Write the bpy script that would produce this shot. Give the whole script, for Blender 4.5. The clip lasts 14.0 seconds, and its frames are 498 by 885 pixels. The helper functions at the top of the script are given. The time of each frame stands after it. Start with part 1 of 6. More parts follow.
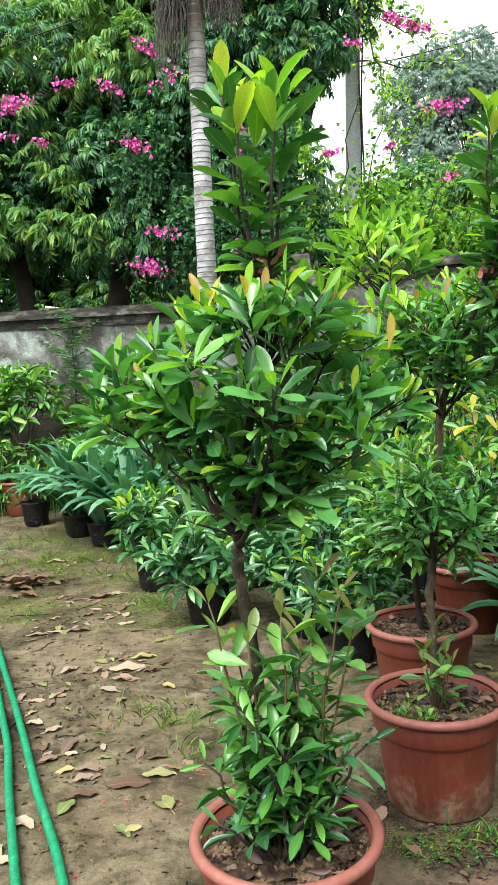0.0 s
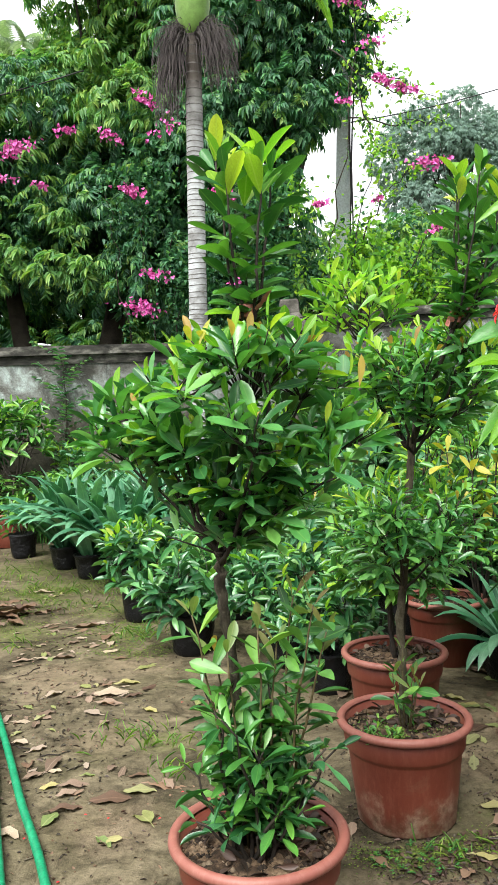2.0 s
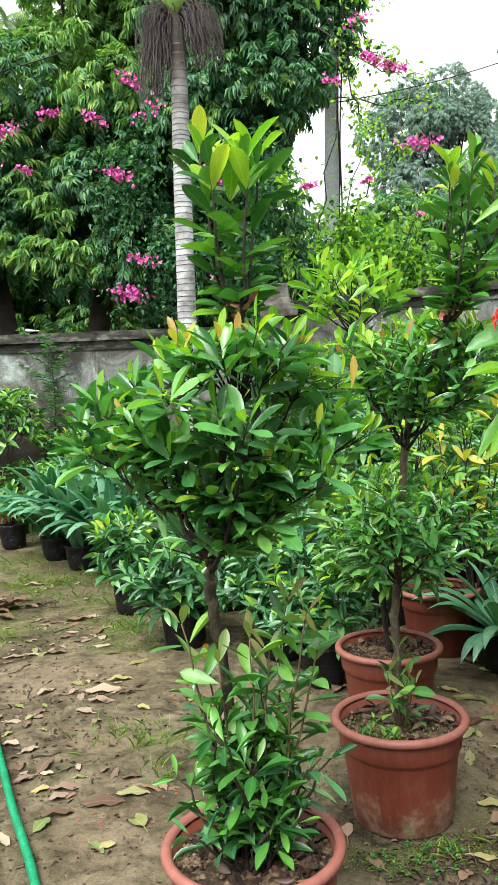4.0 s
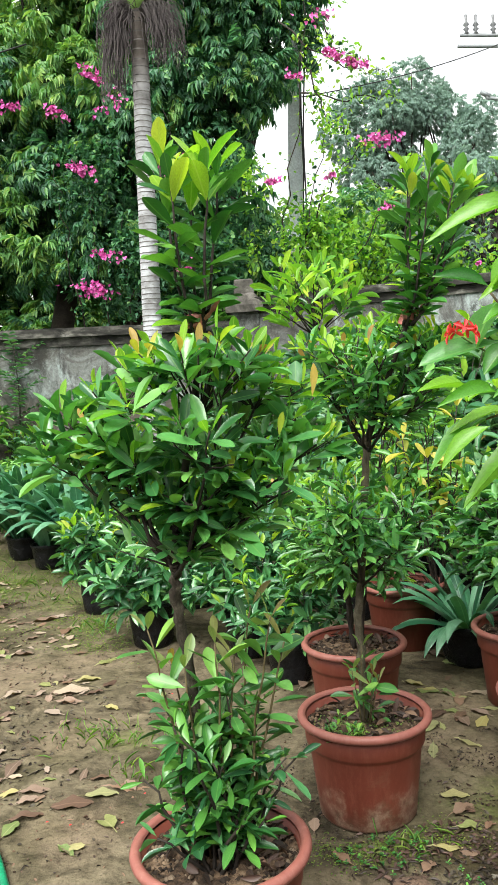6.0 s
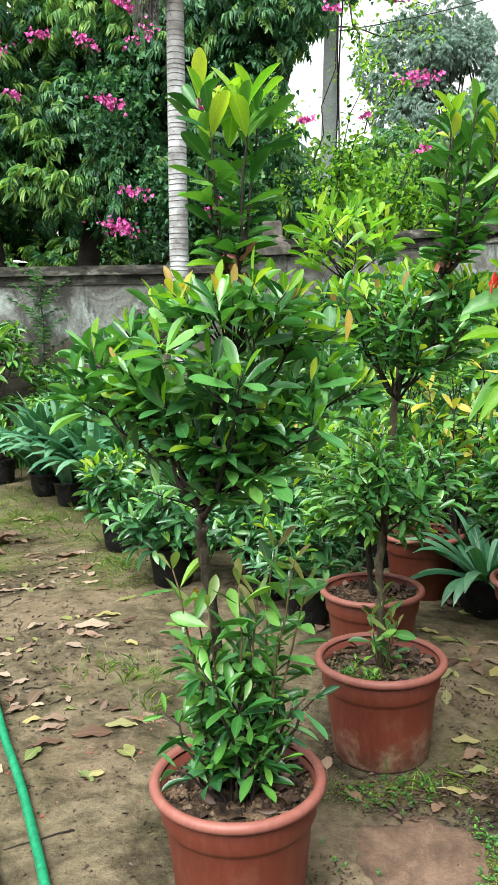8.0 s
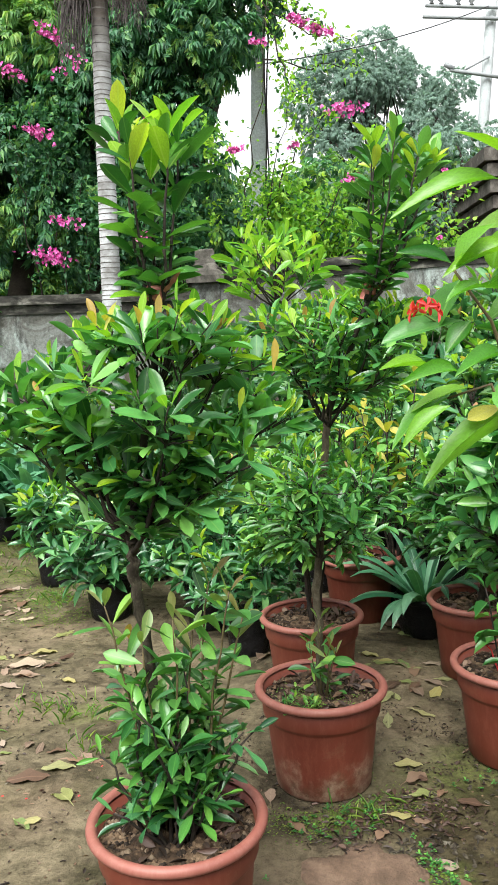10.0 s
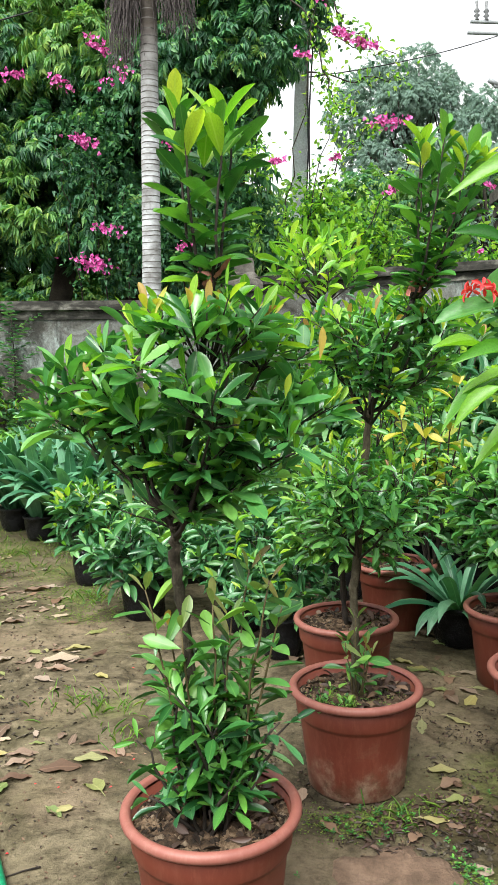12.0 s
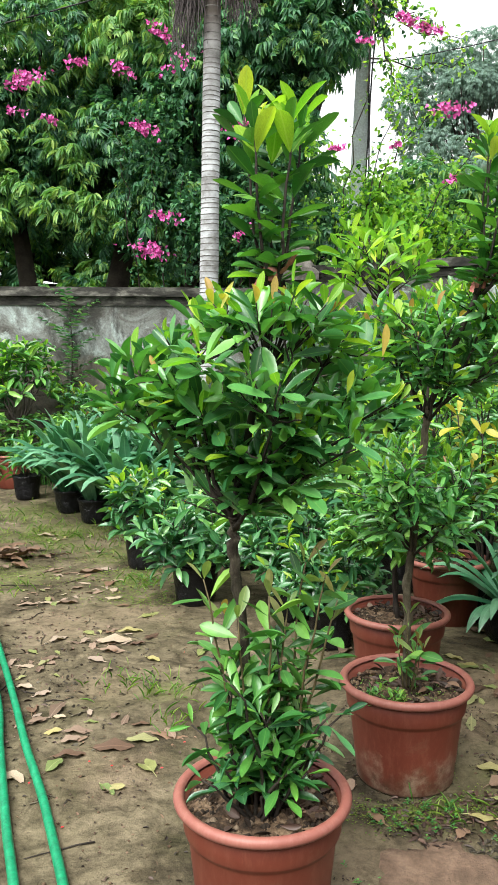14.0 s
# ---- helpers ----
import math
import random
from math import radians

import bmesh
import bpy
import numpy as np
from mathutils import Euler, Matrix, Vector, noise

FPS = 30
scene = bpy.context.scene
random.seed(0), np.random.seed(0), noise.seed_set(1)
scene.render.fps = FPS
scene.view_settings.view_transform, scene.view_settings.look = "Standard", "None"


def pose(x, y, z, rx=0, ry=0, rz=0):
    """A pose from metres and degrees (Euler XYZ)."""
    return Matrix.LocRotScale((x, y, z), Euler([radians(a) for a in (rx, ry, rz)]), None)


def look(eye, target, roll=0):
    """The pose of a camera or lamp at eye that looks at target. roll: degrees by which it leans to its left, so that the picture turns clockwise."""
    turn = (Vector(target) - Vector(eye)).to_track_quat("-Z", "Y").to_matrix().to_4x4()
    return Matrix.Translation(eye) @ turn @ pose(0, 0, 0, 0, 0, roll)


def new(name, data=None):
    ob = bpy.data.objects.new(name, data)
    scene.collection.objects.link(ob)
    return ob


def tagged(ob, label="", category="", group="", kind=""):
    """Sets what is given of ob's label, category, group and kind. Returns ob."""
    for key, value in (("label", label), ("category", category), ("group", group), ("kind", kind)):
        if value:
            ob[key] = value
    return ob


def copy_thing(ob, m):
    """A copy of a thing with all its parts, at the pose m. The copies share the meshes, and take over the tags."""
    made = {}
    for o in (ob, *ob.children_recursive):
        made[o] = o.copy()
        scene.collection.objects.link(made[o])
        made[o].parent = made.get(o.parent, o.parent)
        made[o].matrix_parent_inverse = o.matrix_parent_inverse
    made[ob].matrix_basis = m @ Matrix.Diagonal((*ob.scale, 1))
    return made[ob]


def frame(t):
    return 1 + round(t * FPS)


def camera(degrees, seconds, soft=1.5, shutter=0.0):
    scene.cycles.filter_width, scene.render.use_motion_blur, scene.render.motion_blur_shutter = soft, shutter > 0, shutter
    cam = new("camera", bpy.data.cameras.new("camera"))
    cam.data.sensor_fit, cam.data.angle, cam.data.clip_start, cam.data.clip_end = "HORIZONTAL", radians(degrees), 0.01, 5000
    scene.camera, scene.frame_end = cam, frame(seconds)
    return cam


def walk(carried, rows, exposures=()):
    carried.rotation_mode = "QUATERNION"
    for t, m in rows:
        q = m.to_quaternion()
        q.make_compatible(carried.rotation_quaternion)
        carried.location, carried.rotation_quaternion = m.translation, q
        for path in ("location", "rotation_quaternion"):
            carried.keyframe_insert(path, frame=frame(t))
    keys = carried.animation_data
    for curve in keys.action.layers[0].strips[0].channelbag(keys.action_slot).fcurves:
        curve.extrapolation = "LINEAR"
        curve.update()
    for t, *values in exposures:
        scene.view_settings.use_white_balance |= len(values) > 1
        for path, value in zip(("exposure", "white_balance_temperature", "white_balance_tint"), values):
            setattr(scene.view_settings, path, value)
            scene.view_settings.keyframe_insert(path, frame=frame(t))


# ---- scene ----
cam = camera(34.5, 14.0)
PATH = [
    (0, (0.392, -0.195, 1.339), (0.142, 1.781, 1.158), -3.5),
    (0.5, (0.435, -0.332, 1.308), (0.221, 1.647, 1.114), -3.0),
    (1, (0.432, -0.38, 1.314), (0.248, 1.606, 1.168), -2.4),
    (1.5, (0.43, -0.382, 1.311), (0.244, 1.607, 1.201), -2.3),
    (2, (0.421, -0.37, 1.319), (0.206, 1.617, 1.24), -2.1),
    (2.5, (0.41, -0.374, 1.32), (0.163, 1.61, 1.265), -2.3),
    (3, (0.406, -0.362, 1.325), (0.139, 1.62, 1.284), -2.8),
    (3.5, (0.408, -0.353, 1.334), (0.131, 1.627, 1.303), -3.3),
    (4, (0.421, -0.308, 1.365), (0.226, 1.678, 1.24), -2.8),
    (4.2, (0.42, -0.296, 1.386), (0.266, 1.689, 1.199), -1.9),
    (6.3, (0.436, -0.332, 1.398), (0.32, 1.66, 1.265), -3.4),
    (6.5, (0.425, -0.328, 1.39), (0.298, 1.664, 1.264), -3.3),
    (7, (0.43, -0.347, 1.389), (0.31, 1.646, 1.262), -2.9),
    (7.2, (0.438, -0.347, 1.383), (0.306, 1.642, 1.22), -2.5),
    (9.3, (0.36, -0.215, 1.449), (0.194, 1.753, 1.13), -0.7),
    (9.5, (0.364, -0.2, 1.454), (0.249, 1.775, 1.156), -1.4),
    (9.8, (0.417, -0.271, 1.44), (0.349, 1.711, 1.176), -1.6),
    (10, (0.435, -0.309, 1.405), (0.416, 1.678, 1.182), -2.5),
    (10.5, (0.397, -0.327, 1.354), (0.398, 1.658, 1.117), -0.8),
    (11, (0.425, -0.335, 1.352), (0.465, 1.649, 1.104), 0.3),
    (11.5, (0.432, -0.339, 1.346), (0.435, 1.648, 1.122), 0.3),
    (12, (0.406, -0.322, 1.349), (0.308, 1.667, 1.163), -1.2),
    (12.5, (0.405, -0.352, 1.351), (0.198, 1.635, 1.249), -1.7),
    (13, (0.382, -0.374, 1.352), (0.087, 1.604, 1.29), -1.0),
    (13.5, (0.387, -0.357, 1.368), (0.104, 1.621, 1.275), -0.9),
    (14, (0.383, -0.344, 1.366), (0.162, 1.631, 1.15), -0.1),
]
walk(cam, [(t, look(eye, target, roll)) for t, eye, target, roll in PATH])

# ---- light: a bright overcast sky ----
scene.view_settings.exposure = 1.15
world = bpy.data.worlds.new("overcast_sky")
scene.world = world
world.use_nodes = True
wt = world.node_tree
wt.nodes.clear()
w_out = wt.nodes.new("ShaderNodeOutputWorld")
w_bg = wt.nodes.new("ShaderNodeBackground")
w_sky = wt.nodes.new("ShaderNodeTexSky")
w_sky.sky_type = "NISHITA"
w_sky.sun_disc = False
w_sky.sun_elevation, w_sky.sun_rotation = radians(53), radians(202)
w_sky.air_density, w_sky.dust_density = 1.0, 4.0
w_mix = wt.nodes.new("ShaderNodeMixRGB")
w_mix.inputs[0].default_value = 0.8
w_mix.inputs[2].default_value = (10.0, 10.05, 10.0, 1)
w_bg.inputs[1].default_value = 0.078
wt.links.new(w_sky.outputs[0], w_mix.inputs[1])
wt.links.new(w_mix.outputs[0], w_bg.inputs[0])
wt.links.new(w_bg.outputs[0], w_out.inputs[0])
sun = new("sun", bpy.data.lights.new("sun", "SUN"))
sun.data.energy, sun.data.angle, sun.data.color = 3.5, radians(40), (0.99, 1.0, 0.95)
sun.matrix_world = look((-4.5, -9.2, 16), (0, 2, 0))


# ---- materials ----
def nodes_of(name):
    m = bpy.data.materials.new(name)
    m.use_nodes = True
    nt = m.node_tree
    nt.nodes.clear()
    out = nt.nodes.new("ShaderNodeOutputMaterial")
    bsdf = nt.nodes.new("ShaderNodeBsdfPrincipled")
    nt.links.new(bsdf.outputs[0], out.inputs[0])
    return m, nt, bsdf, out


def ramp(nt, source, stops):
    r = nt.nodes.new("ShaderNodeValToRGB")
    while len(r.color_ramp.elements) < len(stops):
        r.color_ramp.elements.new(0.5)
    for e, (p, c) in zip(r.color_ramp.elements, stops):
        e.position = p
        e.color = (*c, 1) if len(c) == 3 else c
    nt.links.new(source, r.inputs[0])
    return r.outputs[0]


def noise_of(nt, scale, detail=5, rough=0.6, distort=0.0, coord="Object", stretch=None):
    tc = nt.nodes.new("ShaderNodeTexCoord")
    n = nt.nodes.new("ShaderNodeTexNoise")
    n.inputs["Scale"].default_value = scale
    n.inputs["Detail"].default_value = detail
    n.inputs["Roughness"].default_value = rough
    n.inputs["Distortion"].default_value = distort
    if stretch:
        mp = nt.nodes.new("ShaderNodeMapping")
        mp.inputs["Scale"].default_value = stretch
        nt.links.new(tc.outputs[coord], mp.inputs[0])
        nt.links.new(mp.outputs[0], n.inputs[0])
    else:
        nt.links.new(tc.outputs[coord], n.inputs[0])
    return n.outputs[0]


def mixed(nt, fac, a, b, kind="MIX"):
    m = nt.nodes.new("ShaderNodeMixRGB")
    m.blend_type = kind
    for k, v in ((0, fac), (1, a), (2, b)):
        if isinstance(v, (int, float)):
            m.inputs[k].default_value = v
        elif isinstance(v, tuple):
            m.inputs[k].default_value = (*v, 1)
        else:
            nt.links.new(v, m.inputs[k])
    return m.outputs[0]


def bumped(nt, bsdf, height, strength, distance):
    b = nt.nodes.new("ShaderNodeBump")
    b.inputs["Strength"].default_value = strength
    b.inputs["Distance"].default_value = distance
    nt.links.new(height, b.inputs["Height"])
    nt.links.new(b.outputs[0], bsdf.inputs["Normal"])


def leaf_material(name, stops, rough=0.38, through_light=0.3, rib=(0.25, 0.4, 0.1), spot=0.0, glow=(1.35, 1.5, 0.55), gloss=0.5):
    """A leaf: its own shade per leaf, a paler midrib, side veins and a little light through it."""
    m, nt, bsdf, out = nodes_of(name)
    info = nt.nodes.new("ShaderNodeObjectInfo")
    geo = nt.nodes.new("ShaderNodeNewGeometry")
    add = nt.nodes.new("ShaderNodeMath")
    add.operation = "ADD"
    nt.links.new(info.outputs["Random"], add.inputs[0])
    nt.links.new(geo.outputs["Random Per Island"], add.inputs[1])
    fr = nt.nodes.new("ShaderNodeMath")
    fr.operation = "FRACT"
    nt.links.new(add.outputs[0], fr.inputs[0])
    col = ramp(nt, fr.outputs[0], stops)
    uv = nt.nodes.new("ShaderNodeUVMap")
    sep = nt.nodes.new("ShaderNodeSeparateXYZ")
    nt.links.new(uv.outputs[0], sep.inputs[0])
    ab = nt.nodes.new("ShaderNodeMath")
    ab.operation = "ABSOLUTE"
    nt.links.new(sep.outputs[0], ab.inputs[0])
    ribf = ramp(nt, ab.outputs[0], [(0.0, (0.55,) * 3), (0.05, (0.35,) * 3), (0.1, (0,) * 3)])
    # side veins run out and forward from the midrib
    v = nt.nodes.new("ShaderNodeMath")
    v.operation = "MULTIPLY_ADD"
    nt.links.new(ab.outputs[0], v.inputs[0])
    v.inputs[1].default_value = -0.45
    nt.links.new(sep.outputs[1], v.inputs[2])
    vs = nt.nodes.new("ShaderNodeMath")
    vs.operation = "MULTIPLY"
    nt.links.new(v.outputs[0], vs.inputs[0])
    vs.inputs[1].default_value = 62.0
    sn = nt.nodes.new("ShaderNodeMath")
    sn.operation = "SINE"
    nt.links.new(vs.outputs[0], sn.inputs[0])
    patch = ramp(nt, noise_of(nt, 26, 4), [(0.3, (0.78,) * 3), (0.7, (1.18,) * 3)])
    col = mixed(nt, 1.0, col, patch, "MULTIPLY")
    if spot:
        sp = ramp(nt, noise_of(nt, 60, 3), [(0.62, (0,) * 3), (0.72, (spot,) * 3)])
        col = mixed(nt, sp, col, (0.12, 0.06, 0.02))
    col = mixed(nt, ribf, col, rib)
    nt.links.new(col, bsdf.inputs["Base Color"])
    bsdf.inputs["Roughness"].default_value = rough
    bsdf.inputs["Specular IOR Level"].default_value = gloss
    bumped(nt, bsdf, sn.outputs[0], 0.05, 0.0006)
    tr = nt.nodes.new("ShaderNodeBsdfTranslucent")
    warm = mixed(nt, 1.0, col, glow, "MULTIPLY")
    nt.links.new(warm, tr.inputs[0])
    mx = nt.nodes.new("ShaderNodeMixShader")
    mx.inputs[0].default_value = through_light
    nt.links.new(bsdf.outputs[0], mx.inputs[1])
    nt.links.new(tr.outputs[0], mx.inputs[2])
    nt.links.new(mx.outputs[0], out.inputs[0])
    return m


def surface(name, stops, scale=6.0, rough=0.8, fine=60.0, bump=0.3, dist=0.004, stretch=None, spec=0.3):
    """A weathered surface: broad stains from stops, fine grain over them, fine relief."""
    m, nt, bsdf, out = nodes_of(name)
    broad = ramp(nt, noise_of(nt, scale, 7, 0.62, 0.4, stretch=stretch), stops)
    fn = noise_of(nt, fine, 5, 0.7)
    grain = ramp(nt, fn, [(0.3, (0.72,) * 3), (0.7, (1.25,) * 3)])
    nt.links.new(mixed(nt, 1.0, broad, grain, "MULTIPLY"), bsdf.inputs["Base Color"])
    bsdf.inputs["Roughness"].default_value = rough
    bsdf.inputs["Specular IOR Level"].default_value = spec
    bumped(nt, bsdf, fn, bump, dist)
    return m


GLOSSY = leaf_material("glossy_dark_leaf", [(0, (0.017, 0.087, 0.026)), (0.3, (0.05, 0.2, 0.055)), (0.65, (0.094, 0.299, 0.074)), (0.95, (0.176, 0.411, 0.09))], 0.33, 0.27, (0.17, 0.35, 0.085), 0.2, gloss=0.75)
TIER_LEAF = leaf_material("broad_upper_leaf", [(0, (0.016, 0.086, 0.021)), (0.4, (0.039, 0.161, 0.034)), (0.75, (0.075, 0.241, 0.044)), (0.97, (0.138, 0.345, 0.052))], 0.33, 0.2, (0.13, 0.29, 0.07), 0.15)
FRESH = leaf_material("fresh_lime_leaf", [(0, (0.1, 0.29, 0.03)), (0.5, (0.2, 0.41, 0.035)), (0.85, (0.31, 0.49, 0.05)), (1, (0.46, 0.53, 0.07))], 0.36, 0.45, (0.42, 0.56, 0.15))
FLUSH = leaf_material("orange_flush_leaf", [(0, (0.4, 0.22, 0.09)), (0.5, (0.5, 0.36, 0.09)), (1, (0.36, 0.18, 0.12))], 0.38, 0.4, (0.55, 0.35, 0.15))
BRONZE = leaf_material("bronze_young_leaf", [(0, (0.16, 0.27, 0.08)), (0.55, (0.25, 0.32, 0.11)), (0.85, (0.3, 0.29, 0.12)), (1, (0.28, 0.18, 0.1))], 0.36, 0.4, (0.35, 0.38, 0.16))
SOFT = leaf_material("soft_green_leaf", [(0, (0.019, 0.092, 0.021)), (0.4, (0.065, 0.212, 0.045)), (0.8, (0.127, 0.319, 0.059)), (1, (0.236, 0.437, 0.077))], 0.35, 0.2, (0.19, 0.38, 0.09))
GREYISH = leaf_material("grey_green_leaf", [(0, (0.03, 0.13, 0.055)), (0.5, (0.075, 0.22, 0.1)), (1, (0.18, 0.33, 0.14))], 0.36, 0.25, (0.2, 0.34, 0.15))
LILY = leaf_material("blue_green_strap_leaf", [(0, (0.02, 0.1, 0.048)), (0.5, (0.055, 0.2, 0.098)), (1, (0.16, 0.36, 0.21))], 0.34, 0.2, (0.22, 0.42, 0.26), gloss=0.7)
NURSERY = leaf_material("dark_nursery_leaf", [(0, (0.014, 0.071, 0.028)), (0.4, (0.039, 0.152, 0.055)), (0.8, (0.076, 0.23, 0.078)), (1, (0.184, 0.368, 0.115))], 0.28, 0.18, (0.16, 0.33, 0.11), 0.0, (1.35, 1.5, 0.55), 0.6)
TREE_LEAF = leaf_material("tree_leaf", [(0, (0.022, 0.082, 0.046)), (0.4, (0.05, 0.168, 0.082)), (0.85, (0.095, 0.26, 0.105)), (1, (0.19, 0.37, 0.115))], 0.5, 0.34, (0.1, 0.22, 0.09), 0.0, (1.3, 1.4, 0.8), 0.4)
TREE_LIGHT = leaf_material("yellow_green_tree_leaf", [(0, (0.07, 0.2, 0.062)), (0.6, (0.14, 0.32, 0.08)), (1, (0.28, 0.42, 0.09))], 0.5, 0.36, (0.3, 0.4, 0.12), 0.0, (1.3, 1.4, 0.7), 0.4)
# Haze of distance is painted into this frond colour.
HAZE_FROND = leaf_material("haze_painted_palm_frond", [(0, (0.22, 0.31, 0.25)), (1, (0.32, 0.42, 0.35))], 0.7, 0.5, (0.2, 0.28, 0.22))
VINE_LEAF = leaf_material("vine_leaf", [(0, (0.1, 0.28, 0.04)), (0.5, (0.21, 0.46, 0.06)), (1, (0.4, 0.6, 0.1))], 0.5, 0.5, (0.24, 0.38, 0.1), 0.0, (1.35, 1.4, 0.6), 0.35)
# Pale grey-green: the distant haze is put into the leaf colour.
FAR_LEAF = leaf_material("haze_painted_far_leaf", [(0, (0.18, 0.27, 0.235)), (0.5, (0.225, 0.33, 0.285)), (1, (0.28, 0.39, 0.335))], 1.0, 0.4, (0.14, 0.22, 0.15), 0.0, (1.2, 1.3, 1.0), 0.1)
YELLOW = leaf_material("yellowed_leaf", [(0, (0.4, 0.36, 0.05)), (0.5, (0.5, 0.45, 0.08)), (1, (0.3, 0.34, 0.06))], 0.45, 0.35, (0.5, 0.45, 0.15), 0.4)
BIG = leaf_material("big_bright_leaf", [(0, (0.025, 0.14, 0.016)), (0.35, (0.06, 0.225, 0.018)), (0.7, (0.115, 0.31, 0.022)), (1, (0.19, 0.38, 0.03))], 0.36, 0.36, (0.22, 0.44, 0.1))
PINK = leaf_material("magenta_bract", [(0, (0.48, 0.04, 0.26)), (0.5, (0.65, 0.095, 0.38)), (1, (0.76, 0.24, 0.52))], 0.6, 0.15, (0.7, 0.14, 0.5), 0.0, (1.1, 1.0, 1.1))
RED = leaf_material("scarlet_petal", [(0, (0.6, 0.02, 0.035)), (1, (0.75, 0.06, 0.07))], 0.5, 0.35, (0.75, 0.1, 0.06))
GRASS = leaf_material("grass_blade", [(0, (0.07, 0.17, 0.025)), (0.6, (0.14, 0.27, 0.035)), (1, (0.26, 0.32, 0.07))], 0.5, 0.35, (0.16, 0.3, 0.06))
MOSS = leaf_material("olive_moss", [(0, (0.06, 0.12, 0.018)), (0.6, (0.12, 0.19, 0.03)), (1, (0.22, 0.25, 0.055))], 0.7, 0.15, (0.1, 0.14, 0.03), 0.0, (1.2, 1.3, 0.6), 0.2)
DRY_LEAF = leaf_material("dry_fallen_leaf", [(0, (0.12, 0.078, 0.052)), (0.35, (0.23, 0.155, 0.11)), (0.65, (0.29, 0.225, 0.175)), (1, (0.37, 0.29, 0.2))], 0.65, 0.05, (0.3, 0.22, 0.17), 0.7)
RUSSET = leaf_material("russet_fallen_leaf", [(0, (0.07, 0.038, 0.024)), (0.4, (0.15, 0.085, 0.05)), (0.8, (0.21, 0.125, 0.078)), (1, (0.11, 0.085, 0.065))], 0.6, 0.05, (0.2, 0.12, 0.08), 0.6)
ROTTEN = leaf_material("rotting_brown_leaf", [(0, (0.018, 0.011, 0.008)), (0.5, (0.045, 0.025, 0.018)), (0.85, (0.085, 0.046, 0.034)), (1, (0.15, 0.09, 0.065))], 0.55, 0.05, (0.09, 0.055, 0.038), 0.4)
WILT_LEAF = leaf_material("yellow_fallen_leaf", [(0, (0.12, 0.17, 0.05)), (0.4, (0.22, 0.23, 0.08)), (0.75, (0.26, 0.25, 0.13)), (1, (0.33, 0.28, 0.1))], 0.5, 0.1, (0.38, 0.37, 0.17), 0.9)
BARK = surface("grey_brown_bark", [(0.36, (0.016, 0.012, 0.008)), (0.48, (0.04, 0.032, 0.022)), (0.58, (0.085, 0.072, 0.052)), (0.68, (0.17, 0.155, 0.125))], 34, 0.88, 150, 1.0, 0.004, (1, 1, 0.6))
TWIG = surface("dark_twig", [(0.3, (0.014, 0.0115, 0.01)), (0.7, (0.045, 0.035, 0.027))], 30, 0.8, 120)
PALE_BARK = surface("olive_grey_bark", [(0.34, (0.03, 0.024, 0.015)), (0.5, (0.08, 0.066, 0.043)), (0.66, (0.16, 0.14, 0.1))], 26, 0.85, 130, 0.9, 0.003, (1, 1, 0.35))
STEM_GREEN = surface("green_stem", [(0.3, (0.07, 0.13, 0.03)), (0.7, (0.13, 0.2, 0.05))], 30, 0.6, 120)
STEM_BROWN = surface("brown_green_twig", [(0.3, (0.06, 0.045, 0.022)), (0.7, (0.14, 0.11, 0.05))], 30, 0.6, 120)
OLD_BARK = surface("dark_tree_bark", [(0.3, (0.02, 0.018, 0.015)), (0.7, (0.06, 0.05, 0.04))], 5, 0.95, 50, 0.6, 0.01)
SOIL = surface("potting_soil", [(0.36, (0.014, 0.009, 0.005)), (0.48, (0.06, 0.036, 0.021)), (0.56, (0.13, 0.085, 0.052)), (0.68, (0.24, 0.165, 0.105))], 22, 0.95, 110, 0.9, 0.006)
GRIT = surface("pale_grit_and_chips", [(0.3, (0.09, 0.062, 0.04)), (0.7, (0.22, 0.165, 0.115))], 40, 0.9, 90)
HUMUS = surface("dark_humus", [(0.3, (0.01, 0.007, 0.005)), (0.7, (0.04, 0.026, 0.017))], 40, 0.9, 90)
BAG = surface("black_plastic_bag", [(0.3, (0.004, 0.004, 0.005)), (0.7, (0.011, 0.011, 0.013))], 9, 0.3, 22, 1.0, 0.02, spec=0.25)
HOSE = surface("green_plastic_hose", [(0.35, (0.003, 0.15, 0.068)), (0.56, (0.006, 0.235, 0.105)), (0.68, (0.02, 0.28, 0.14)), (0.77, (0.26, 0.42, 0.32))], 40, 0.42, 120, 0.15, 0.001, spec=0.45)
PIPE = surface("grey_plastic_pipe", [(0.3, (0.11, 0.125, 0.12)), (0.7, (0.2, 0.22, 0.21))], 4, 0.45, 50, 0.1, 0.001)
OLD_CEMENT = surface("weathered_cement", [(0.34, (0.045, 0.041, 0.036)), (0.5, (0.105, 0.096, 0.083)), (0.66, (0.19, 0.175, 0.155))], 7, 0.9, 40, 0.6, 0.006)
FAR_CONCRETE = surface("pale_far_concrete", [(0.3, (0.36, 0.39, 0.4)), (0.7, (0.46, 0.5, 0.51))], 3, 0.85, 40)
PORCELAIN = surface("grey_porcelain", [(0.3, (0.1, 0.105, 0.11)), (0.7, (0.18, 0.185, 0.19))], 6, 0.4, 40)
CORNICE = surface("dark_cornice_cement", [(0.34, (0.035, 0.031, 0.027)), (0.5, (0.085, 0.076, 0.066)), (0.66, (0.15, 0.14, 0.125))], 5, 0.9, 40, 0.6, 0.006)
CONCRETE = surface("grey_concrete", [(0.3, (0.58, 0.64, 0.66)), (0.7, (0.72, 0.78, 0.8))], 3, 0.85, 40, 0.3, 0.003)
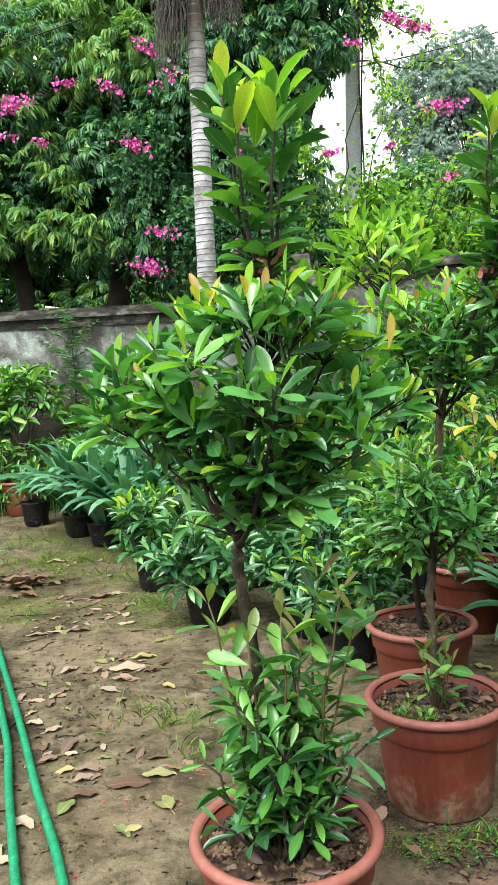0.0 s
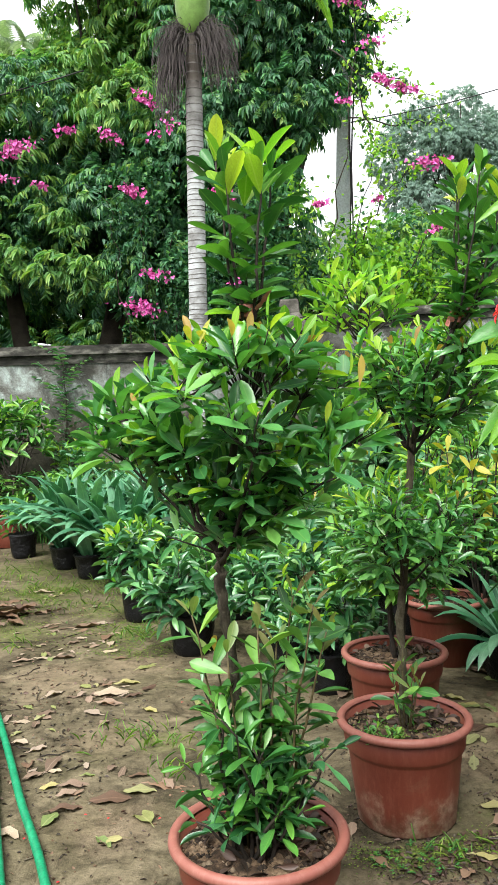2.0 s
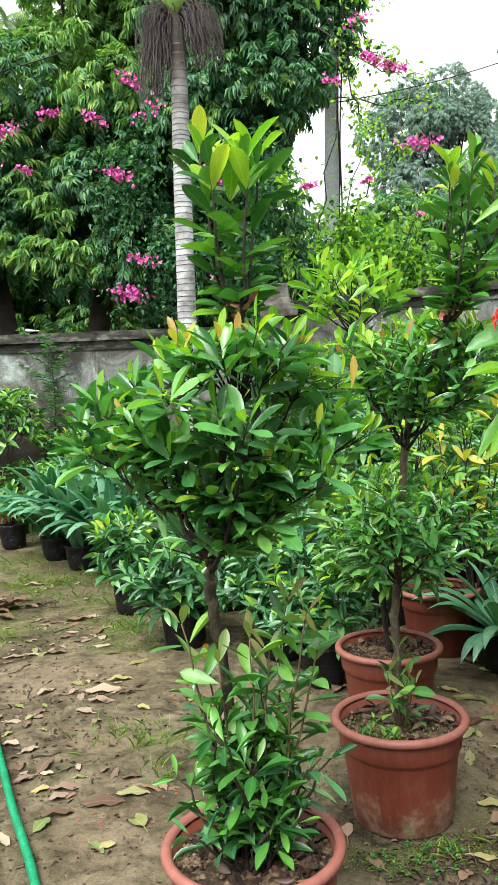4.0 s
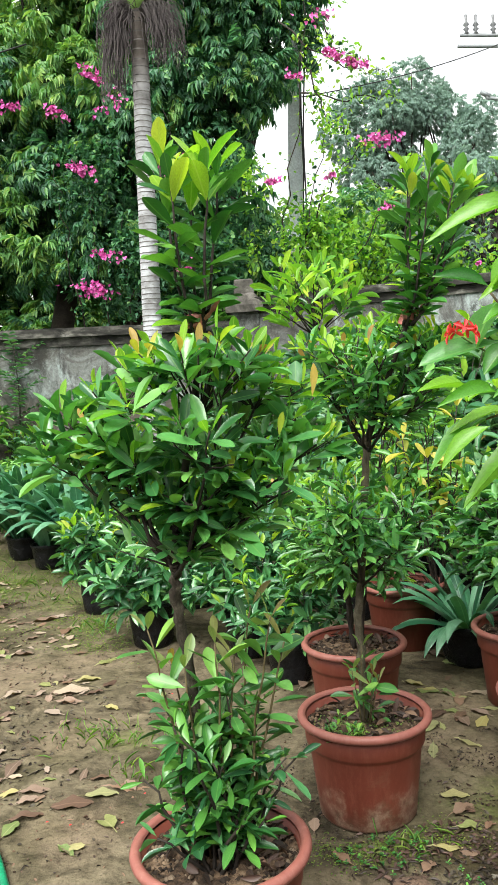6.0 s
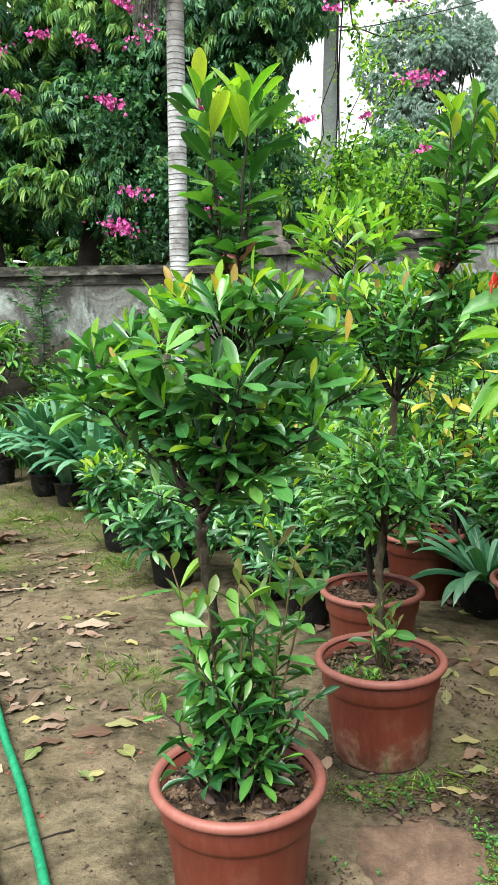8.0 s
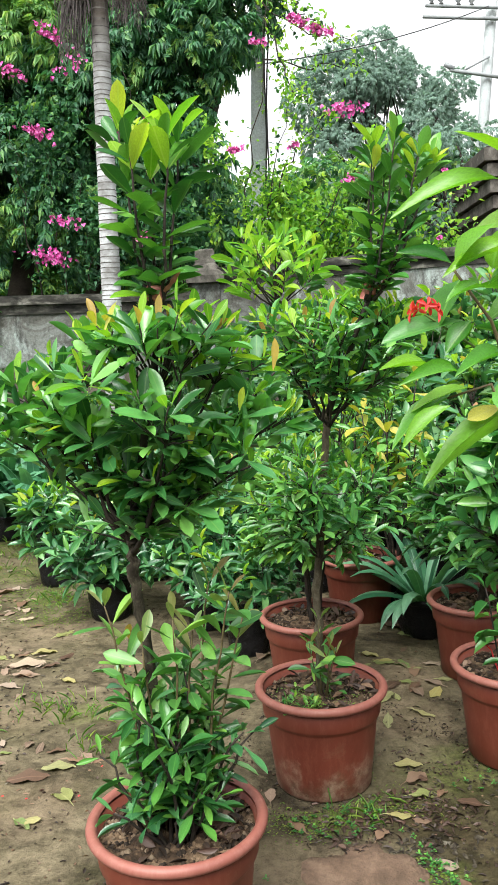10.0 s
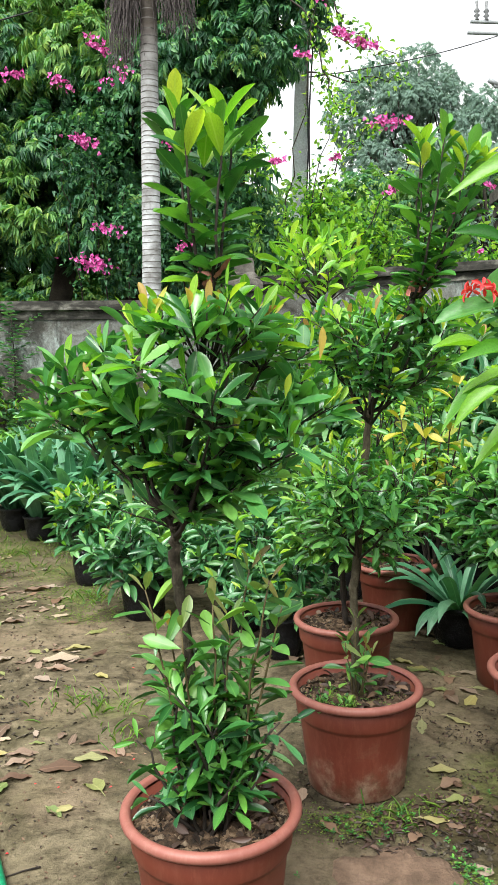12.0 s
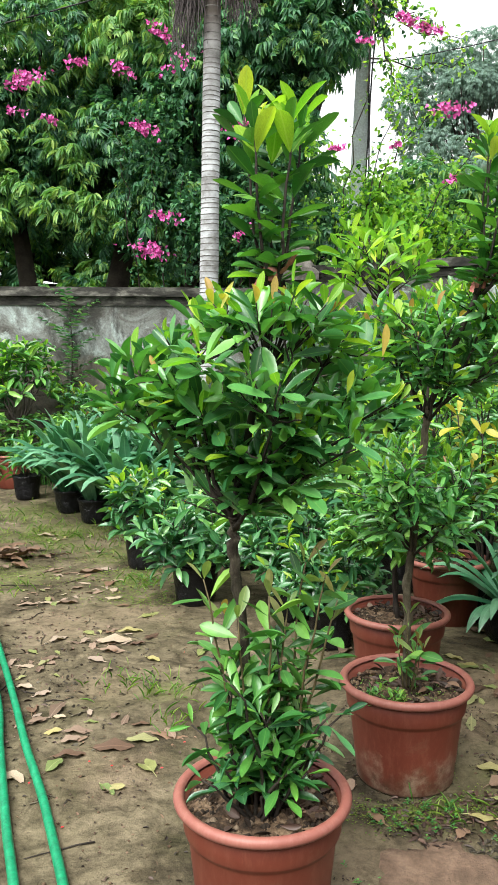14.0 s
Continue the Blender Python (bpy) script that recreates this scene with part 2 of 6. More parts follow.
COPING = surface("weathered_coping", [(0.34, (0.011, 0.011, 0.0095)), (0.5, (0.04, 0.038, 0.033)), (0.62, (0.12, 0.115, 0.1)), (0.72, (0.24, 0.235, 0.21))], 5, 0.9, 30, 0.6, 0.006, (1, 1, 2.5))
STEEL = surface("galvanised_steel", [(0.3, (0.2, 0.215, 0.225)), (0.7, (0.31, 0.33, 0.34))], 5, 0.5, 60, 0.1, 0.001)
CABLE = surface("black_cable", [(0.3, (0.015, 0.015, 0.015)), (0.7, (0.03, 0.03, 0.03))], 5, 0.6)
STRING = surface("pale_pink_string", [(0.3, (0.42, 0.24, 0.2)), (0.7, (0.55, 0.38, 0.33))], 40, 0.8, 90)
RIBBON = surface("faded_red_ribbon", [(0.3, (0.3, 0.085, 0.065)), (0.7, (0.5, 0.22, 0.18))], 30, 0.7, 90, 0.4, 0.002)
FIBRE = surface("dry_grey_fibre", [(0.3, (0.05, 0.042, 0.042)), (0.7, (0.15, 0.128, 0.128))], 10, 0.9, 60)
SHAFT = surface("green_crownshaft", [(0.3, (0.13, 0.27, 0.06)), (0.7, (0.24, 0.38, 0.1))], 2.5, 0.42, 18, 0.1, 0.002, (1, 1, 0.2))


SCAR = surface("dark_leaf_scar", [(0.35, (0.04, 0.036, 0.033)), (0.7, (0.2, 0.19, 0.18))], 9, 0.9, 60)


def pot_material(name, splash=0.0, pale=(0.36, 0.16, 0.105), low=(0.11, 0.021, 0.011), high=(0.165, 0.036, 0.02)):
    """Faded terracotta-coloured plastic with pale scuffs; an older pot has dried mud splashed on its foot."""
    m, nt, bsdf, out = nodes_of(name)
    base = ramp(nt, noise_of(nt, 5, 6), [(0.3, low), (0.7, high)])
    scuff = ramp(nt, noise_of(nt, 24, 10, 0.82, stretch=(1.5, 1.5, 0.35)), [(0.48, (0,) * 3), (0.75, (0.24,) * 3)])
    col = mixed(nt, scuff, base, pale)
    mud = ramp(nt, noise_of(nt, 9, 8, 0.75, 0.5), [(0.56, (0,) * 3), (0.74, (0.5,) * 3)])
    col = mixed(nt, mud, col, (0.17, 0.1, 0.06))
    if splash:
        tc = nt.nodes.new("ShaderNodeTexCoord")
        sep = nt.nodes.new("ShaderNodeSeparateXYZ")
        nt.links.new(tc.outputs["Object"], sep.inputs[0])
        edge = nt.nodes.new("ShaderNodeMath")
        edge.operation = "MULTIPLY_ADD"
        nt.links.new(noise_of(nt, 11, 8, 0.7, stretch=(1, 1, 0.6)), edge.inputs[0])
        edge.inputs[1].default_value = -0.34
        nt.links.new(sep.outputs[2], edge.inputs[2])
        old = ramp(nt, noise_of(nt, 22, 7, 0.7), [(0.4, (0.1, 0.07, 0.04)), (0.56, (0.4, 0.29, 0.21))])
        g = nt.nodes.new("ShaderNodeMath")
        g.operation = "MULTIPLY_ADD"
        g.use_clamp = True
        nt.links.new(edge.outputs[0], g.inputs[0])
        g.inputs[1].default_value = -14.0
        g.inputs[2].default_value = -0.8
        h = nt.nodes.new("ShaderNodeMath")
        h.operation = "MULTIPLY"
        nt.links.new(ramp(nt, noise_of(nt, 30, 6, 0.7), [(0.35, (0.1,) * 3), (0.65, (splash,) * 3)]), h.inputs[0])
        nt.links.new(g.outputs[0], h.inputs[1])
        col = mixed(nt, h.outputs[0], col, old)
    nt.links.new(col, bsdf.inputs["Base Color"])
    bsdf.inputs["Roughness"].default_value = 0.55
    bumped(nt, bsdf, noise_of(nt, 60, 4), 0.12, 0.002)
    return m


def spot_mask(nt, places, ragged=0.5, scale=4.5):
    """Ragged patches round places (x, y, radius): 1 inside, 0 outside."""
    tc = nt.nodes.new("ShaderNodeTexCoord")
    edge = noise_of(nt, scale, 8, 0.72)
    total = None
    for x, y, r in places:
        far = nt.nodes.new("ShaderNodeVectorMath")
        far.operation = "DISTANCE"
        nt.links.new(tc.outputs["Object"], far.inputs[0])
        far.inputs[1].default_value = (x, y, 0)
        over = nt.nodes.new("ShaderNodeMath")
        over.operation = "DIVIDE"
        nt.links.new(far.outputs["Value"], over.inputs[0])
        over.inputs[1].default_value = r
        if total is None:
            total = over.outputs[0]
        else:
            least = nt.nodes.new("ShaderNodeMath")
            least.operation = "MINIMUM"
            nt.links.new(total, least.inputs[0])
            nt.links.new(over.outputs[0], least.inputs[1])
            total = least.outputs[0]
    add = nt.nodes.new("ShaderNodeMath")
    add.operation = "MULTIPLY_ADD"
    nt.links.new(edge, add.inputs[0])
    add.inputs[1].default_value = ragged * 4
    nt.links.new(total, add.inputs[2])
    mid = 0.85 + ragged * 2
    return ramp(nt, scaled(nt, add.outputs[0], 1 / (2 * mid)), [(0.36, (1,) * 3), (0.56, (0,) * 3)])


def scaled(nt, source, k):
    m = nt.nodes.new("ShaderNodeMath")
    m.operation = "MULTIPLY"
    nt.links.new(source, m.inputs[0])
    m.inputs[1].default_value = k
    return m.outputs[0]


def ground_material():
    """Trodden damp earth: sandy and clay patches, moss, dark wet mud with more gloss."""
    m, nt, bsdf, out = nodes_of("damp_earth")
    earth = ramp(nt, noise_of(nt, 3.4, 10, 0.74, 0.8), [(0.35, (0.033, 0.027, 0.016)), (0.45, (0.085, 0.069, 0.043)), (0.54, (0.146, 0.12, 0.076)), (0.66, (0.215, 0.174, 0.115))])
    # Sand; the last two patches paint light back onto earth under the shrubs.
    sand_and_light = spot_mask(nt, ((-1.0, 3.5, 0.3), (-0.7, 3.75, 0.25), (0.66, 1.64, 0.2), (0.43, 1.74, 0.17), (0.55, 1.55, 0.14), (-0.35, 2.1, 0.22), (-0.55, 2.75, 0.18), (0.0, 3.1, 0.3), (0.93, 2.62, 0.26), (1.0, 3.0, 0.25)), 0.45)
    sand_and_light_col = ramp(nt, noise_of(nt, 7, 7, 0.7), [(0.3, (0.145, 0.112, 0.072)), (0.7, (0.27, 0.208, 0.14))])
    col = mixed(nt, scaled(nt, sand_and_light, 0.85), earth, sand_and_light_col)
    mud = spot_mask(nt, ((1.15, 2.05, 0.3), (0.93, 1.95, 0.24), (1.1, 1.65, 0.4), (0.97, 1.7, 0.2), (-1.15, 2.5, 0.3), (-0.9, 1.9, 0.25), (-1.5, 3.3, 0.3)), 0.5)
    mudc = ramp(nt, noise_of(nt, 9, 8, 0.75), [(0.36, (0.01, 0.007, 0.004)), (0.5, (0.034, 0.025, 0.012)), (0.68, (0.082, 0.06, 0.029))])
    col = mixed(nt, scaled(nt, mud, 0.96), col, mudc)
    wetf = ramp(nt, noise_of(nt, 4.3, 9, 0.72, 0.9), [(0.52, (0,) * 3), (0.62, (0.8,) * 3)])
    col = mixed(nt, wetf, col, mixed(nt, 1.0, col, (0.42, 0.4, 0.37), "MULTIPLY"))
    moss = spot_mask(nt, ((-1.75, 5.6, 0.5), (-2.2, 6.4, 0.5), (-1.15, 4.95, 0.3), (-1.6, 4.3, 0.3), (-0.85, 4.3, 0.22), (0.68, 1.97, 0.12), (1.05, 2.2, 0.2), (0.88, 1.68, 0.1), (-0.3, 2.75, 0.12)), 0.5, 6.0)
    speckle = ramp(nt, noise_of(nt, 24, 8, 0.8), [(0.42, (0.1,) * 3), (0.58, (0.85,) * 3)])
    mossc = ramp(nt, noise_of(nt, 38, 5), [(0.3, (0.06, 0.09, 0.018)), (0.7, (0.17, 0.2, 0.05))])
    col = mixed(nt, mixed(nt, 1.0, moss, speckle, "MULTIPLY"), col, mossc)
    film = ramp(nt, noise_of(nt, 1.5, 9, 0.7, 0.6), [(0.48, (0,) * 3), (0.6, (0.36,) * 3)])
    col = mixed(nt, film, col, ramp(nt, noise_of(nt, 16, 8, 0.75), [(0.35, (0.04, 0.037, 0.016)), (0.65, (0.125, 0.114, 0.054))]))
    grain = ramp(nt, noise_of(nt, 22, 10, 0.75, 0.4), [(0.34, (0.66,) * 3), (0.5, (1.0,) * 3), (0.68, (1.22,) * 3)])
    col = mixed(nt, 1.0, col, grain, "MULTIPLY")
    # Small dark specks in the colour, independent of the bump.
    dark_specks = ramp(nt, noise_of(nt, 31, 6, 0.62, 1.2), [(0.3, (0.55,) * 3), (0.42, (1.0,) * 3)])
    nt.links.new(mixed(nt, 1.0, col, dark_specks, "MULTIPLY"), bsdf.inputs["Base Color"])
    r = ramp(nt, mixed(nt, 0.5, wetf, mud), [(0, (0.92,) * 3), (0.6, (0.66,) * 3)])
    nt.links.new(r, bsdf.inputs["Roughness"])
    bsdf.inputs["Specular IOR Level"].default_value = 0.14
    h = mixed(nt, 0.2, noise_of(nt, 11, 9, 0.66), noise_of(nt, 60, 5, 0.7))
    bumped(nt, bsdf, h, 1.0, 0.028)
    return m


def wall_material():
    """Old lime-washed cement plaster: pale blotches left high up, grey wear, black algae runs, ragged darker brown
    towards its foot.
    """
    m, nt, bsdf, out = nodes_of("stained_plaster")
    base = ramp(nt, noise_of(nt, 2.2, 9, 0.7, 0.8), [(0.36, (0.05, 0.047, 0.04)), (0.46, (0.11, 0.108, 0.098)), (0.56, (0.2, 0.215, 0.205)), (0.66, (0.35, 0.41, 0.395))])
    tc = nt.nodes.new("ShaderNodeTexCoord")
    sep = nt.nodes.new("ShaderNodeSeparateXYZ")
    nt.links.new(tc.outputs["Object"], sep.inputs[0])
    # Browner and darker towards the bottom, with a noisy edge.
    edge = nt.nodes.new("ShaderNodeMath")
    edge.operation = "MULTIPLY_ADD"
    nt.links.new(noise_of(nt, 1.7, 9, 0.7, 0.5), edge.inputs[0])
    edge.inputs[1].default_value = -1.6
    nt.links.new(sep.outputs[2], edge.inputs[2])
    browned = ramp(nt, edge.outputs[0], [(0.42, (0.85,) * 3), (0.62, (0,) * 3)])
    col = mixed(nt, browned, base, ramp(nt, noise_of(nt, 6, 8, 0.72), [(0.35, (0.04, 0.034, 0.025)), (0.65, (0.14, 0.115, 0.085))]))
    run = ramp(nt, noise_of(nt, 2.6, 9, 0.75, 0.5, stretch=(1.4, 1.4, 0.6)), [(0.5, (0,) * 3), (0.62, (0.85,) * 3)])
    col = mixed(nt, run, col, (0.035, 0.034, 0.03))
    lime = ramp(nt, noise_of(nt, 3.6, 10, 0.74, 0.4), [(0.55, (0,) * 3), (0.62, (0.62,) * 3)])
    keep = mixed(nt, browned, lime, (0.0, 0.0, 0.0))
    col = mixed(nt, keep, col, (0.4, 0.47, 0.45))
    grain = ramp(nt, noise_of(nt, 40, 6, 0.7), [(0.3, (0.7,) * 3), (0.7, (1.25,) * 3)])
    col = mixed(nt, 1.0, col, grain, "MULTIPLY")
    nt.links.new(col, bsdf.inputs["Base Color"])
    bsdf.inputs["Roughness"].default_value = 0.92
    bumped(nt, bsdf, noise_of(nt, 25, 8, 0.7), 0.6, 0.012)
    return m


def palm_material():
    """Areca trunk: pale lichen-white bark with dark leaf-scar rings."""
    m, nt, bsdf, out = nodes_of("ringed_palm_bark")
    base = ramp(nt, noise_of(nt, 4, 8, 0.7, stretch=(1, 1, 1.6)), [(0.32, (0.13, 0.125, 0.12)), (0.48, (0.3, 0.305, 0.31)), (0.66, (0.54, 0.57, 0.59))])
    tc = nt.nodes.new("ShaderNodeTexCoord")
    sep = nt.nodes.new("ShaderNodeSeparateXYZ")
    nt.links.new(tc.outputs["Object"], sep.inputs[0])
    up = nt.nodes.new("ShaderNodeMapRange")
    nt.links.new(sep.outputs[2], up.inputs[0])
    up.inputs[1].default_value, up.inputs[2].default_value = 3.3, 3.95
    ring = mixed(nt, up.outputs[0], (1.0, 1.0, 1.0), (0.24, 0.19, 0.16))
    base = mixed(nt, 1.0, base, ring, "MULTIPLY")
    spots = ramp(nt, noise_of(nt, 14, 6, 0.7, stretch=(1, 1, 3)), [(0.58, (0,) * 3), (0.68, (0.8,) * 3)])
    col = mixed(nt, spots, base, (0.09, 0.08, 0.07))
    nt.links.new(col, bsdf.inputs["Base Color"])
    bsdf.inputs["Roughness"].default_value = 0.88
    bumped(nt, bsdf, noise_of(nt, 50, 6, 0.7), 0.5, 0.006)
    return m


POT, OLD_POT = pot_material("terracotta_plastic"), pot_material("muddy_terracotta_plastic", 0.8)
RIM = pot_material("faded_pot_rim", pale=(0.55, 0.33, 0.26), low=(0.2, 0.06, 0.046), high=(0.3, 0.108, 0.083))
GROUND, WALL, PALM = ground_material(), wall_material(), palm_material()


# ---- mesh tools ----
rng = np.random.default_rng(7)


class Geo:
    """Gathers vertices, faces and leaf coordinates, and turns them into one mesh."""

    def __init__(self):
        self.v, self.idx, self.tot, self.uv, self.mat, self.n = [], [], [], [], [], 0

    def add(self, verts, faces, uv=None, slot=0):
        verts = np.asarray(verts, float)
        for f in faces:
            self.idx.extend(int(i) + self.n for i in f)
            self.tot.append(len(f))
            self.mat.append(slot)
            self.uv.extend((uv[i] if uv is not None else (0.5, 0.5)) for i in f)
        self.v.append(verts)
        self.n += len(verts)
        return self

    def many(self, template, mats, slot=0):
        """Copies of a template (verts, faces, uv) at many 4 x 4 poses."""
        tv, tf, tuv = template
        mats = np.asarray(mats, float)
        if not len(mats):
            return self
        hv = np.c_[np.asarray(tv, float), np.ones(len(tv))]
        out = np.einsum("nij,kj->nki", mats, hv)[:, :, :3].reshape(-1, 3)
        flat = np.array([i for f in tf for i in f])
        offs = self.n + np.arange(len(mats))[:, None] * len(tv)
        self.idx.extend((flat[None, :] + offs).ravel().tolist())
        self.tot.extend([len(f) for f in tf] * len(mats))
        self.mat.extend([slot] * (len(tf) * len(mats)))
        self.uv.extend([tuple(tuv[i]) for f in tf for i in f] * len(mats))
        self.v.append(out)
        self.n += len(out)
        return self

    def mesh(self, name, materials, smooth=True):
        me = bpy.data.meshes.new(name)
        v = np.concatenate(self.v)
        me.vertices.add(len(v))
        me.vertices.foreach_set("co", v.astype(np.float32).ravel())
        me.loops.add(len(self.idx))
        me.loops.foreach_set("vertex_index", np.array(self.idx, np.int32))
        tot = np.array(self.tot, np.int32)
        me.polygons.add(len(tot))
        me.polygons.foreach_set("loop_start", np.r_[0, np.cumsum(tot)[:-1]].astype(np.int32))
        me.polygons.foreach_set("loop_total", tot)
        me.polygons.foreach_set("material_index", np.array(self.mat, np.int32))
        me.polygons.foreach_set("use_smooth", np.full(len(tot), smooth))
        lay = me.uv_layers.new(name="UVMap")
        lay.data.foreach_set("uv", np.array(self.uv, np.float32).ravel())
        for m in materials if isinstance(materials, (list, tuple)) else [materials]:
            me.materials.append(m)
        me.update(calc_edges=True)
        return me


def part(name, geo, material, parent=None, label="", smooth=True):
    ob = new(name, geo.mesh(name, material, smooth) if isinstance(geo, Geo) else geo)
    if parent is not None:
        ob.parent = parent
    if label:
        ob["label"] = label
    return ob


def thing(name, label, category, group="", kind="", at=(0, 0, 0)):
    ob = new(name)
    ob.empty_display_size = 0.1
    ob.location = at
    return tagged(ob, label, category, group, kind)


def unit(v):
    v = np.asarray(v, float)
    return v / max(np.linalg.norm(v), 1e-9)


def leaf_template(profile, stations, fold=0.35, curl=0.18, wave=0.0):
    """A blade along +y, 1 long, with half-width profile; folded along its midrib and curling down."""
    v, f, uv, rows = [], [], [], []
    for s, w in zip(stations, profile):
        z = -curl * s * s
        if w == 0:
            rows.append([len(v)])
            v.append((0, s, z))
            uv.append((0, s))
        else:
            rows.append([len(v), len(v) + 1, len(v) + 2])
            rip = wave * math.sin(s * 19)
            v += [(-w, s, z + fold * w + rip), (0, s, z), (w, s, z + fold * w - rip)]
            uv += [(-2 * w, s), (0, s), (2 * w, s)]
    for a, b in zip(rows, rows[1:]):
        if len(a) == 1:
            f += [(a[0], b[1], b[0]), (a[0], b[2], b[1])]
        elif len(b) == 1:
            f += [(a[0], a[1], b[0]), (a[1], a[2], b[0])]
        else:
            f += [(a[0], a[1], b[1], b[0]), (a[1], a[2], b[2], b[1])]
    return v, f, uv


ST = (0, 0.1, 0.27, 0.48, 0.68, 0.85, 0.95, 1.0)
BLADE = (0, 0.1, 0.29, 0.45, 0.5, 0.37, 0.17, 0)
ELLIPTIC = [leaf_template(BLADE, ST, fo, cu, wa) for fo, cu, wa in ((0.16, 0.05, 0.0), (0.28, 0.08, 0.006), (0.1, 0.0, 0.01), (0.22, 0.13, 0.0), (0.18, -0.06, 0.008))]
DRAPED = [leaf_template((0, 0.14, 0.33, 0.48, 0.5, 0.4, 0.24, 0.11, 0), (0, 0.08, 0.2, 0.36, 0.52, 0.7, 0.84, 0.94, 1), fo, cu, wa) for fo, cu, wa in ((0.3, 0.26, 0.006), (0.4, 0.34, 0.008), (0.2, 0.2, 0.01), (0.25, 0.4, 0.006), (0.35, 0.14, 0.008))]
SIMPLE = [leaf_template((0, 0.36, 0.5, 0.36, 0), (0, 0.22, 0.5, 0.8, 1), fo, cu) for fo, cu in ((0.35, 0.15), (0.2, 0.35), (0.45, 0.0))]
DIAMOND = leaf_template((0, 0.5, 0), (0, 0.45, 1), 0.3, 0.25)
HEART = leaf_template((0, 0.42, 0.5, 0.3, 0), (0, 0.08, 0.3, 0.65, 1), 0.2, 0.2)
TAPE = leaf_template((0.3, 0.42, 0.5, 0.46, 0.5, 0.4), (0, 0.2, 0.4, 0.6, 0.8, 1), 0.15, -0.3, 0.05)


def blade(pos, along, length, width, roll=0.0, up=(0, 0, 1)):
    """The pose of a leaf: along its midrib, its face turned up, rolled by some radians."""
    y = unit(along)
    x = np.cross(y, up)
    if np.linalg.norm(x) < 1e-3:
        x = np.array((1.0, 0, 0))
    x = unit(x)
    z = np.cross(x, y)
    c, s = math.cos(roll), math.sin(roll)
    x, z = c * x + s * z, c * z - s * x
    m = np.eye(4)
    m[:3, 0], m[:3, 1], m[:3, 2], m[:3, 3] = x * width, y * length, z * length, pos
    return m


def tube(geo, pts, radii, sides=7, slot=0, cap=True):
    """A tapered tube along points."""
    pts = np.asarray(pts, float)
    n = len(pts)
    v, f = [], []
    ref = np.array((0.31, 0.87, 0.12))
    for i, p in enumerate(pts):
        d = unit(pts[min(i + 1, n - 1)] - pts[max(i - 1, 0)])
        a = unit(np.cross(d, ref if abs(d @ unit(ref)) < 0.95 else (1, 0, 0)))
        b = np.cross(d, a)
        for k in range(sides):
            t = 2 * math.pi * k / sides
            v.append(p + radii[i] * (a * math.cos(t) + b * math.sin(t)))
    for i in range(n - 1):
        for k in range(sides):
            k2 = (k + 1) % sides
            f.append((i * sides + k, i * sides + k2, (i + 1) * sides + k2, (i + 1) * sides + k))
    if cap:
        f.append(tuple(range(sides))[::-1])
        f.append(tuple((n - 1) * sides + k for k in range(sides)))
    geo.add(v, f)
    return geo


def knotty(pts, radius, taper=0.85, n=26):
    """Points and radii of a slightly crooked stem with swollen nodes."""
    pts = np.asarray(pts, float)
    s = np.linspace(0, len(pts) - 1, n)
    p = np.array([[np.interp(t, range(len(pts)), pts[:, k]) for k in range(3)] for t in s])
    p[1:-1, :2] += rng.normal(0, 0.0022, (n - 2, 2))
    r = radius * np.linspace(1, taper, n) * (1 + np.abs(rng.normal(0, 0.07, n)) + 0.12 * (np.arange(n) % 5 == 0))
    return p, r


def bend(a, b, rise=0.3, n=6, wob=0.0):
    """Points of a curved limb from a to b that first goes outward, then up."""
    a, b = np.asarray(a, float), np.asarray(b, float)
    c = a * 0.5 + b * 0.5
    c[2] = a[2] + (b[2] - a[2]) * rise
    out = []
    for t in np.linspace(0, 1, n):
        p = (1 - t) ** 2 * a + 2 * t * (1 - t) * c + t * t * b
        out.append(p + (rng.normal(0, wob, 3) if 0 < t < 1 else 0))
    return np.array(out)


def lathe(profile, sides=48):
    v, f = [], []
    for r, z in profile:
        for k in range(sides):
            t = 2 * math.pi * k / sides
            v.append((r * math.cos(t), r * math.sin(t), z))
    for i in range(len(profile) - 1):
        for k in range(sides):
            k2 = (k + 1) % sides
            f.append((i * sides + k, i * sides + k2, (i + 1) * sides + k2, (i + 1) * sides + k))
    return v, f


def box(geo, lo, hi, slot=0):
    x0, y0, z0 = lo
    x1, y1, z1 = hi
    v = [(x0, y0, z0), (x1, y0, z0), (x1, y1, z0), (x0, y1, z0), (x0, y0, z1), (x1, y0, z1), (x1, y1, z1), (x0, y1, z1)]
    return geo.add(v, [(3, 2, 1, 0), (4, 5, 6, 7), (0, 1, 5, 4), (1, 2, 6, 5), (2, 3, 7, 6), (3, 0, 4, 7)], slot=slot)


# ---- ground ----
def ground_height(x, y):
    a = noise.noise(Vector((x * 0.9, y * 0.9, 0.3))) * 0.012 + noise.noise(Vector((x * 3.7, y * 3.7, 4.0))) * 0.006
    return a + noise.noise(Vector((x * 11, y * 11, 9.0))) * 0.0045 + noise.noise(Vector((x * 27, y * 27, 2.0))) * 0.0022


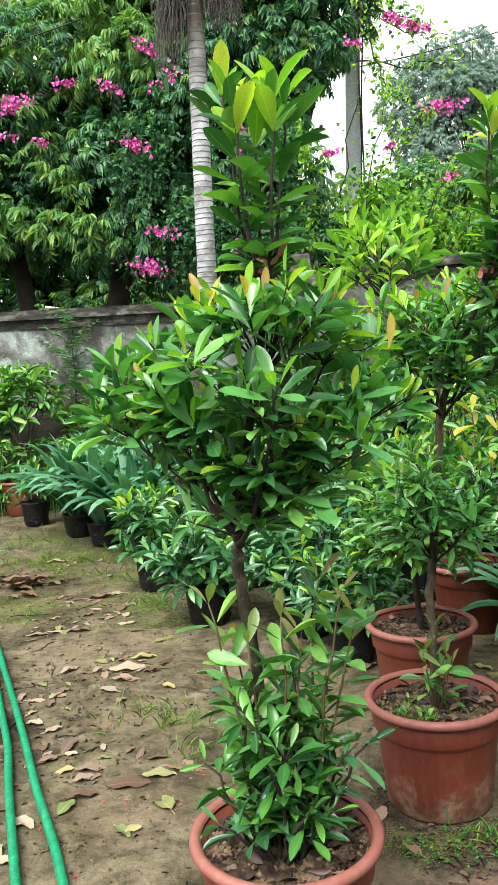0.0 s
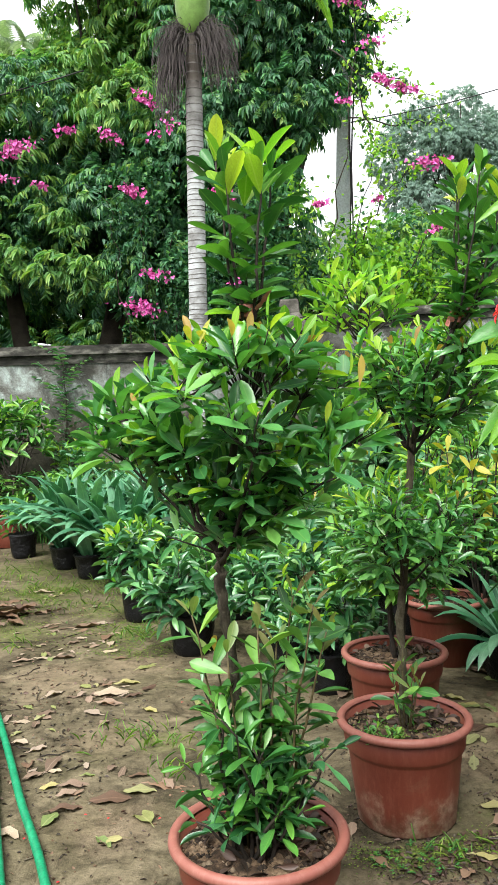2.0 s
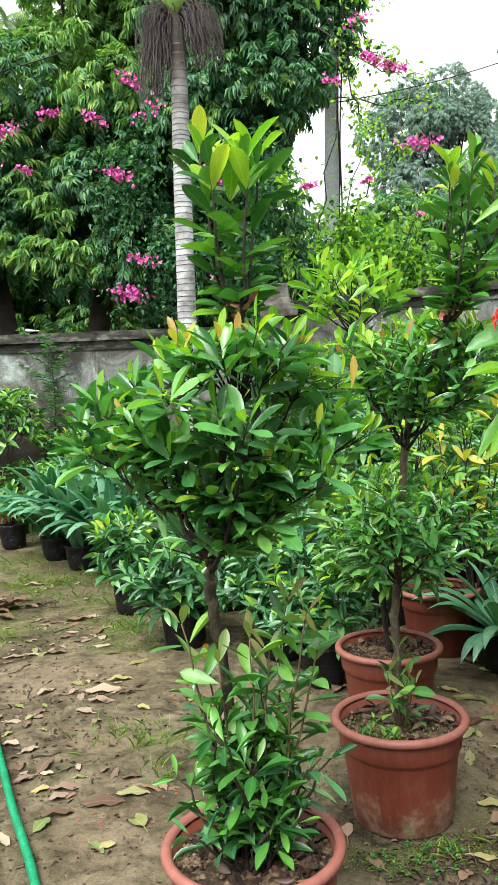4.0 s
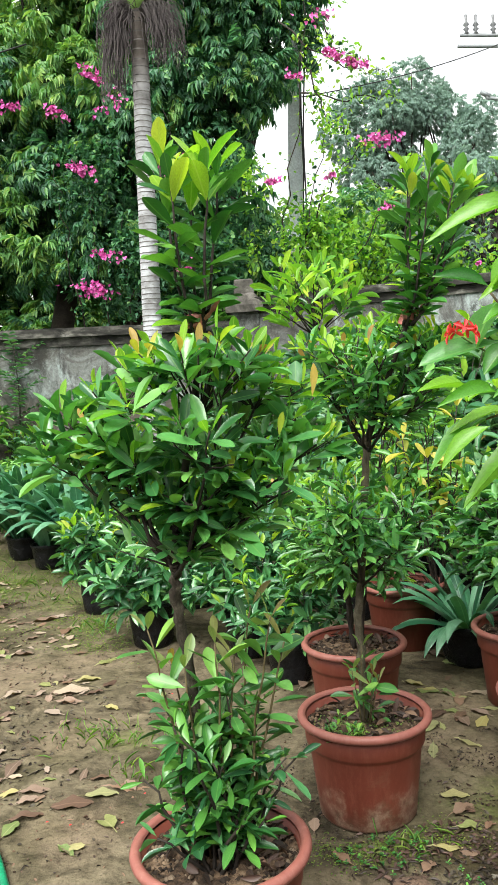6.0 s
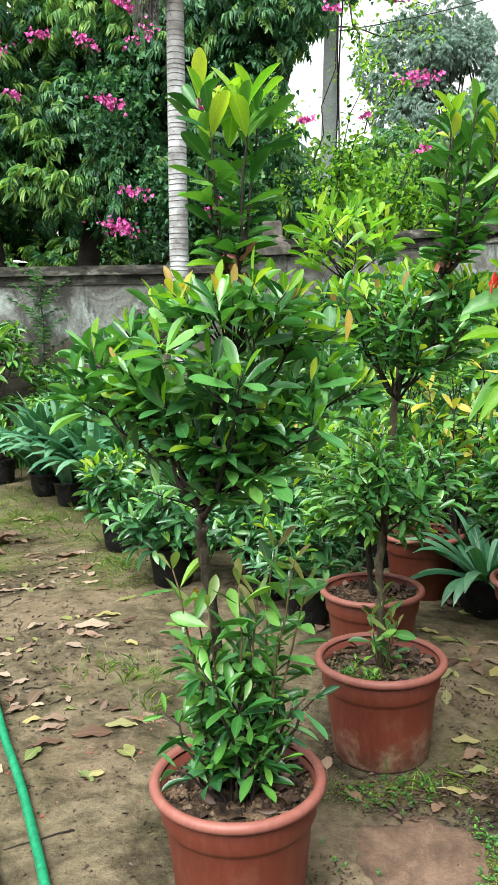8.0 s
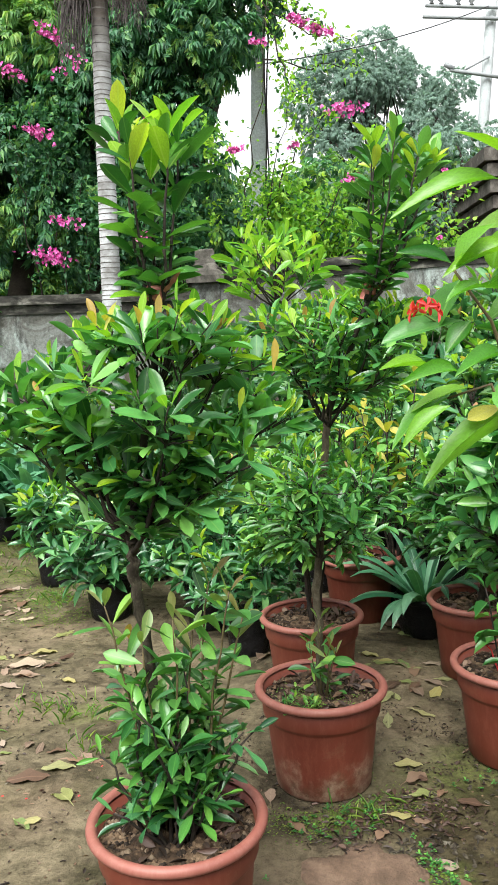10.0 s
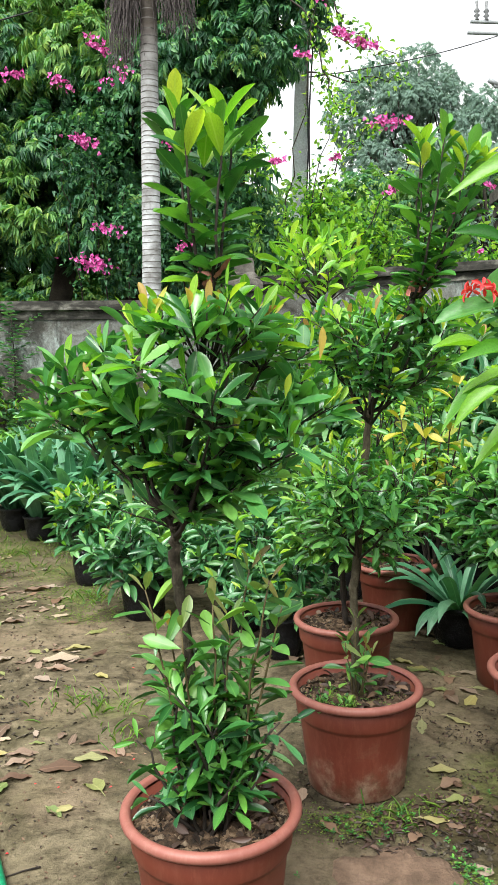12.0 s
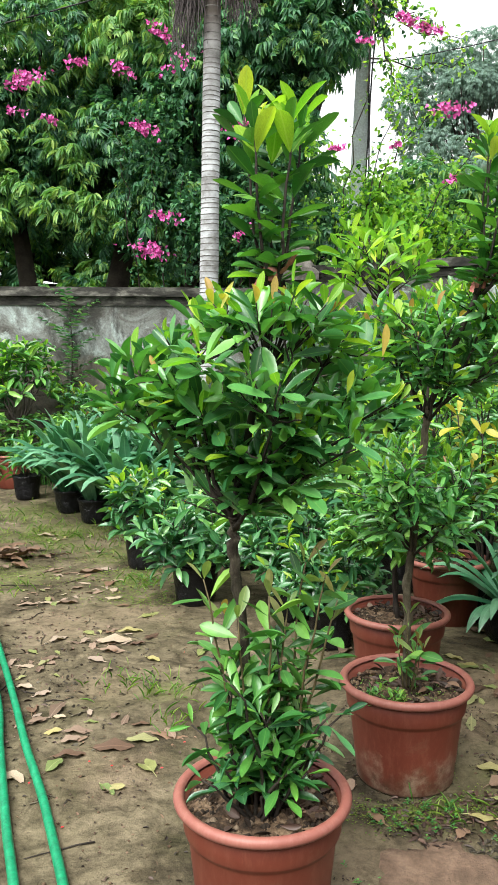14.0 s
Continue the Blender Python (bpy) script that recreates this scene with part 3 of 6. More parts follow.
def build_ground():
    near_x, near_y = np.r_[np.linspace(-5, -2.2, 50), np.linspace(-2.17, 1.8, 190), np.linspace(1.85, 4.5, 50)], np.r_[np.linspace(-1.5, 1.1, 30), np.linspace(1.12, 5.5, 220), np.linspace(5.55, 9.2, 70)]
    xs = np.r_[-400, -120, -40, -15, -8, near_x, 7, 14, 40, 120, 400]
    ys = np.r_[-300, -80, -20, -6, near_y, 12, 20, 45, 140, 500]
    v = [(x, y, ground_height(x, y) if -6 < x < 5 and -2 < y < 10 else 0.0) for y in ys for x in xs]
    nx = len(xs)
    f = [(j * nx + i, j * nx + i + 1, (j + 1) * nx + i + 1, (j + 1) * nx + i) for j in range(len(ys) - 1) for i in range(nx - 1)]
    tagged(part("ground", Geo().add(v, f), GROUND), "damp trodden brown earth with moss and mud", "ground", kind="structure")


build_ground()


# ---- boundary walls ----
def wall_run(name, a, b, height, label, coping=0.1, thick=0.2):
    """A plastered wall from a to b with an overhanging weathered coping in two courses."""
    a, b = np.array(a, float), np.array(b, float)
    d = b - a
    length = np.hypot(*d)
    w = tagged(new(name), label, "wall", kind="structure")
    w.location = (a[0], a[1], 0)
    w.rotation_euler = (0, 0, math.atan2(d[1], d[0]))
    n, k = max(int(length / 0.12), 4), 14
    g = Geo()
    v, f = [], []
    for i in range(n + 1):
        for j in range(k + 1):
            x, z = length * i / n, (height - 2 * coping) * j / k
            v.append((x, -thick / 2 + noise.noise(Vector((x * 1.3 + a[0] * 3, z * 1.7, 2.0))) * 0.012, z))
    f = [(i * (k + 1) + j, (i + 1) * (k + 1) + j, (i + 1) * (k + 1) + j + 1, i * (k + 1) + j + 1) for i in range(n) for j in range(k)]
    g.add(v, f)
    box(g, (0, -thick / 2 + 0.03, 0), (length, thick / 2, height - 2 * coping))
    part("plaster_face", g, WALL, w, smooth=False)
    for z0, z1, out in ((height - 2 * coping, height - coping, 0.02), (height - coping, height, 0.07)):
        g = Geo()
        v, f = [], []
        for i in range(n + 1):
            x = length * i / n
            e = [noise.noise(Vector((x * 4 + z0 * 7 + a[0], c * 3.0, 1.0))) * 0.008 for c in range(4)]
            v += [(x, -thick / 2 - out + e[0], z0 + e[1] * 0.4), (x, -thick / 2 - out + e[2], z1 + e[3]), (x, thick / 2 + out, z1 + e[1]), (x, thick / 2 + out, z0)]
        for i in range(n):
            for c in range(4):
                f.append((4 * i + c, 4 * i + (c + 1) % 4, 4 * i + 4 + (c + 1) % 4, 4 * i + 4 + c))
        f += [(0, 1, 2, 3), (4 * n + 3, 4 * n + 2, 4 * n + 1, 4 * n)]
        g.add(v, f)
        part("coping", g, COPING, w, "dark weathered cement coping", False)
    return w


wall_run("wall_left", (-9.5, 7.02), (-0.24, 9.02), 2.12, "old stained grey-white plastered boundary wall", 0.1)
wall_run("wall_right", (0.12, 8.95), (6.5, 6.4), 2.36, "taller stained boundary wall with dark coping", 0.09)


# Unseen walls, added to block low sky light around the yard.
wall_run("wall_back", (7.2, -3.6), (-10.0, -3.6), 2.4, "unseen added wall behind the path, blocks low sky light", 0.09)
wall_run("wall_side_left", (-9.7, -3.6), (-9.7, 7.0), 2.3, "unseen added wall along the yard, blocks low sky light", 0.09)
wall_run("wall_side_right", (6.8, 6.3), (6.8, -3.6), 2.4, "unseen added wall along the yard, blocks low sky light", 0.09)


def build_pillar():
    p = tagged(new("wall_pillar"), "weathered cement pillar with stepped cap where walls meet", "pillar", kind="structure")
    p.location = (-0.06, 8.96, 0)
    g = Geo()
    box(g, (-0.16, -0.125, 0), (0.16, 0.12, 2.2))
    part("shaft", g, WALL, p, smooth=False)
    g = Geo()
    v, f = lathe([(0.3, 2.2), (0.3, 2.28), (0.27, 2.33), (0.16, 2.42), (0.15, 2.56), (0.13, 2.58), (0.0, 2.585)], 4)
    c, s = math.cos(math.pi / 4), math.sin(math.pi / 4)
    g.add([(x * c - y * s, x * s + y * c, z) for x, y, z in v], f)
    part("cap", g, OLD_CEMENT, p, "grey stepped cement cap", False)


build_pillar()


# ---- pots, bags and what grows in them ----
def pot_parts(parent, radius=0.21, height=0.33, old=False):
    """A round plastic pot: tapered body with a shoulder, rolled rim, soil inside."""
    r = radius
    prof = [(0.0, 0.004), (r * 0.715, 0.0), (r * 0.745, 0.008), (r * 0.79, height * 0.3), (r * 0.855, height * 0.68), (r * 0.862, height * 0.7), (r * 0.9, height * 0.725), (r * 0.908, height * 0.74), (r * 0.935, height * 0.93), (r * 0.9, height * 0.95), (r * 0.86, height * 0.8), (r * 0.84, height * 0.7), (0.0, height * 0.69)]
    body = part("pot", Geo().add(*lathe(prof)), OLD_POT if old else POT, parent, "terracotta-coloured plastic pot")
    ring = [(r * 0.962 + 0.0135 * math.cos(t), height - 0.0135 + 0.0135 * math.sin(t)) for t in np.linspace(-2.4, 2.9, 12)]
    part("rim", Geo().add(*lathe(ring)), RIM, body, "rolled pot rim")
    n, g = 36, Geo()
    v, f = [(0, 0, height * 0.9)], []
    for j in range(1, 15):
        for k in range(n):
            t, rr = 2 * math.pi * k / n, r * 0.885 * j / 14
            x, y = rr * math.cos(t), rr * math.sin(t)
            clod = noise.noise(Vector((x * 28 + r * 90, y * 28, 1.0))) * 0.016 + noise.noise(Vector((x * 70, y * 70, 3.0))) * 0.009
            v.append((x, y, height * 0.87 + clod + rng.normal(0, 0.002) + 0.014 * (1 - j / 14)))
    f += [(0, 1 + k, 1 + (k + 1) % n) for k in range(n)]
    for j in range(13):
        f += [(1 + j * n + k, 1 + (j + 1) * n + k, 1 + (j + 1) * n + (k + 1) % n, 1 + j * n + (k + 1) % n) for k in range(n)]
    g.add(v, f)
    # crumbs of soil
    for _ in range(1300):
        t, rr, c = rng.uniform(0, 6.283), r * 0.86 * math.sqrt(rng.uniform()), 0.0025 + 0.009 * rng.uniform() ** 2
        p = np.array((rr * math.cos(t), rr * math.sin(t), height * 0.88))
        o = rng.normal(0, 1, (6, 3)) * 0.15 + np.array(((1, 0, 0), (-1, 0, 0), (0, 1, 0), (0, -1, 0), (0, 0, 0.9), (0, 0, -0.9)))
        g.add(p + o * c, [(0, 2, 4), (2, 1, 4), (1, 3, 4), (3, 0, 4), (2, 0, 5), (1, 2, 5), (3, 1, 5), (0, 3, 5)], slot=int(rng.choice([0, 0, 1, 2, 2])))
    soil = part("soil", g, [SOIL, GRIT, HUMUS], parent, "crumbly brown potting soil")
    lit = Geo()
    ms = []
    for i in range(84):
        # half of the litter has gathered at one side
        t, rr = (rng.uniform(0, 6.283) if i % 2 else rng.normal(0.3, 0.7)), r * 0.76 * math.sqrt(rng.uniform())
        d = (math.cos(rng.uniform(0, 6.3)), math.sin(rng.uniform(0, 6.3)), rng.normal(0.05, 0.25))
        ms.append(blade((rr * math.cos(t), rr * math.sin(t), height * 0.895 + rng.uniform(0, 0.014)), d, rng.uniform(0.018, 0.06), rng.uniform(0.009, 0.024), rng.normal(0, 0.7)))
    lit.many(ELLIPTIC[3], ms[:66], 0).many(ELLIPTIC[1], ms[66:], 1)
    tagged(part("leaf_litter", lit, [ROTTEN, RUSSET], soil, "dry curled brown leaves"), kind="stuff")
    return body


def bag_parts(parent, radius=0.11, height=0.24):
    g = Geo()
    prof = [(0, 0.0), (radius * 0.74, 0.0), (radius * 0.8, 0.012), (radius * 0.84, height * 0.15), (radius * 0.88, height * 0.3), (radius * 0.9, height * 0.42), (radius * 0.94, height * 0.55), (radius * 0.96, height * 0.7), (radius * 1.0, height * 0.88), (radius * 1.06, height * 0.93), (radius * 1.05, height), (radius * 0.97, height), (radius * 0.93, height * 0.9), (0, height * 0.89)]
    v, f = lathe(prof, 34)
    def crease(x, y, z):
        t = math.atan2(y, x)
        return 1 + 0.05 * noise.noise(Vector((math.cos(t) * 2.2, math.sin(t) * 2.2, z * 14))) + 0.05 * noise.noise(Vector((math.cos(t) * 7, math.sin(t) * 7, z * 40)))

    v = [(x * crease(x, y, z), y * crease(x, y, z), z + (0.02 * noise.noise(Vector((x * 30, y * 30, 1))) if z > height * 0.95 else 0)) for x, y, z in v]
    g.add(v, f)
    return part("grow_bag", g, BAG, parent, "crumpled black plastic grow bag")


LEAF_MESH = {}


def leaf_mesh(material, k):
    key = (material.name, k)
    if key not in LEAF_MESH:
        LEAF_MESH[key] = Geo().add(*(DRAPED if material is BIG else ELLIPTIC)[k]).mesh("leaf", material)
    return LEAF_MESH[key]


def leaves(parent, spots, singles, name="crown", label="", fine=False):
    """Leaves from (pose, material): the first of them objects of their own, the rest one mesh."""
    rest = Geo()
    mats = []
    groups = {}
    for i, (m, mat) in enumerate(spots[singles:]):
        groups.setdefault((mat.name, i % 3), (mat, []))[1].append(m)
    for (mn, k), (mat, ms) in groups.items():
        if mat not in mats:
            mats.append(mat)
        rest.many((ELLIPTIC if fine else SIMPLE)[k], ms, mats.index(mat))
    holder = parent
    if groups:
        holder = tagged(part(name, rest, mats, parent, label), kind="stuff")
    for i, (m, mat) in enumerate(spots[:singles]):
        ob = new("leaf", leaf_mesh(mat, i % 5))
        ob.parent = holder
        ob.matrix_local = Matrix(m.tolist())
    return holder


def shoot(tip, direction, pairs=4, gap=0.03, size=0.09, slim=0.36, young=0.25, flush=0.04, mature=None, fresh=None, top=True, open_angle=62, lift=0.0):
    """Opposite leaves along the end of a twig, their faces turned to its tip, steeper and paler towards it."""
    mature, fresh = mature or GLOSSY, fresh or FRESH
    d = unit(direction)
    a = unit(np.cross(d, (0.2, 0.5, 0.84)))
    b = np.cross(d, a)
    face = unit(d * 0.75 + np.array((0, 0, 0.65)))
    spots = []
    spin = rng.uniform(0, math.pi)
    for i in range(pairs):
        p = np.asarray(tip) - d * gap * i
        ang = radians(open_angle if i else open_angle * 0.5) * rng.uniform(0.78, 1.22)
        for s in (0, math.pi):
            t = spin + i * math.pi / 2 + s + rng.normal(0, 0.25)
            side = a * math.cos(t) + b * math.sin(t)
            al = d * math.cos(ang) + side * math.sin(ang) + np.array((0, 0, lift if i else 0.0)) + rng.normal(0, 0.12, 3)
            al[2] = max(al[2], -0.15 - 0.5 * rng.uniform() ** 2)
            ln = size * rng.uniform(0.72, 1.15) * (0.7 if i == 0 else 1)
            u = rng.uniform()
            mat = mature
            if top and i == 0:
                mat = fresh if u < young * 1.5 else mature
                if u > 1 - flush * 3:
                    mat = FLUSH
            elif i == 1 and u < young * 0.4:
                mat = fresh
            spots.append((blade(p + side * 0.004, al, ln, ln * slim * rng.uniform(0.85, 1.15), rng.normal(0, 0.4), face), mat))
    return spots


def crown_on(parent, fork, centre, radii, shoots, limb_r=0.011, size=0.09, young=0.25, inner=0.5, mature=None, fresh=None, flat_top=False, pairs=4, cone=0.0, flush=0.012, n_main=7, low_fork=0.05, slim=0.32, low=-0.62, gap=0.034):
    """Limbs from a fork to shoots spread over and in an ellipsoid crown. Returns the leaf spots; the limbs become parts."""
    spots, mains = [], []
    centre, radii = np.asarray(centre, float), np.asarray(radii, float)
    for i in range(n_main):
        t = 2 * math.pi * i / n_main + rng.normal(0, 0.25)
        el = rng.uniform(-0.35, 0.75)
        p = centre + radii * 0.62 * np.array((math.cos(t) * math.cos(el), math.sin(t) * math.cos(el), math.sin(el)))
        pts = bend(np.asarray(fork) - np.array((0, 0, low_fork * i / n_main)), p, 0.25, 6, 0.006)
        part("branch", tube(Geo(), pts, np.linspace(limb_r, limb_r * 0.5, 6), 6), TWIG, parent)
        mains.append(pts)
    tw = Geo()
    for i in range(shoots):
        z = rng.uniform(low, 1)
        t = i * 2.399963 + rng.normal(0, 0.2)
        r = math.sqrt(max(0.0, 1 - z * z))
        u = np.array((r * math.cos(t), r * math.sin(t), z))
        deep = 1.0 if rng.uniform() > inner else rng.uniform(0.5, 0.9)
        narrow = 1 - cone * max(0.0, 0.5 - z) / 1.3
        tip = centre + radii * u * np.array((narrow, narrow, 1)) * deep * rng.uniform(0.9, 1.1)
        if flat_top:
            tip[2] = min(tip[2], centre[2] + radii[2] * rng.uniform(0.88, 1.0))
        best = min((p for m in mains for p in m[2:]), key=lambda q: np.linalg.norm(q - tip) + (0.3 if q[2] > tip[2] else 0))
        pts = bend(best, tip, 0.45, 5, 0.003)
        tube(tw, pts, np.linspace(limb_r * 0.42, 0.0016, 5), 5)
        d = unit(pts[-1] - pts[-2]) * 0.4 + np.array((0, 0, 0.6)) + u * np.array((0.65, 0.65, 0.2))
        spots += shoot(tip, d, pairs, gap, size * rng.uniform(0.85, 1.08), slim, young * (1.6 if z > 0.35 else 0.35), flush if z > 0.1 else 0.0, mature, fresh)
    tagged(part("twig_work", tw, TWIG, parent, "thin dark brown twigs"), kind="stuff")
    return spots


def upright_tier(parent, base, height, stems, spread, size, pairs, tied=True, lean=(0, 0), bright=0.5):
    """Several upright stems bound together low down, with broad leaves standing out from them, erect and pale at their ends."""
    base = np.asarray(base, float)
    spots = []
    for i in range(stems):
        t = 2 * math.pi * i / stems + 0.4
        foot = base + np.array((0.013 * math.cos(t), 0.013 * math.sin(t), -0.045))
        h = height * rng.uniform(0.8, 1.0)
        top = base + np.array((spread * math.cos(t) + lean[0], spread * math.sin(t) + lean[1], h))
        pts = bend(foot, top, 0.2, 9, 0.003)
        part("stem", tube(Geo(), pts, np.linspace(0.0048, 0.0022, 9), 6), TWIG, parent)
        for k in range(pairs):
            q = k / (pairs - 1)
            s = (0.13 + 0.87 * q) * 8
            j = min(int(s), 7)
            p = pts[j] + (pts[j + 1] - pts[j]) * (s - j)
            d = unit(pts[j + 1] - pts[j])
            ang = radians(76 - 42 * q ** 3) * rng.uniform(0.85, 1.15)
            for w in (0, math.pi):
                tt = t * 1.7 + k * math.pi / 2 + w + rng.normal(0, 0.3)
                al = np.array((math.cos(tt) * math.sin(ang), math.sin(tt) * math.sin(ang), math.cos(ang))) + rng.normal(0, 0.08, 3)
                ln = size * rng.uniform(0.8, 1.12) * (0.85 + 0.25 * q)
                u = rng.uniform()
                mat = FRESH if u < (bright * 1.7 if k == pairs - 1 else bright * 0.9 if k == pairs - 2 else 0.03) else TIER_LEAF
                spots.append((blade(p, al, ln, ln * 0.36 * rng.uniform(0.88, 1.12), rng.normal(0, 0.3), d * 0.8 + np.array((0, 0, 0.4))), mat))
        spots += shoot(top, d, 3, 0.018, size * 0.92, 0.34, bright * 0.9, 0.0, TIER_LEAF, FRESH, open_angle=52)
    if tied:
        v, f = lathe([(0.016, -0.03), (0.0195, -0.028), (0.0185, -0.021), (0.0205, -0.014), (0.019, -0.009), (0.0205, -0.003), (0.017, 0.001)], 28)
        v = [(x * (1 + 0.16 * noise.noise(Vector((x * 70, y * 70, z * 50)))) + base[0], y * (1 + 0.16 * noise.noise(Vector((x * 70, y * 70, z * 50)))) + base[1], z + 0.22 * x * math.sin(y * 80) + base[2]) for x, y, z in v]
        band = part("ribbon", Geo().add(v, f), RIBBON, parent, "faded red ribbon tied round the stems")
        for tail in (blade(base + np.array((0.02, -0.02, -0.015)), (0.75, -0.25, 0.5), 0.05, 0.018, 0.2), blade(base + np.array((-0.02, -0.025, -0.02)), (-0.3, -0.3, -0.7), 0.03, 0.013, 0.9)):
            part("ribbon_tail", Geo().many(TAPE, [tail]), RIBBON, band)
    return spots


def build_topiary_near():
    th = thing("potted_tree", "tiered topiary tree with glossy leaves in a terracotta pot", "potted tree", "potted trees", at=(0.21, 1.48, 0))
    pot_parts(th)
    fork = (-0.065, -0.02, 0.99)
    pts = np.array([(0.0, 0.03, 0.26), (-0.02, 0.03, 0.45), (-0.045, 0.02, 0.65), (-0.06, 0.01, 0.82), (-0.068, -0.01, 0.93), (-0.065, -0.02, 1.0)])
    part("trunk", tube(Geo(), *knotty(pts, 0.0125, 0.95), 10), BARK, th, "grey-brown bark")
    spots = crown_on(th, fork, (-0.01, -0.04, 1.27), (0.285, 0.255, 0.225), 100, size=0.086, young=0.5, gap=0.02, inner=0.3, flat_top=True, cone=0.72, pairs=4, low_fork=0.03, limb_r=0.0058, flush=0.02, slim=0.31, low=-1.0)
    # long side limbs with leafy spurs all along
    for tip in ((-0.34, -0.04, 1.29), (-0.29, -0.06, 1.36), (-0.27, 0.06, 1.33), (0.27, -0.06, 1.36), (0.27, -0.1, 1.26), (0.21, -0.14, 1.17)):
        p = bend(fork, tip, 0.5, 9, 0.005)
        part("branch", tube(Geo(), p, np.linspace(0.006, 0.0022, 9), 6), TWIG, th)
        spots += shoot(tip, p[-1] - p[-3] + np.array((0, 0, 0.05)), 4, 0.035, 0.095, 0.3, 0.2, 0.02)
        for k in (3, 4, 5, 5, 6, 6, 7, 7):
            side = rng.normal(0, 0.036, 3) + np.array((0, -0.01, 0.03))
            part("spur", tube(Geo(), bend(p[k], p[k] + side, 0.4, 4), np.linspace(0.002, 0.0012, 4), 5), TWIG, th)
            spots += shoot(p[k] + side, side + np.array((0, 0, 0.03)), 3, 0.025, 0.095, 0.28, 0.12, 0.0)
    # short spurs low on the limbs, close to the fork
    for i in range(12):
        a, r = i * 2.4, rng.uniform(0.05, 0.13)
        tip = np.array((fork[0] + r * math.cos(a), fork[1] + r * math.sin(a), rng.uniform(1.03, 1.14)))
        part("spur", tube(Geo(), bend((fork[0], fork[1], tip[2] - 0.05), tip, 0.5, 4, 0.002), np.linspace(0.003, 0.0015, 4), 5), TWIG, th)
        spots += shoot(tip, (math.cos(a), math.sin(a), 0.5), 2, 0.03, 0.092, 0.28, 0.0, 0.0, open_angle=60, lift=-0.1)
    for i in range(20):
        a, r = i * 2.4, 0.17 * math.sqrt((i + 0.5) / 20)
        tip = np.array((0.03 + r * math.cos(a), -0.1 + r * math.sin(a), 1.475 - 0.12 * r + rng.normal(0, 0.012)))
        part("spur", tube(Geo(), bend((0.02, -0.07, 1.33), tip, 0.5, 4, 0.002), np.linspace(0.003, 0.0015, 4), 5), TWIG, th)
        spots += shoot(tip, (0.5 * math.cos(a), 0.5 * math.sin(a), 0.9), 4, 0.022, 0.09, 0.31, 0.5, 0.06, fresh=YELLOW if i % 4 == 0 else FRESH, open_angle=60)
    part("leader", tube(Geo(), bend(fork, (0.03, -0.09, 1.46), 0.5, 6, 0.004), np.linspace(0.011, 0.007, 6), 7), TWIG, th, "upright leading stem")
    rng.shuffle(spots)
    spots = upright_tier(th, (0.03, -0.1, 1.55), 0.32, 5, 0.062, 0.098, 9, bright=0.75) + spots
    leaves(th, spots, 300, "crown", "dense inner leaves", True)
    # young shoots that rise from the foot on dark stems
    low = []
    for i in range(38):
        t = i * 2.4
        a = (i % 7) * 0.9
        foot = np.array((0.05 * math.cos(a) + rng.normal(0, 0.008), 0.045 * math.sin(a) - 0.02 + rng.normal(0, 0.008), 0.27))
        h = rng.uniform(0.14, 0.42)
        reach = 0.02 + 0.13 * rng.uniform()
        top = foot + np.array((reach * math.cos(t), reach * math.sin(t), h))
        p = bend(foot, top, 0.7, 6, 0.005)
        part("shoot", tube(Geo(), p, np.linspace(0.0055, 0.002, 6), 6), TWIG, th)
        low += shoot(top, p[-1] - p[-2], max(3, int(h * 0.85 / 0.036)), 0.04, 0.09, 0.26, 0.03, 0.0, NURSERY if i % 3 == 0 else TIER_LEAF, SOFT, open_angle=72, lift=-0.06)
    for x, y, z in ((-0.135, -0.03, 0.85), (0.02, -0.05, 0.82), (0.06, -0.02, 0.78), (0.148, -0.03, 0.87), (0.175, 0.0, 0.8), (-0.05, -0.06, 0.77), (0.1, 0.03, 0.88), (-0.1, 0.05, 0.74)):
        p = bend((x * 0.4, y * 0.4, 0.28), (x, y, z), 0.7, 7, 0.004)
        part("shoot", tube(Geo(), p, np.linspace(0.0042, 0.0018, 7), 6), STEM_BROWN, th)
        low += shoot((x, y, z), p[-1] - p[-2], 9, 0.05, 0.098, 0.31, 0.7, 0.05, SOFT, BRONZE, open_angle=62, lift=-0.02)
    leaves(th, low, 300, "foot_leaves", "", True)


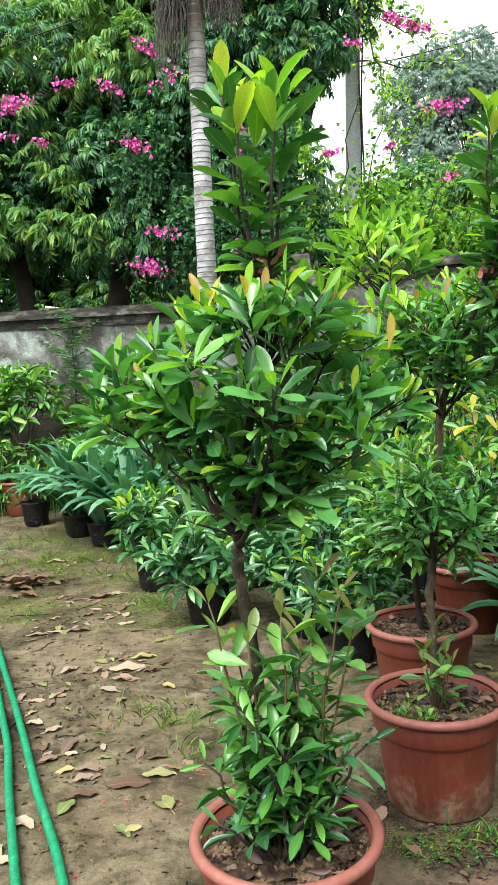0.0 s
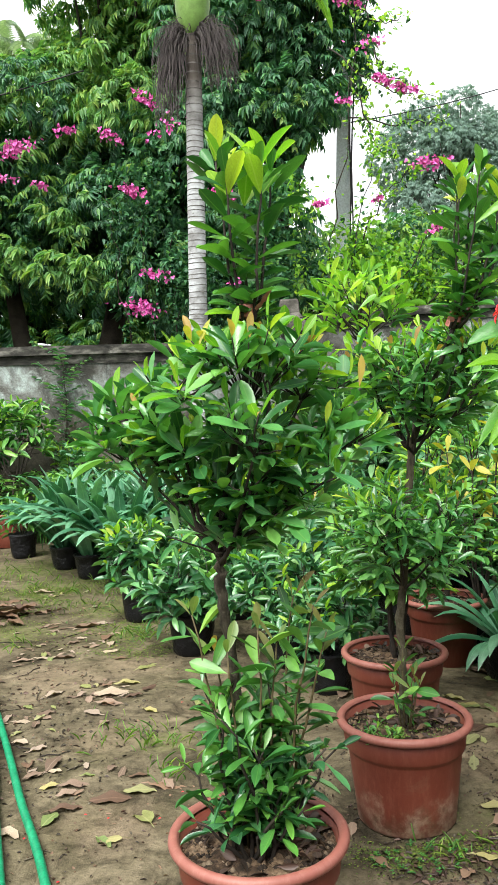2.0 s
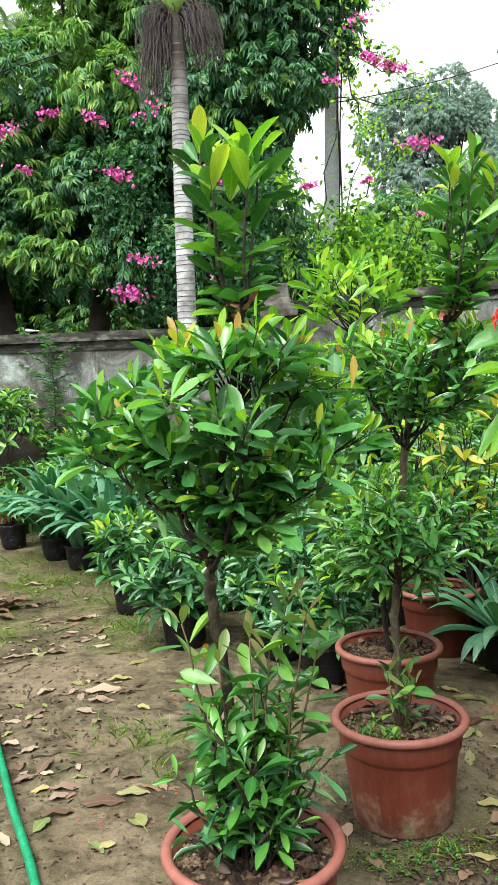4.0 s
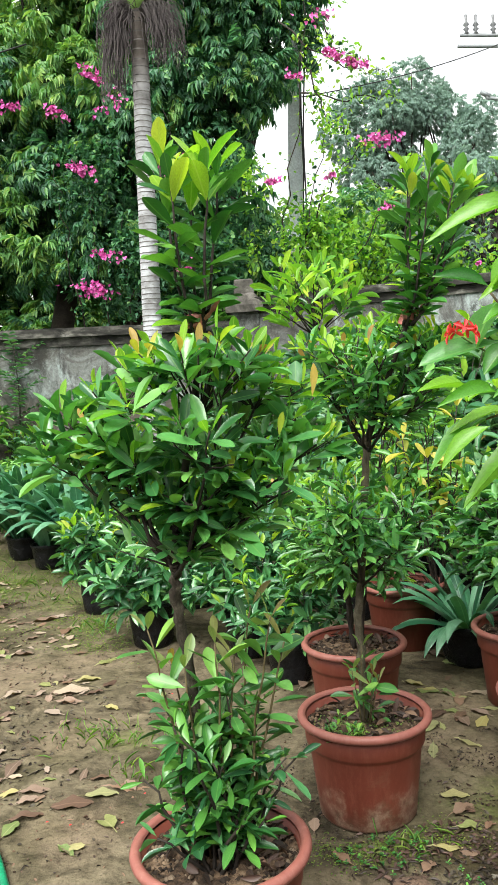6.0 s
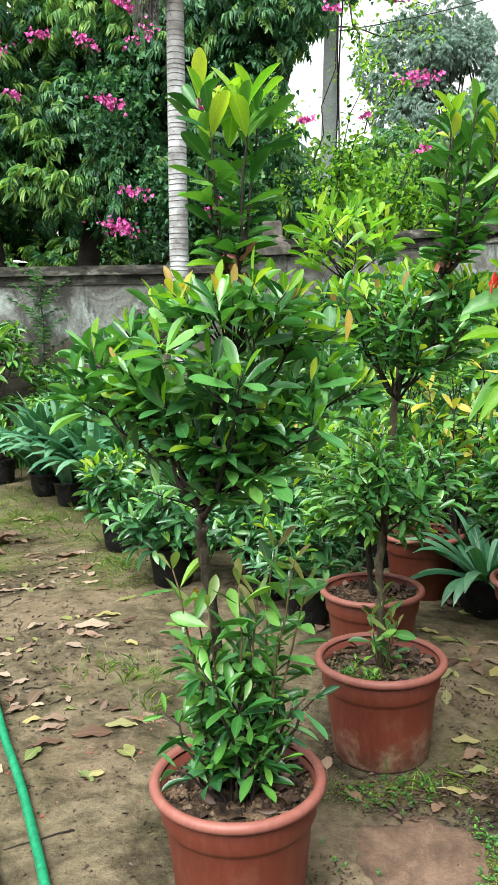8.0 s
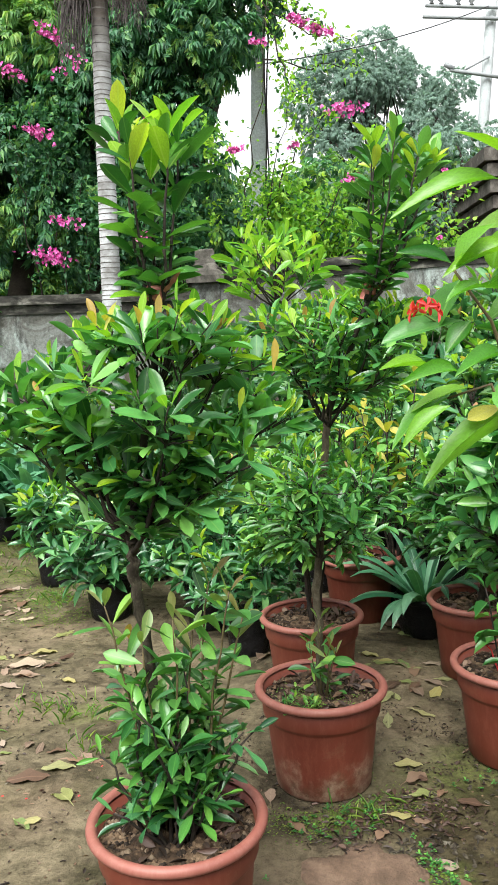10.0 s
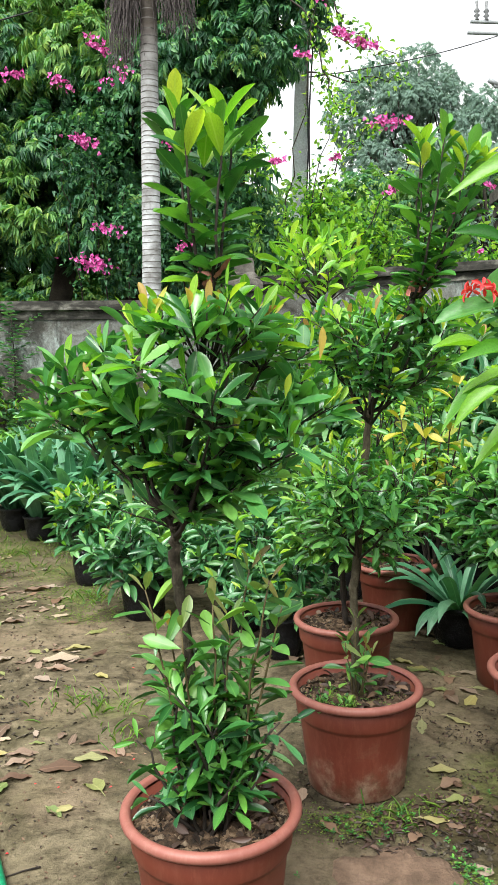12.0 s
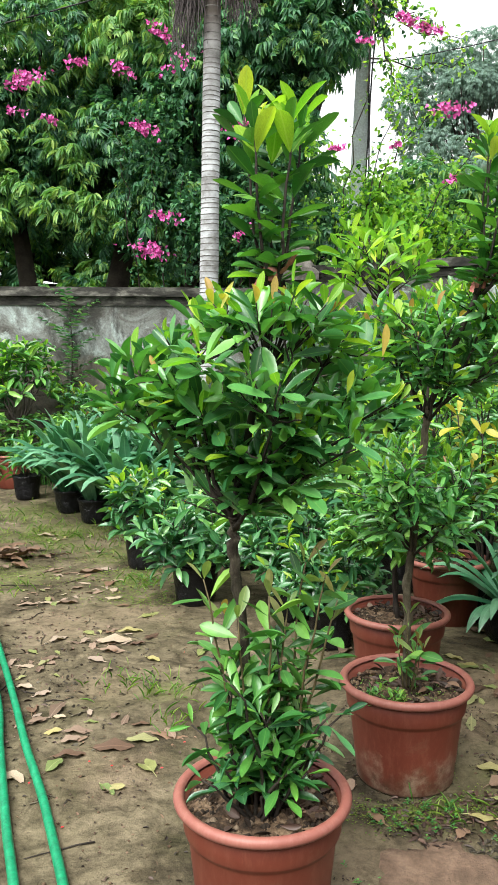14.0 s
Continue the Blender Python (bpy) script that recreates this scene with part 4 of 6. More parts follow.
def build_topiary_second():
    th = thing("potted_tree", "slender tiered topiary tree in a mud-splashed terracotta pot", "potted tree", "potted trees", at=(0.61, 2.2, 0))
    pot_parts(th, old=True)
    pts = np.array([(0.0, 0.0, 0.26), (0.0, 0.0, 0.5), (-0.002, 0.0, 0.64), (0.015, 0.0, 0.82), (0.038, 0.0, 1.08), (0.05, 0.0, 1.21)])
    part("trunk", tube(Geo(), *knotty(pts, 0.0135, 0.8), 10), PALE_BARK, th, "grey-olive ringed bark")
    # umbrella crown on bare ascending limbs
    spots = crown_on(th, (0.05, 0.0, 1.2), (0.1, -0.02, 1.4), (0.27, 0.24, 0.165), 122, size=0.077, young=0.55, gap=0.02, flat_top=True, cone=0.5, limb_r=0.0052, n_main=9, low_fork=0.05, flush=0.02, slim=0.29, low=-0.7)
    part("leader", tube(Geo(), bend((0.05, 0.0, 1.2), (0.17, -0.15, 1.55), 0.5, 6, 0.004), np.linspace(0.011, 0.007, 6), 7), TWIG, th)
    # a middle tier round the trunk
    mid = crown_on(th, (0.01, 0.0, 0.78), (0.025, -0.04, 0.95), (0.225, 0.2, 0.15), 115, size=0.07, young=0.3, gap=0.02, limb_r=0.0045, n_main=8, low_fork=0.06, mature=GLOSSY, slim=0.26, low=-0.85)
    spots += mid
    rng.shuffle(spots)
    spots = upright_tier(th, (0.17, -0.15, 1.585), 0.39, 8, 0.085, 0.086, 13, lean=(0.1, 0), bright=0.3) + spots
    leaves(th, spots, 300, "crown", "dense inner leaves", True)
    low = []
    for x, y, h in ((0.0, -0.03, 0.27), (-0.035, -0.05, 0.2), (0.03, -0.05, 0.19), (0.05, -0.02, 0.15)):
        foot, top = np.array((x * 0.3, -0.03, 0.28)), np.array((x, y, 0.28 + h))
        part("shoot", tube(Geo(), bend(foot, top, 0.7, 5, 0.002), np.linspace(0.0028, 0.0015, 5), 5), STEM_BROWN, th)
        low += shoot(top, top - foot + np.array((0, 0, 0.1)), 4, 0.045, 0.085, 0.31, 0.45, 0.05, SOFT, BRONZE, open_angle=68)
    for i in range(16):
        t = i * 2.4
        foot = np.array((-0.075 + 0.04 * math.cos(t), -0.1 + 0.035 * math.sin(t), 0.285))
        top = foot + np.array((rng.normal(0, 0.012), rng.normal(0, 0.012), rng.uniform(0.01, 0.04)))
        part("shoot", tube(Geo(), bend(foot, top, 0.6, 4, 0.001), np.linspace(0.0016, 0.001, 4), 5), STEM_GREEN, th)
        low += shoot(top, (0, 0, 1), 2, 0.012, 0.026, 0.5, 0.1, 0.0, SOFT, FRESH, open_angle=75)
    green = []
    for _ in range(1400):
        x, y = rng.normal(-0.04, 0.07), rng.normal(-0.06, 0.05)
        if math.hypot(x, y) < 0.165 and noise.noise(Vector((x * 22, y * 22, 0))) > 0.0:
            green.append(blade((x, y, 0.296 + rng.uniform(-0.004, 0.008)), (rng.normal(), rng.normal(), 0.6), rng.uniform(0.004, 0.009), rng.uniform(0.003, 0.006), 0))
    tagged(part("soil_moss", Geo().many(DIAMOND, green), GRASS, th, "green moss on the soil"), kind="stuff")
    leaves(th, low, len(low), "weed")


def build_topiary_third():
    th = thing("potted_tree", "bushy dark-stemmed shrub with a tall upper tier in terracotta pot", "potted tree", "potted trees", at=(0.63, 2.9, 0))
    pot_parts(th)
    for i in range(3):
        t = i * 2.1
        p = bend((0.02 * math.cos(t) + 0.01, 0.02 * math.sin(t), 0.26), (0.06 * math.cos(t), 0.06 * math.sin(t), 0.68), 0.5, 6, 0.005)
        part("trunk", tube(Geo(), p, np.linspace(0.0105, 0.007, 6), 8), TWIG, th, "dark bare stem")
    spots = crown_on(th, (0, 0, 0.62), (0.0, 0.02, 0.74), (0.27, 0.25, 0.28), 115, size=0.085, young=0.15, mature=SOFT)
    part("leader", tube(Geo(), *knotty(((0, 0, 0.62), (0.09, -0.02, 1.05), (0.11, -0.06, 1.35), (0.02, -0.15, 1.5), (-0.1, -0.21, 1.6), (-0.1, -0.22, 1.7)), 0.007, 0.5), 7), TWIG, th)
    top = []
    for i in range(24):
        a, z = i * 2.4, 1 - 1.7 * (i + 0.5) / 24
        r = math.sqrt(1 - z * z)
        tip = np.array((-0.1 + 0.165 * r * math.cos(a), -0.22 + 0.14 * r * math.sin(a), 1.72 + 0.11 * z + rng.normal(0, 0.012)))
        p = bend((-0.1, -0.21, 1.56 + 0.1 * max(z, 0.0)), tip, 0.4, 5, 0.004)
        part("branch", tube(Geo(), p, np.linspace(0.003, 0.0016, 5), 5), TWIG, th)
        top += shoot(tip, (0.5 * math.cos(a), 0.5 * math.sin(a), 1), 4, 0.022, 0.09, 0.32, 0.8, 0.0, SOFT if i % 3 == 0 else VINE_LEAF, FRESH, open_angle=56)
    spots = top + spots
    leaves(th, spots, 150, "crown")


def build_side_shrub(at, label, height, width, n, size, mature, lean=0.0, singles=120, young=0.2):
    th = thing("potted_shrub", label, "potted shrub", "potted shrubs", at=at)
    pot_parts(th)
    part("trunk", tube(Geo(), bend((0, 0, 0.26), (lean, 0, 0.26 + (height - 0.26) * 0.45), 0.5, 6, 0.006), np.linspace(0.016, 0.011, 6), 8), BARK, th)
    spots = crown_on(th, (lean, 0, 0.26 + (height - 0.26) * 0.3), (lean, 0, 0.3 + (height - 0.3) * 0.52), (width, width * 0.9, (height - 0.3) * 0.52), n, size=size, young=young, mature=mature)
    leaves(th, spots, singles, "crown")
    return th


rng = np.random.default_rng(21)
build_topiary_near()
rng = np.random.default_rng(22)
build_topiary_second()
rng = np.random.default_rng(23)
build_topiary_third()
build_side_shrub((1.35, 3.02, 0), "dense dark-leaved shrub in a terracotta plastic pot", 1.08, 0.34, 170, 0.09, GLOSSY, 0.05, 150, 0.12)
build_side_shrub((0.95, 3.8, 0), "shrub with yellowing leaves in an old terracotta pot", 1.25, 0.28, 70, 0.09, SOFT, 0.05, 80, 0.3)


def build_broadleaf():
    """The shrub by the path's edge whose large bright leaves reach into view."""
    th = thing("potted_shrub", "flowering shrub with large bright green drooping leaves in pot", "potted shrub", "potted shrubs", at=(1.42, 1.25, 0))
    pot_parts(th)
    part("trunk", tube(Geo(), bend((0, 0, 0.26), (-0.3, -0.03, 0.95), 0.5, 7, 0.008), np.linspace(0.02, 0.014, 7), 9), BARK, th)
    tips = [(-0.4, -0.1, 1.45), (-0.32, 0.07, 1.44), (-0.3, -0.05, 1.66), (-0.4, 0.15, 1.55), (-0.15, -0.15, 1.62), (0.0, 0.05, 1.47), (-0.3, 0.2, 1.32), (-0.35, 0.07, 1.76), (-0.38, -0.3, 1.2)]
    spots = []
    for tip in tips:
        p = bend((-0.3, -0.03, 0.93), tip, 0.4, 6, 0.006)
        part("branch", tube(Geo(), p, np.linspace(0.009, 0.0035, 6), 6), TWIG, th)
        spots += shoot(tip, unit(p[-1] - p[-2]) + np.array((0, 0, 0.3)), 4, 0.055, 0.16, 0.36, 0.15, 0.0, BIG, BIG, open_angle=70, lift=-0.08)
    # twigs that reach out over the path, and the leaves on them: base, tip, width
    for pts in (((-0.36, -0.12, 1.15), (-0.602, -0.35, 1.273), (-0.629, -0.35, 1.342), (-0.693, -0.34, 1.323)), ((-0.36, -0.12, 1.15), (-0.599, -0.34, 1.36), (-0.628, -0.35, 1.436), (-0.684, -0.35, 1.515)), ((-0.36, -0.12, 1.2), (-0.5, -0.3, 1.5), (-0.59, -0.38, 1.65))):
        part("branch", tube(Geo(), pts, np.linspace(0.0045, 0.0018, len(pts)), 7), STEM_BROWN, th, "brownish green twig")
    for a, e, w, mat in (
        ((-0.6, -0.391, 1.65), (-0.687, -0.424, 1.692), 0.041, BIG), ((-0.623, -0.376, 1.636), (-0.762, -0.412, 1.612), 0.036, BIG),
        ((-0.684, -0.345, 1.523), (-0.763, -0.349, 1.529), 0.026, BIG), ((-0.688, -0.38, 1.513), (-0.66, -0.43, 1.56), 0.05, BIG),
        ((-0.602, -0.389, 1.538), (-0.698, -0.403, 1.508), 0.03, BIG), ((-0.659, -0.301, 1.504), (-0.702, -0.329, 1.435), 0.055, BIG),
        ((-0.661, -0.32, 1.44), (-0.779, -0.348, 1.403), 0.039, TIER_LEAF), ((-0.656, -0.343, 1.438), (-0.686, -0.352, 1.388), 0.031, BIG),
        ((-0.718, -0.344, 1.369), (-0.791, -0.396, 1.372), 0.026, BIG), ((-0.681, -0.357, 1.364), (-0.758, -0.402, 1.349), 0.026, BIG),
        ((-0.656, -0.339, 1.338), (-0.741, -0.343, 1.303), 0.033, BIG), ((-0.681, -0.329, 1.324), (-0.779, -0.364, 1.278), 0.041, BIG),
        ((-0.698, -0.384, 1.315), (-0.761, -0.386, 1.252), 0.03, BIG), ((-0.553, -0.316, 1.296), (-0.729, -0.345, 1.221), 0.053, BIG),
        ((-0.602, -0.334, 1.384), (-0.677, -0.386, 1.366), 0.032, BIG), ((-0.575, -0.334, 1.373), (-0.613, -0.37, 1.299), 0.05, TIER_LEAF),
        ((-0.571, -0.373, 1.218), (-0.592, -0.405, 1.11), 0.06, TIER_LEAF), ((-0.637, -0.367, 1.488), (-0.584, -0.413, 1.503), 0.038, BIG),
        ((-0.561, -0.315, 1.474), (-0.617, -0.32, 1.433), 0.04, BIG), ((-0.648, -0.384, 1.484), (-0.698, -0.397, 1.463), 0.03, BIG),
        ((-0.6, -0.304, 1.306), (-0.651, -0.33, 1.271), 0.028, YELLOW), ((-0.576, -0.345, 1.579), (-0.639, -0.363, 1.568), 0.04, BIG),
        ((-0.629, -0.359, 1.511), (-0.616, -0.372, 1.562), 0.04, BIG)):
        a, e = np.array(a), np.array(e)
        ln = np.linalg.norm(e - a) * 1.06
        spots.append((blade(a, e - a + np.array((0, 0, 0.02)), ln, w, rng.normal(0.0, 0.3), (-0.1, -0.55, 0.83)), mat))
    leaves(th, spots, len(spots))
    # open flower head of four-petalled tubes
    c = np.array((-0.725, -0.34, 1.45))
    fl = []
    for k in range(7):
        d = unit((math.cos(k * 2.4) * 0.9, math.sin(k * 2.4) * 0.9, 0.5 + 0.4 * math.sin(k)))
        q = c + d * 0.02
        for j in range(4):
            a = unit(np.cross(d, (0.3, 0.2, 0.9)))
            b = np.cross(d, a)
            al = a * math.cos(j * 1.571) + b * math.sin(j * 1.571) + d * 0.2
            fl.append(blade(q, al, 0.017, 0.006, rng.normal(0, 0.4), d))
    head = part("flower_head", Geo().many(SIMPLE[0], fl), RED, th, "scarlet cluster of small four-petalled flowers")
    part("flower_stalk", tube(Geo(), bend((-0.6, -0.25, 1.38), c, 0.5, 5), np.linspace(0.0025, 0.0015, 5), 6), STEM_GREEN, th)


rng = np.random.default_rng(24)
build_broadleaf()


def build_red_stem_pot():
    th = thing("potted_shrub", "upright shrub with dark glossy leaves in a clean terracotta pot", "potted shrub", "potted shrubs", at=(1.28, 2.32, 0))
    pot_parts(th)
    part("trunk", tube(Geo(), bend((0.03, 0.03, 0.26), (0.03, 0.02, 1.0), 0.5, 7, 0.006), np.linspace(0.011, 0.008, 7), 8), TWIG, th)
    spots = crown_on(th, (0.03, 0.02, 0.56), (0.06, 0.05, 0.92), (0.22, 0.22, 0.36), 66, size=0.12, young=0.12, low=-0.9)
    for i in range(9):
        t = i * 2.4
        foot = np.array((-0.03 + 0.03 * math.cos(t), -0.03 + 0.03 * math.sin(t), 0.27))
        top = foot + np.array((0.05 * math.cos(t), 0.05 * math.sin(t), rng.uniform(0.08, 0.11) if i < 3 else rng.uniform(0.2, 0.34)))
        part("shoot", tube(Geo(), bend(foot, top, 0.7, 5, 0.002), np.linspace(0.0035, 0.002, 5), 6), RED if i < 3 else TWIG, th, "reddish young stem" if i < 3 else "")
        spots += shoot(top, top - foot, 1 if i < 3 else 4, 0.05, 0.1, 0.36, 0.0, 0.0, TIER_LEAF, open_angle=82, lift=-0.35)
    leaves(th, spots, 150, "crown")


rng = np.random.default_rng(25)
build_red_stem_pot()


def strap_clump(name, label, at, count, length, width, droop=0.8, bag=True):
    """A clump of arching strap leaves from a black grow bag."""
    th = thing(name, label, "lily", "strap-leaved lilies", at=at)
    z0 = 0.02
    if bag:
        bag_parts(th, 0.14, 0.2)
        z0 = 0.17
    for i in range(count):
        t = i * 2.39996 + rng.normal(0, 0.2)
        s = math.sqrt((i + 0.5) / count)
        el = radians(86 - 42 * s * droop) + rng.normal(0, 0.08)
        d = np.array((math.cos(t) * math.cos(el), math.sin(t) * math.cos(el), math.sin(el)))
        ln = length * rng.uniform(0.75, 1.1)
        # arching blade, bent in the vertical plane of its direction
        g = Geo()
        n = 8
        side = np.array((-math.sin(t), math.cos(t), 0))
        p, dd, v = np.array((0.05 * s * math.cos(t), 0.05 * s * math.sin(t), z0)), d.copy(), []
        for k in range(n + 1):
            u = k / n
            w = width * 0.5 * (0.6 + 0.95 * u) * (1 - u ** 3) if k < n else 0.0008
            upv = np.cross(side, dd)
            v += [p - side * w + upv * w * 0.45, p, p + side * w + upv * w * 0.45]
            p = p + dd * ln / n
            dd = unit(dd + np.array((math.cos(t) * 0.04, math.sin(t) * 0.04, -(0.05 + 0.6 * u * u) * (0.55 + s))))
        f, uv = [], []
        for k in range(n + 1):
            uv += [(-1, k / n), (0, k / n), (1, k / n)]
        for k in range(n):
            a = 3 * k
            f += [(a, a + 1, a + 4, a + 3), (a + 1, a + 2, a + 5, a + 4)]
        g.add(v, f, uv)
        part("leaf", g, LILY, th)
    return th


rng = np.random.default_rng(26)
lily_a = strap_clump("lily_clump", "clump of blue-green strap leaves in a black bag", (-1.6, 6.0, 0), 60, 0.84, 0.108, 0.65)
lily_b = strap_clump("lily_clump", "clump of blue-green strap leaves in a black bag", (-1.26, 5.72, 0), 54, 0.8, 0.104, 0.8)
for x, y, r, src in ((-1.95, 6.4, 40, lily_a), (-1.45, 6.75, 130, lily_b), (-1.1, 6.4, 250, lily_a), (-1.15, 6.95, 10, lily_b), (-0.8, 6.6, 80, lily_a), (-1.65, 7.2, 200, lily_b), (-0.45, 7.1, 300, lily_a), (-1.1, 7.4, 100, lily_b), (-0.98, 5.95, 170, lily_b), (-0.7, 6.25, 20, lily_a), (-0.4, 6.5, 140, lily_b), (-0.8, 7.1, 290, lily_b)):
    copy_thing(src, pose(x, y, 0, 0, 0, r))
strap_clump("lily_clump", "broad arching grey-green strap leaves in a black bag", (1.22, 3.5, 0), 34, 0.48, 0.062, 1.5)
strap_clump("lily_clump", "small strap-leaved clump growing beside the pipe", (-2.2, 4.75, 0), 12, 0.45, 0.045, 0.9, False)


def bag_shrub(label, at, height, width, n, size, mature, fresh, young, singles=40):
    th = thing("bagged_shrub", label, "shrub", "nursery shrubs in grow bags", at=at)
    bag_parts(th, 0.13, 0.23)
    part("trunk", tube(Geo(), bend((0, 0, 0.19), (0, 0, height * 0.5), 0.5, 5, 0.005), np.linspace(0.009, 0.006, 5), 7), BARK, th)
    spots = crown_on(th, (0, 0, height * 0.4), (0, 0, height * 0.64), (width, width, height * 0.36), n, size=size, young=young, mature=mature, fresh=fresh, limb_r=0.006)
    rng.shuffle(spots)
    leaves(th, spots, singles, "crown")
    return th


bs = [
    bag_shrub("low glossy shrub with yellow-green tips in a black bag", (-0.86, 4.66, 0), 0.66, 0.22, 46, 0.12, NURSERY, FRESH, 0.4),
    bag_shrub("low dark-leaved shrub in a black grow bag", (-0.4, 3.95, 0), 0.6, 0.33, 70, 0.12, NURSERY, SOFT, 0.25),
    bag_shrub("leafy nursery shrub with pale veined leaves", (-0.25, 4.7, 0), 0.66, 0.33, 56, 0.13, GREYISH, TREE_LIGHT, 0.2),
    bag_shrub("upright nursery shrub with fresh green leaves", (0.3, 4.5, 0), 0.85, 0.32, 62, 0.11, GREYISH, FRESH, 0.3),
    bag_shrub("bushy nursery shrub with dark glossy leaves", (0.15, 3.75, 0), 0.6, 0.3, 64, 0.11, NURSERY, FRESH, 0.2),
]
for k, (x, y, src, sc) in enumerate(((0.36, 3.35, 4, 0.85), (-0.55, 5.3, 2, 0.85), (0.0, 5.2, 3, 1.0), (0.62, 5.1, 4, 1.2), (-0.3, 5.9, 3, 1.1), (0.4, 5.9, 2, 1.3), (1.0, 4.6, 3, 1.25), (1.5, 4.3, 4, 1.4), (1.3, 5.3, 3, 1.5), (1.9, 3.7, 3, 1.3), (1.9, 4.7, 2, 1.6), (0.9, 6.2, 3, 1.5), (1.6, 6.2, 4, 1.7), (2.2, 5.6, 3, 1.6), (0.0, 6.7, 4, 1.5), (2.4, 4.4, 4, 1.5), (0.75, 4.3, 2, 0.95), (0.75, 7.4, 3, 2.1), (1.9, 7.2, 4, 2.6), (1.35, 7.4, 3, 2.3), (2.5, 6.7, 3, 2.3), (1.2, 6.6, 2, 2.2), (2.9, 5.9, 4, 2.6), (2.0, 6.4, 3, 2.0))):
    c = copy_thing(bs[src], pose(x, y, 0, 0, 0, 47 * k))
    c.scale = (sc, sc, sc)


def build_croton():
    th = thing("yellow_shrub", "thin shrub with large yellow and olive leaves", "shrub", at=(1.13, 3.8, 0))
    bag_parts(th, 0.1, 0.2)
    spots = []
    for i in range(6):
        t = i * 1.1
        top = (0.15 * math.cos(t) - 0.03, 0.12 * math.sin(t) - 0.2, rng.uniform(0.9, 1.28))
        p = bend((0, 0, 0.18), top, 0.5, 6, 0.006)
        part("stem", tube(Geo(), p, np.linspace(0.007, 0.003, 6), 6), TWIG, th)
        for q in (p[-1], p[-2], p[-3]):
            spots += shoot(q, (math.cos(t) * 0.3, math.sin(t) * 0.3, 1), 2, 0.06, 0.13, 0.42, 0.5, 0.0, YELLOW if i % 2 else SOFT, YELLOW, open_angle=80)
    leaves(th, spots, len(spots))


build_croton()


def build_left_group():
    th = thing("potted_shrub", "broad-leaved shrub in a far terracotta pot by the wall", "potted shrub", "potted shrubs", at=(-2.98, 7.65, 0))
    pot_parts(th, 0.23, 0.35)
    part("trunk", tube(Geo(), bend((0, 0, 0.26), (0.02, 0.1, 0.7), 0.5, 5, 0.006), np.linspace(0.014, 0.01, 5), 7), BARK, th)
    leaves(th, crown_on(th, (0.02, 0.1, 0.65), (0.02, 0.2, 1.15), (0.42, 0.4, 0.38), 48, size=0.16, young=0.5, mature=SOFT, fresh=VINE_LEAF), 40, "crown")
    bag_shrub("small grey-green shrub in a black bag", (-2.58, 6.98, 0), 0.58, 0.2, 20, 0.13, SOFT, SOFT, 0.2)
    for x, y, sc, src in ((-2.35, 8.0, 1.2, 3), (-2.0, 8.0, 1.15, 2), (-1.4, 8.1, 1.2, 3), (-0.8, 7.8, 1.3, 4), (-3.6, 7.75, 1.6, 3), (-4.0, 7.2, 1.5, 2), (-4.4, 7.5, 1.7, 3), (-0.3, 8.1, 1.6, 3)):
        copy_thing(bs[src], pose(x, y, 0, 0, 0, 61 * x)).scale = (sc, sc, sc)
    sap = thing("sapling", "tall thin sapling with drooping compound leaves by the wall", "sapling", at=(-2.62, 8.35, 0))
    p = bend((0, 0, 0), (0.05, 0, 2.05), 0.5, 9, 0.02)
    part("stem", tube(Geo(), p, np.linspace(0.016, 0.005, 9), 6), TWIG, sap)
    spots = []
    for i in range(26):
        z = 0.8 + 1.25 * i / 26
        t = i * 2.4
        d = np.array((math.cos(t), math.sin(t), 0.5))
        for k in range(7):
            q = np.array((0.03, 0, z)) + d * 0.05 * k
            for sd in (-1, 1):
                al = unit(d) * 0.6 + np.array((-math.sin(t), math.cos(t), -0.1)) * sd
                spots.append((blade(q, al, 0.09, 0.022, 0), GREYISH))
    leaves(sap, spots, 0, "crown")
    fern = Geo()
    ms = [[], []]
    for i in range(300):
        x = rng.uniform(-2.75, -0.6) if i % 6 else rng.uniform(-3.6, -2.7)
        y = rng.uniform(8.05 if x < -2.5 else 7.75, 8.75) + 0.22 * (x + 0.6)
        t = rng.uniform(0, 6.283)
        h, ln = rng.uniform(0.1, 0.75), rng.uniform(0.14, 0.34)
        d = np.array((math.cos(t), math.sin(t), 0))
        foot = np.array((x, y, 0)) - d * rng.uniform(0, 0.2)
        tube(fern, bend(foot, (x, y, h), 0.7, 4, 0.01), (0.004, 0.0035, 0.003, 0.002), 4, 0, False)
        for k in range(8):
            s = k / 8
            p = np.array((x, y, h)) + d * ln * s + np.array((0, 0, 0.25 * s - 0.4 * s * s))
            for sd in (-1, 1):
                al = np.array((-d[1], d[0], 0)) * sd + d * 0.7 + rng.normal(0, 0.3, 3)
                ms[int(rng.uniform() < 0.3)].append(blade(p + rng.normal(0, 0.02, 3), al, rng.uniform(0.06, 0.13), rng.uniform(0.02, 0.035), rng.normal(0, 0.5)))
    tagged(part("undergrowth", fern.many(SIMPLE[1], ms[0], 0).many(SIMPLE[0], ms[1], 1), [SOFT, TREE_LIGHT]), "tangled light green ferny weeds along the wall foot", "weeds", kind="stuff")


build_left_group()


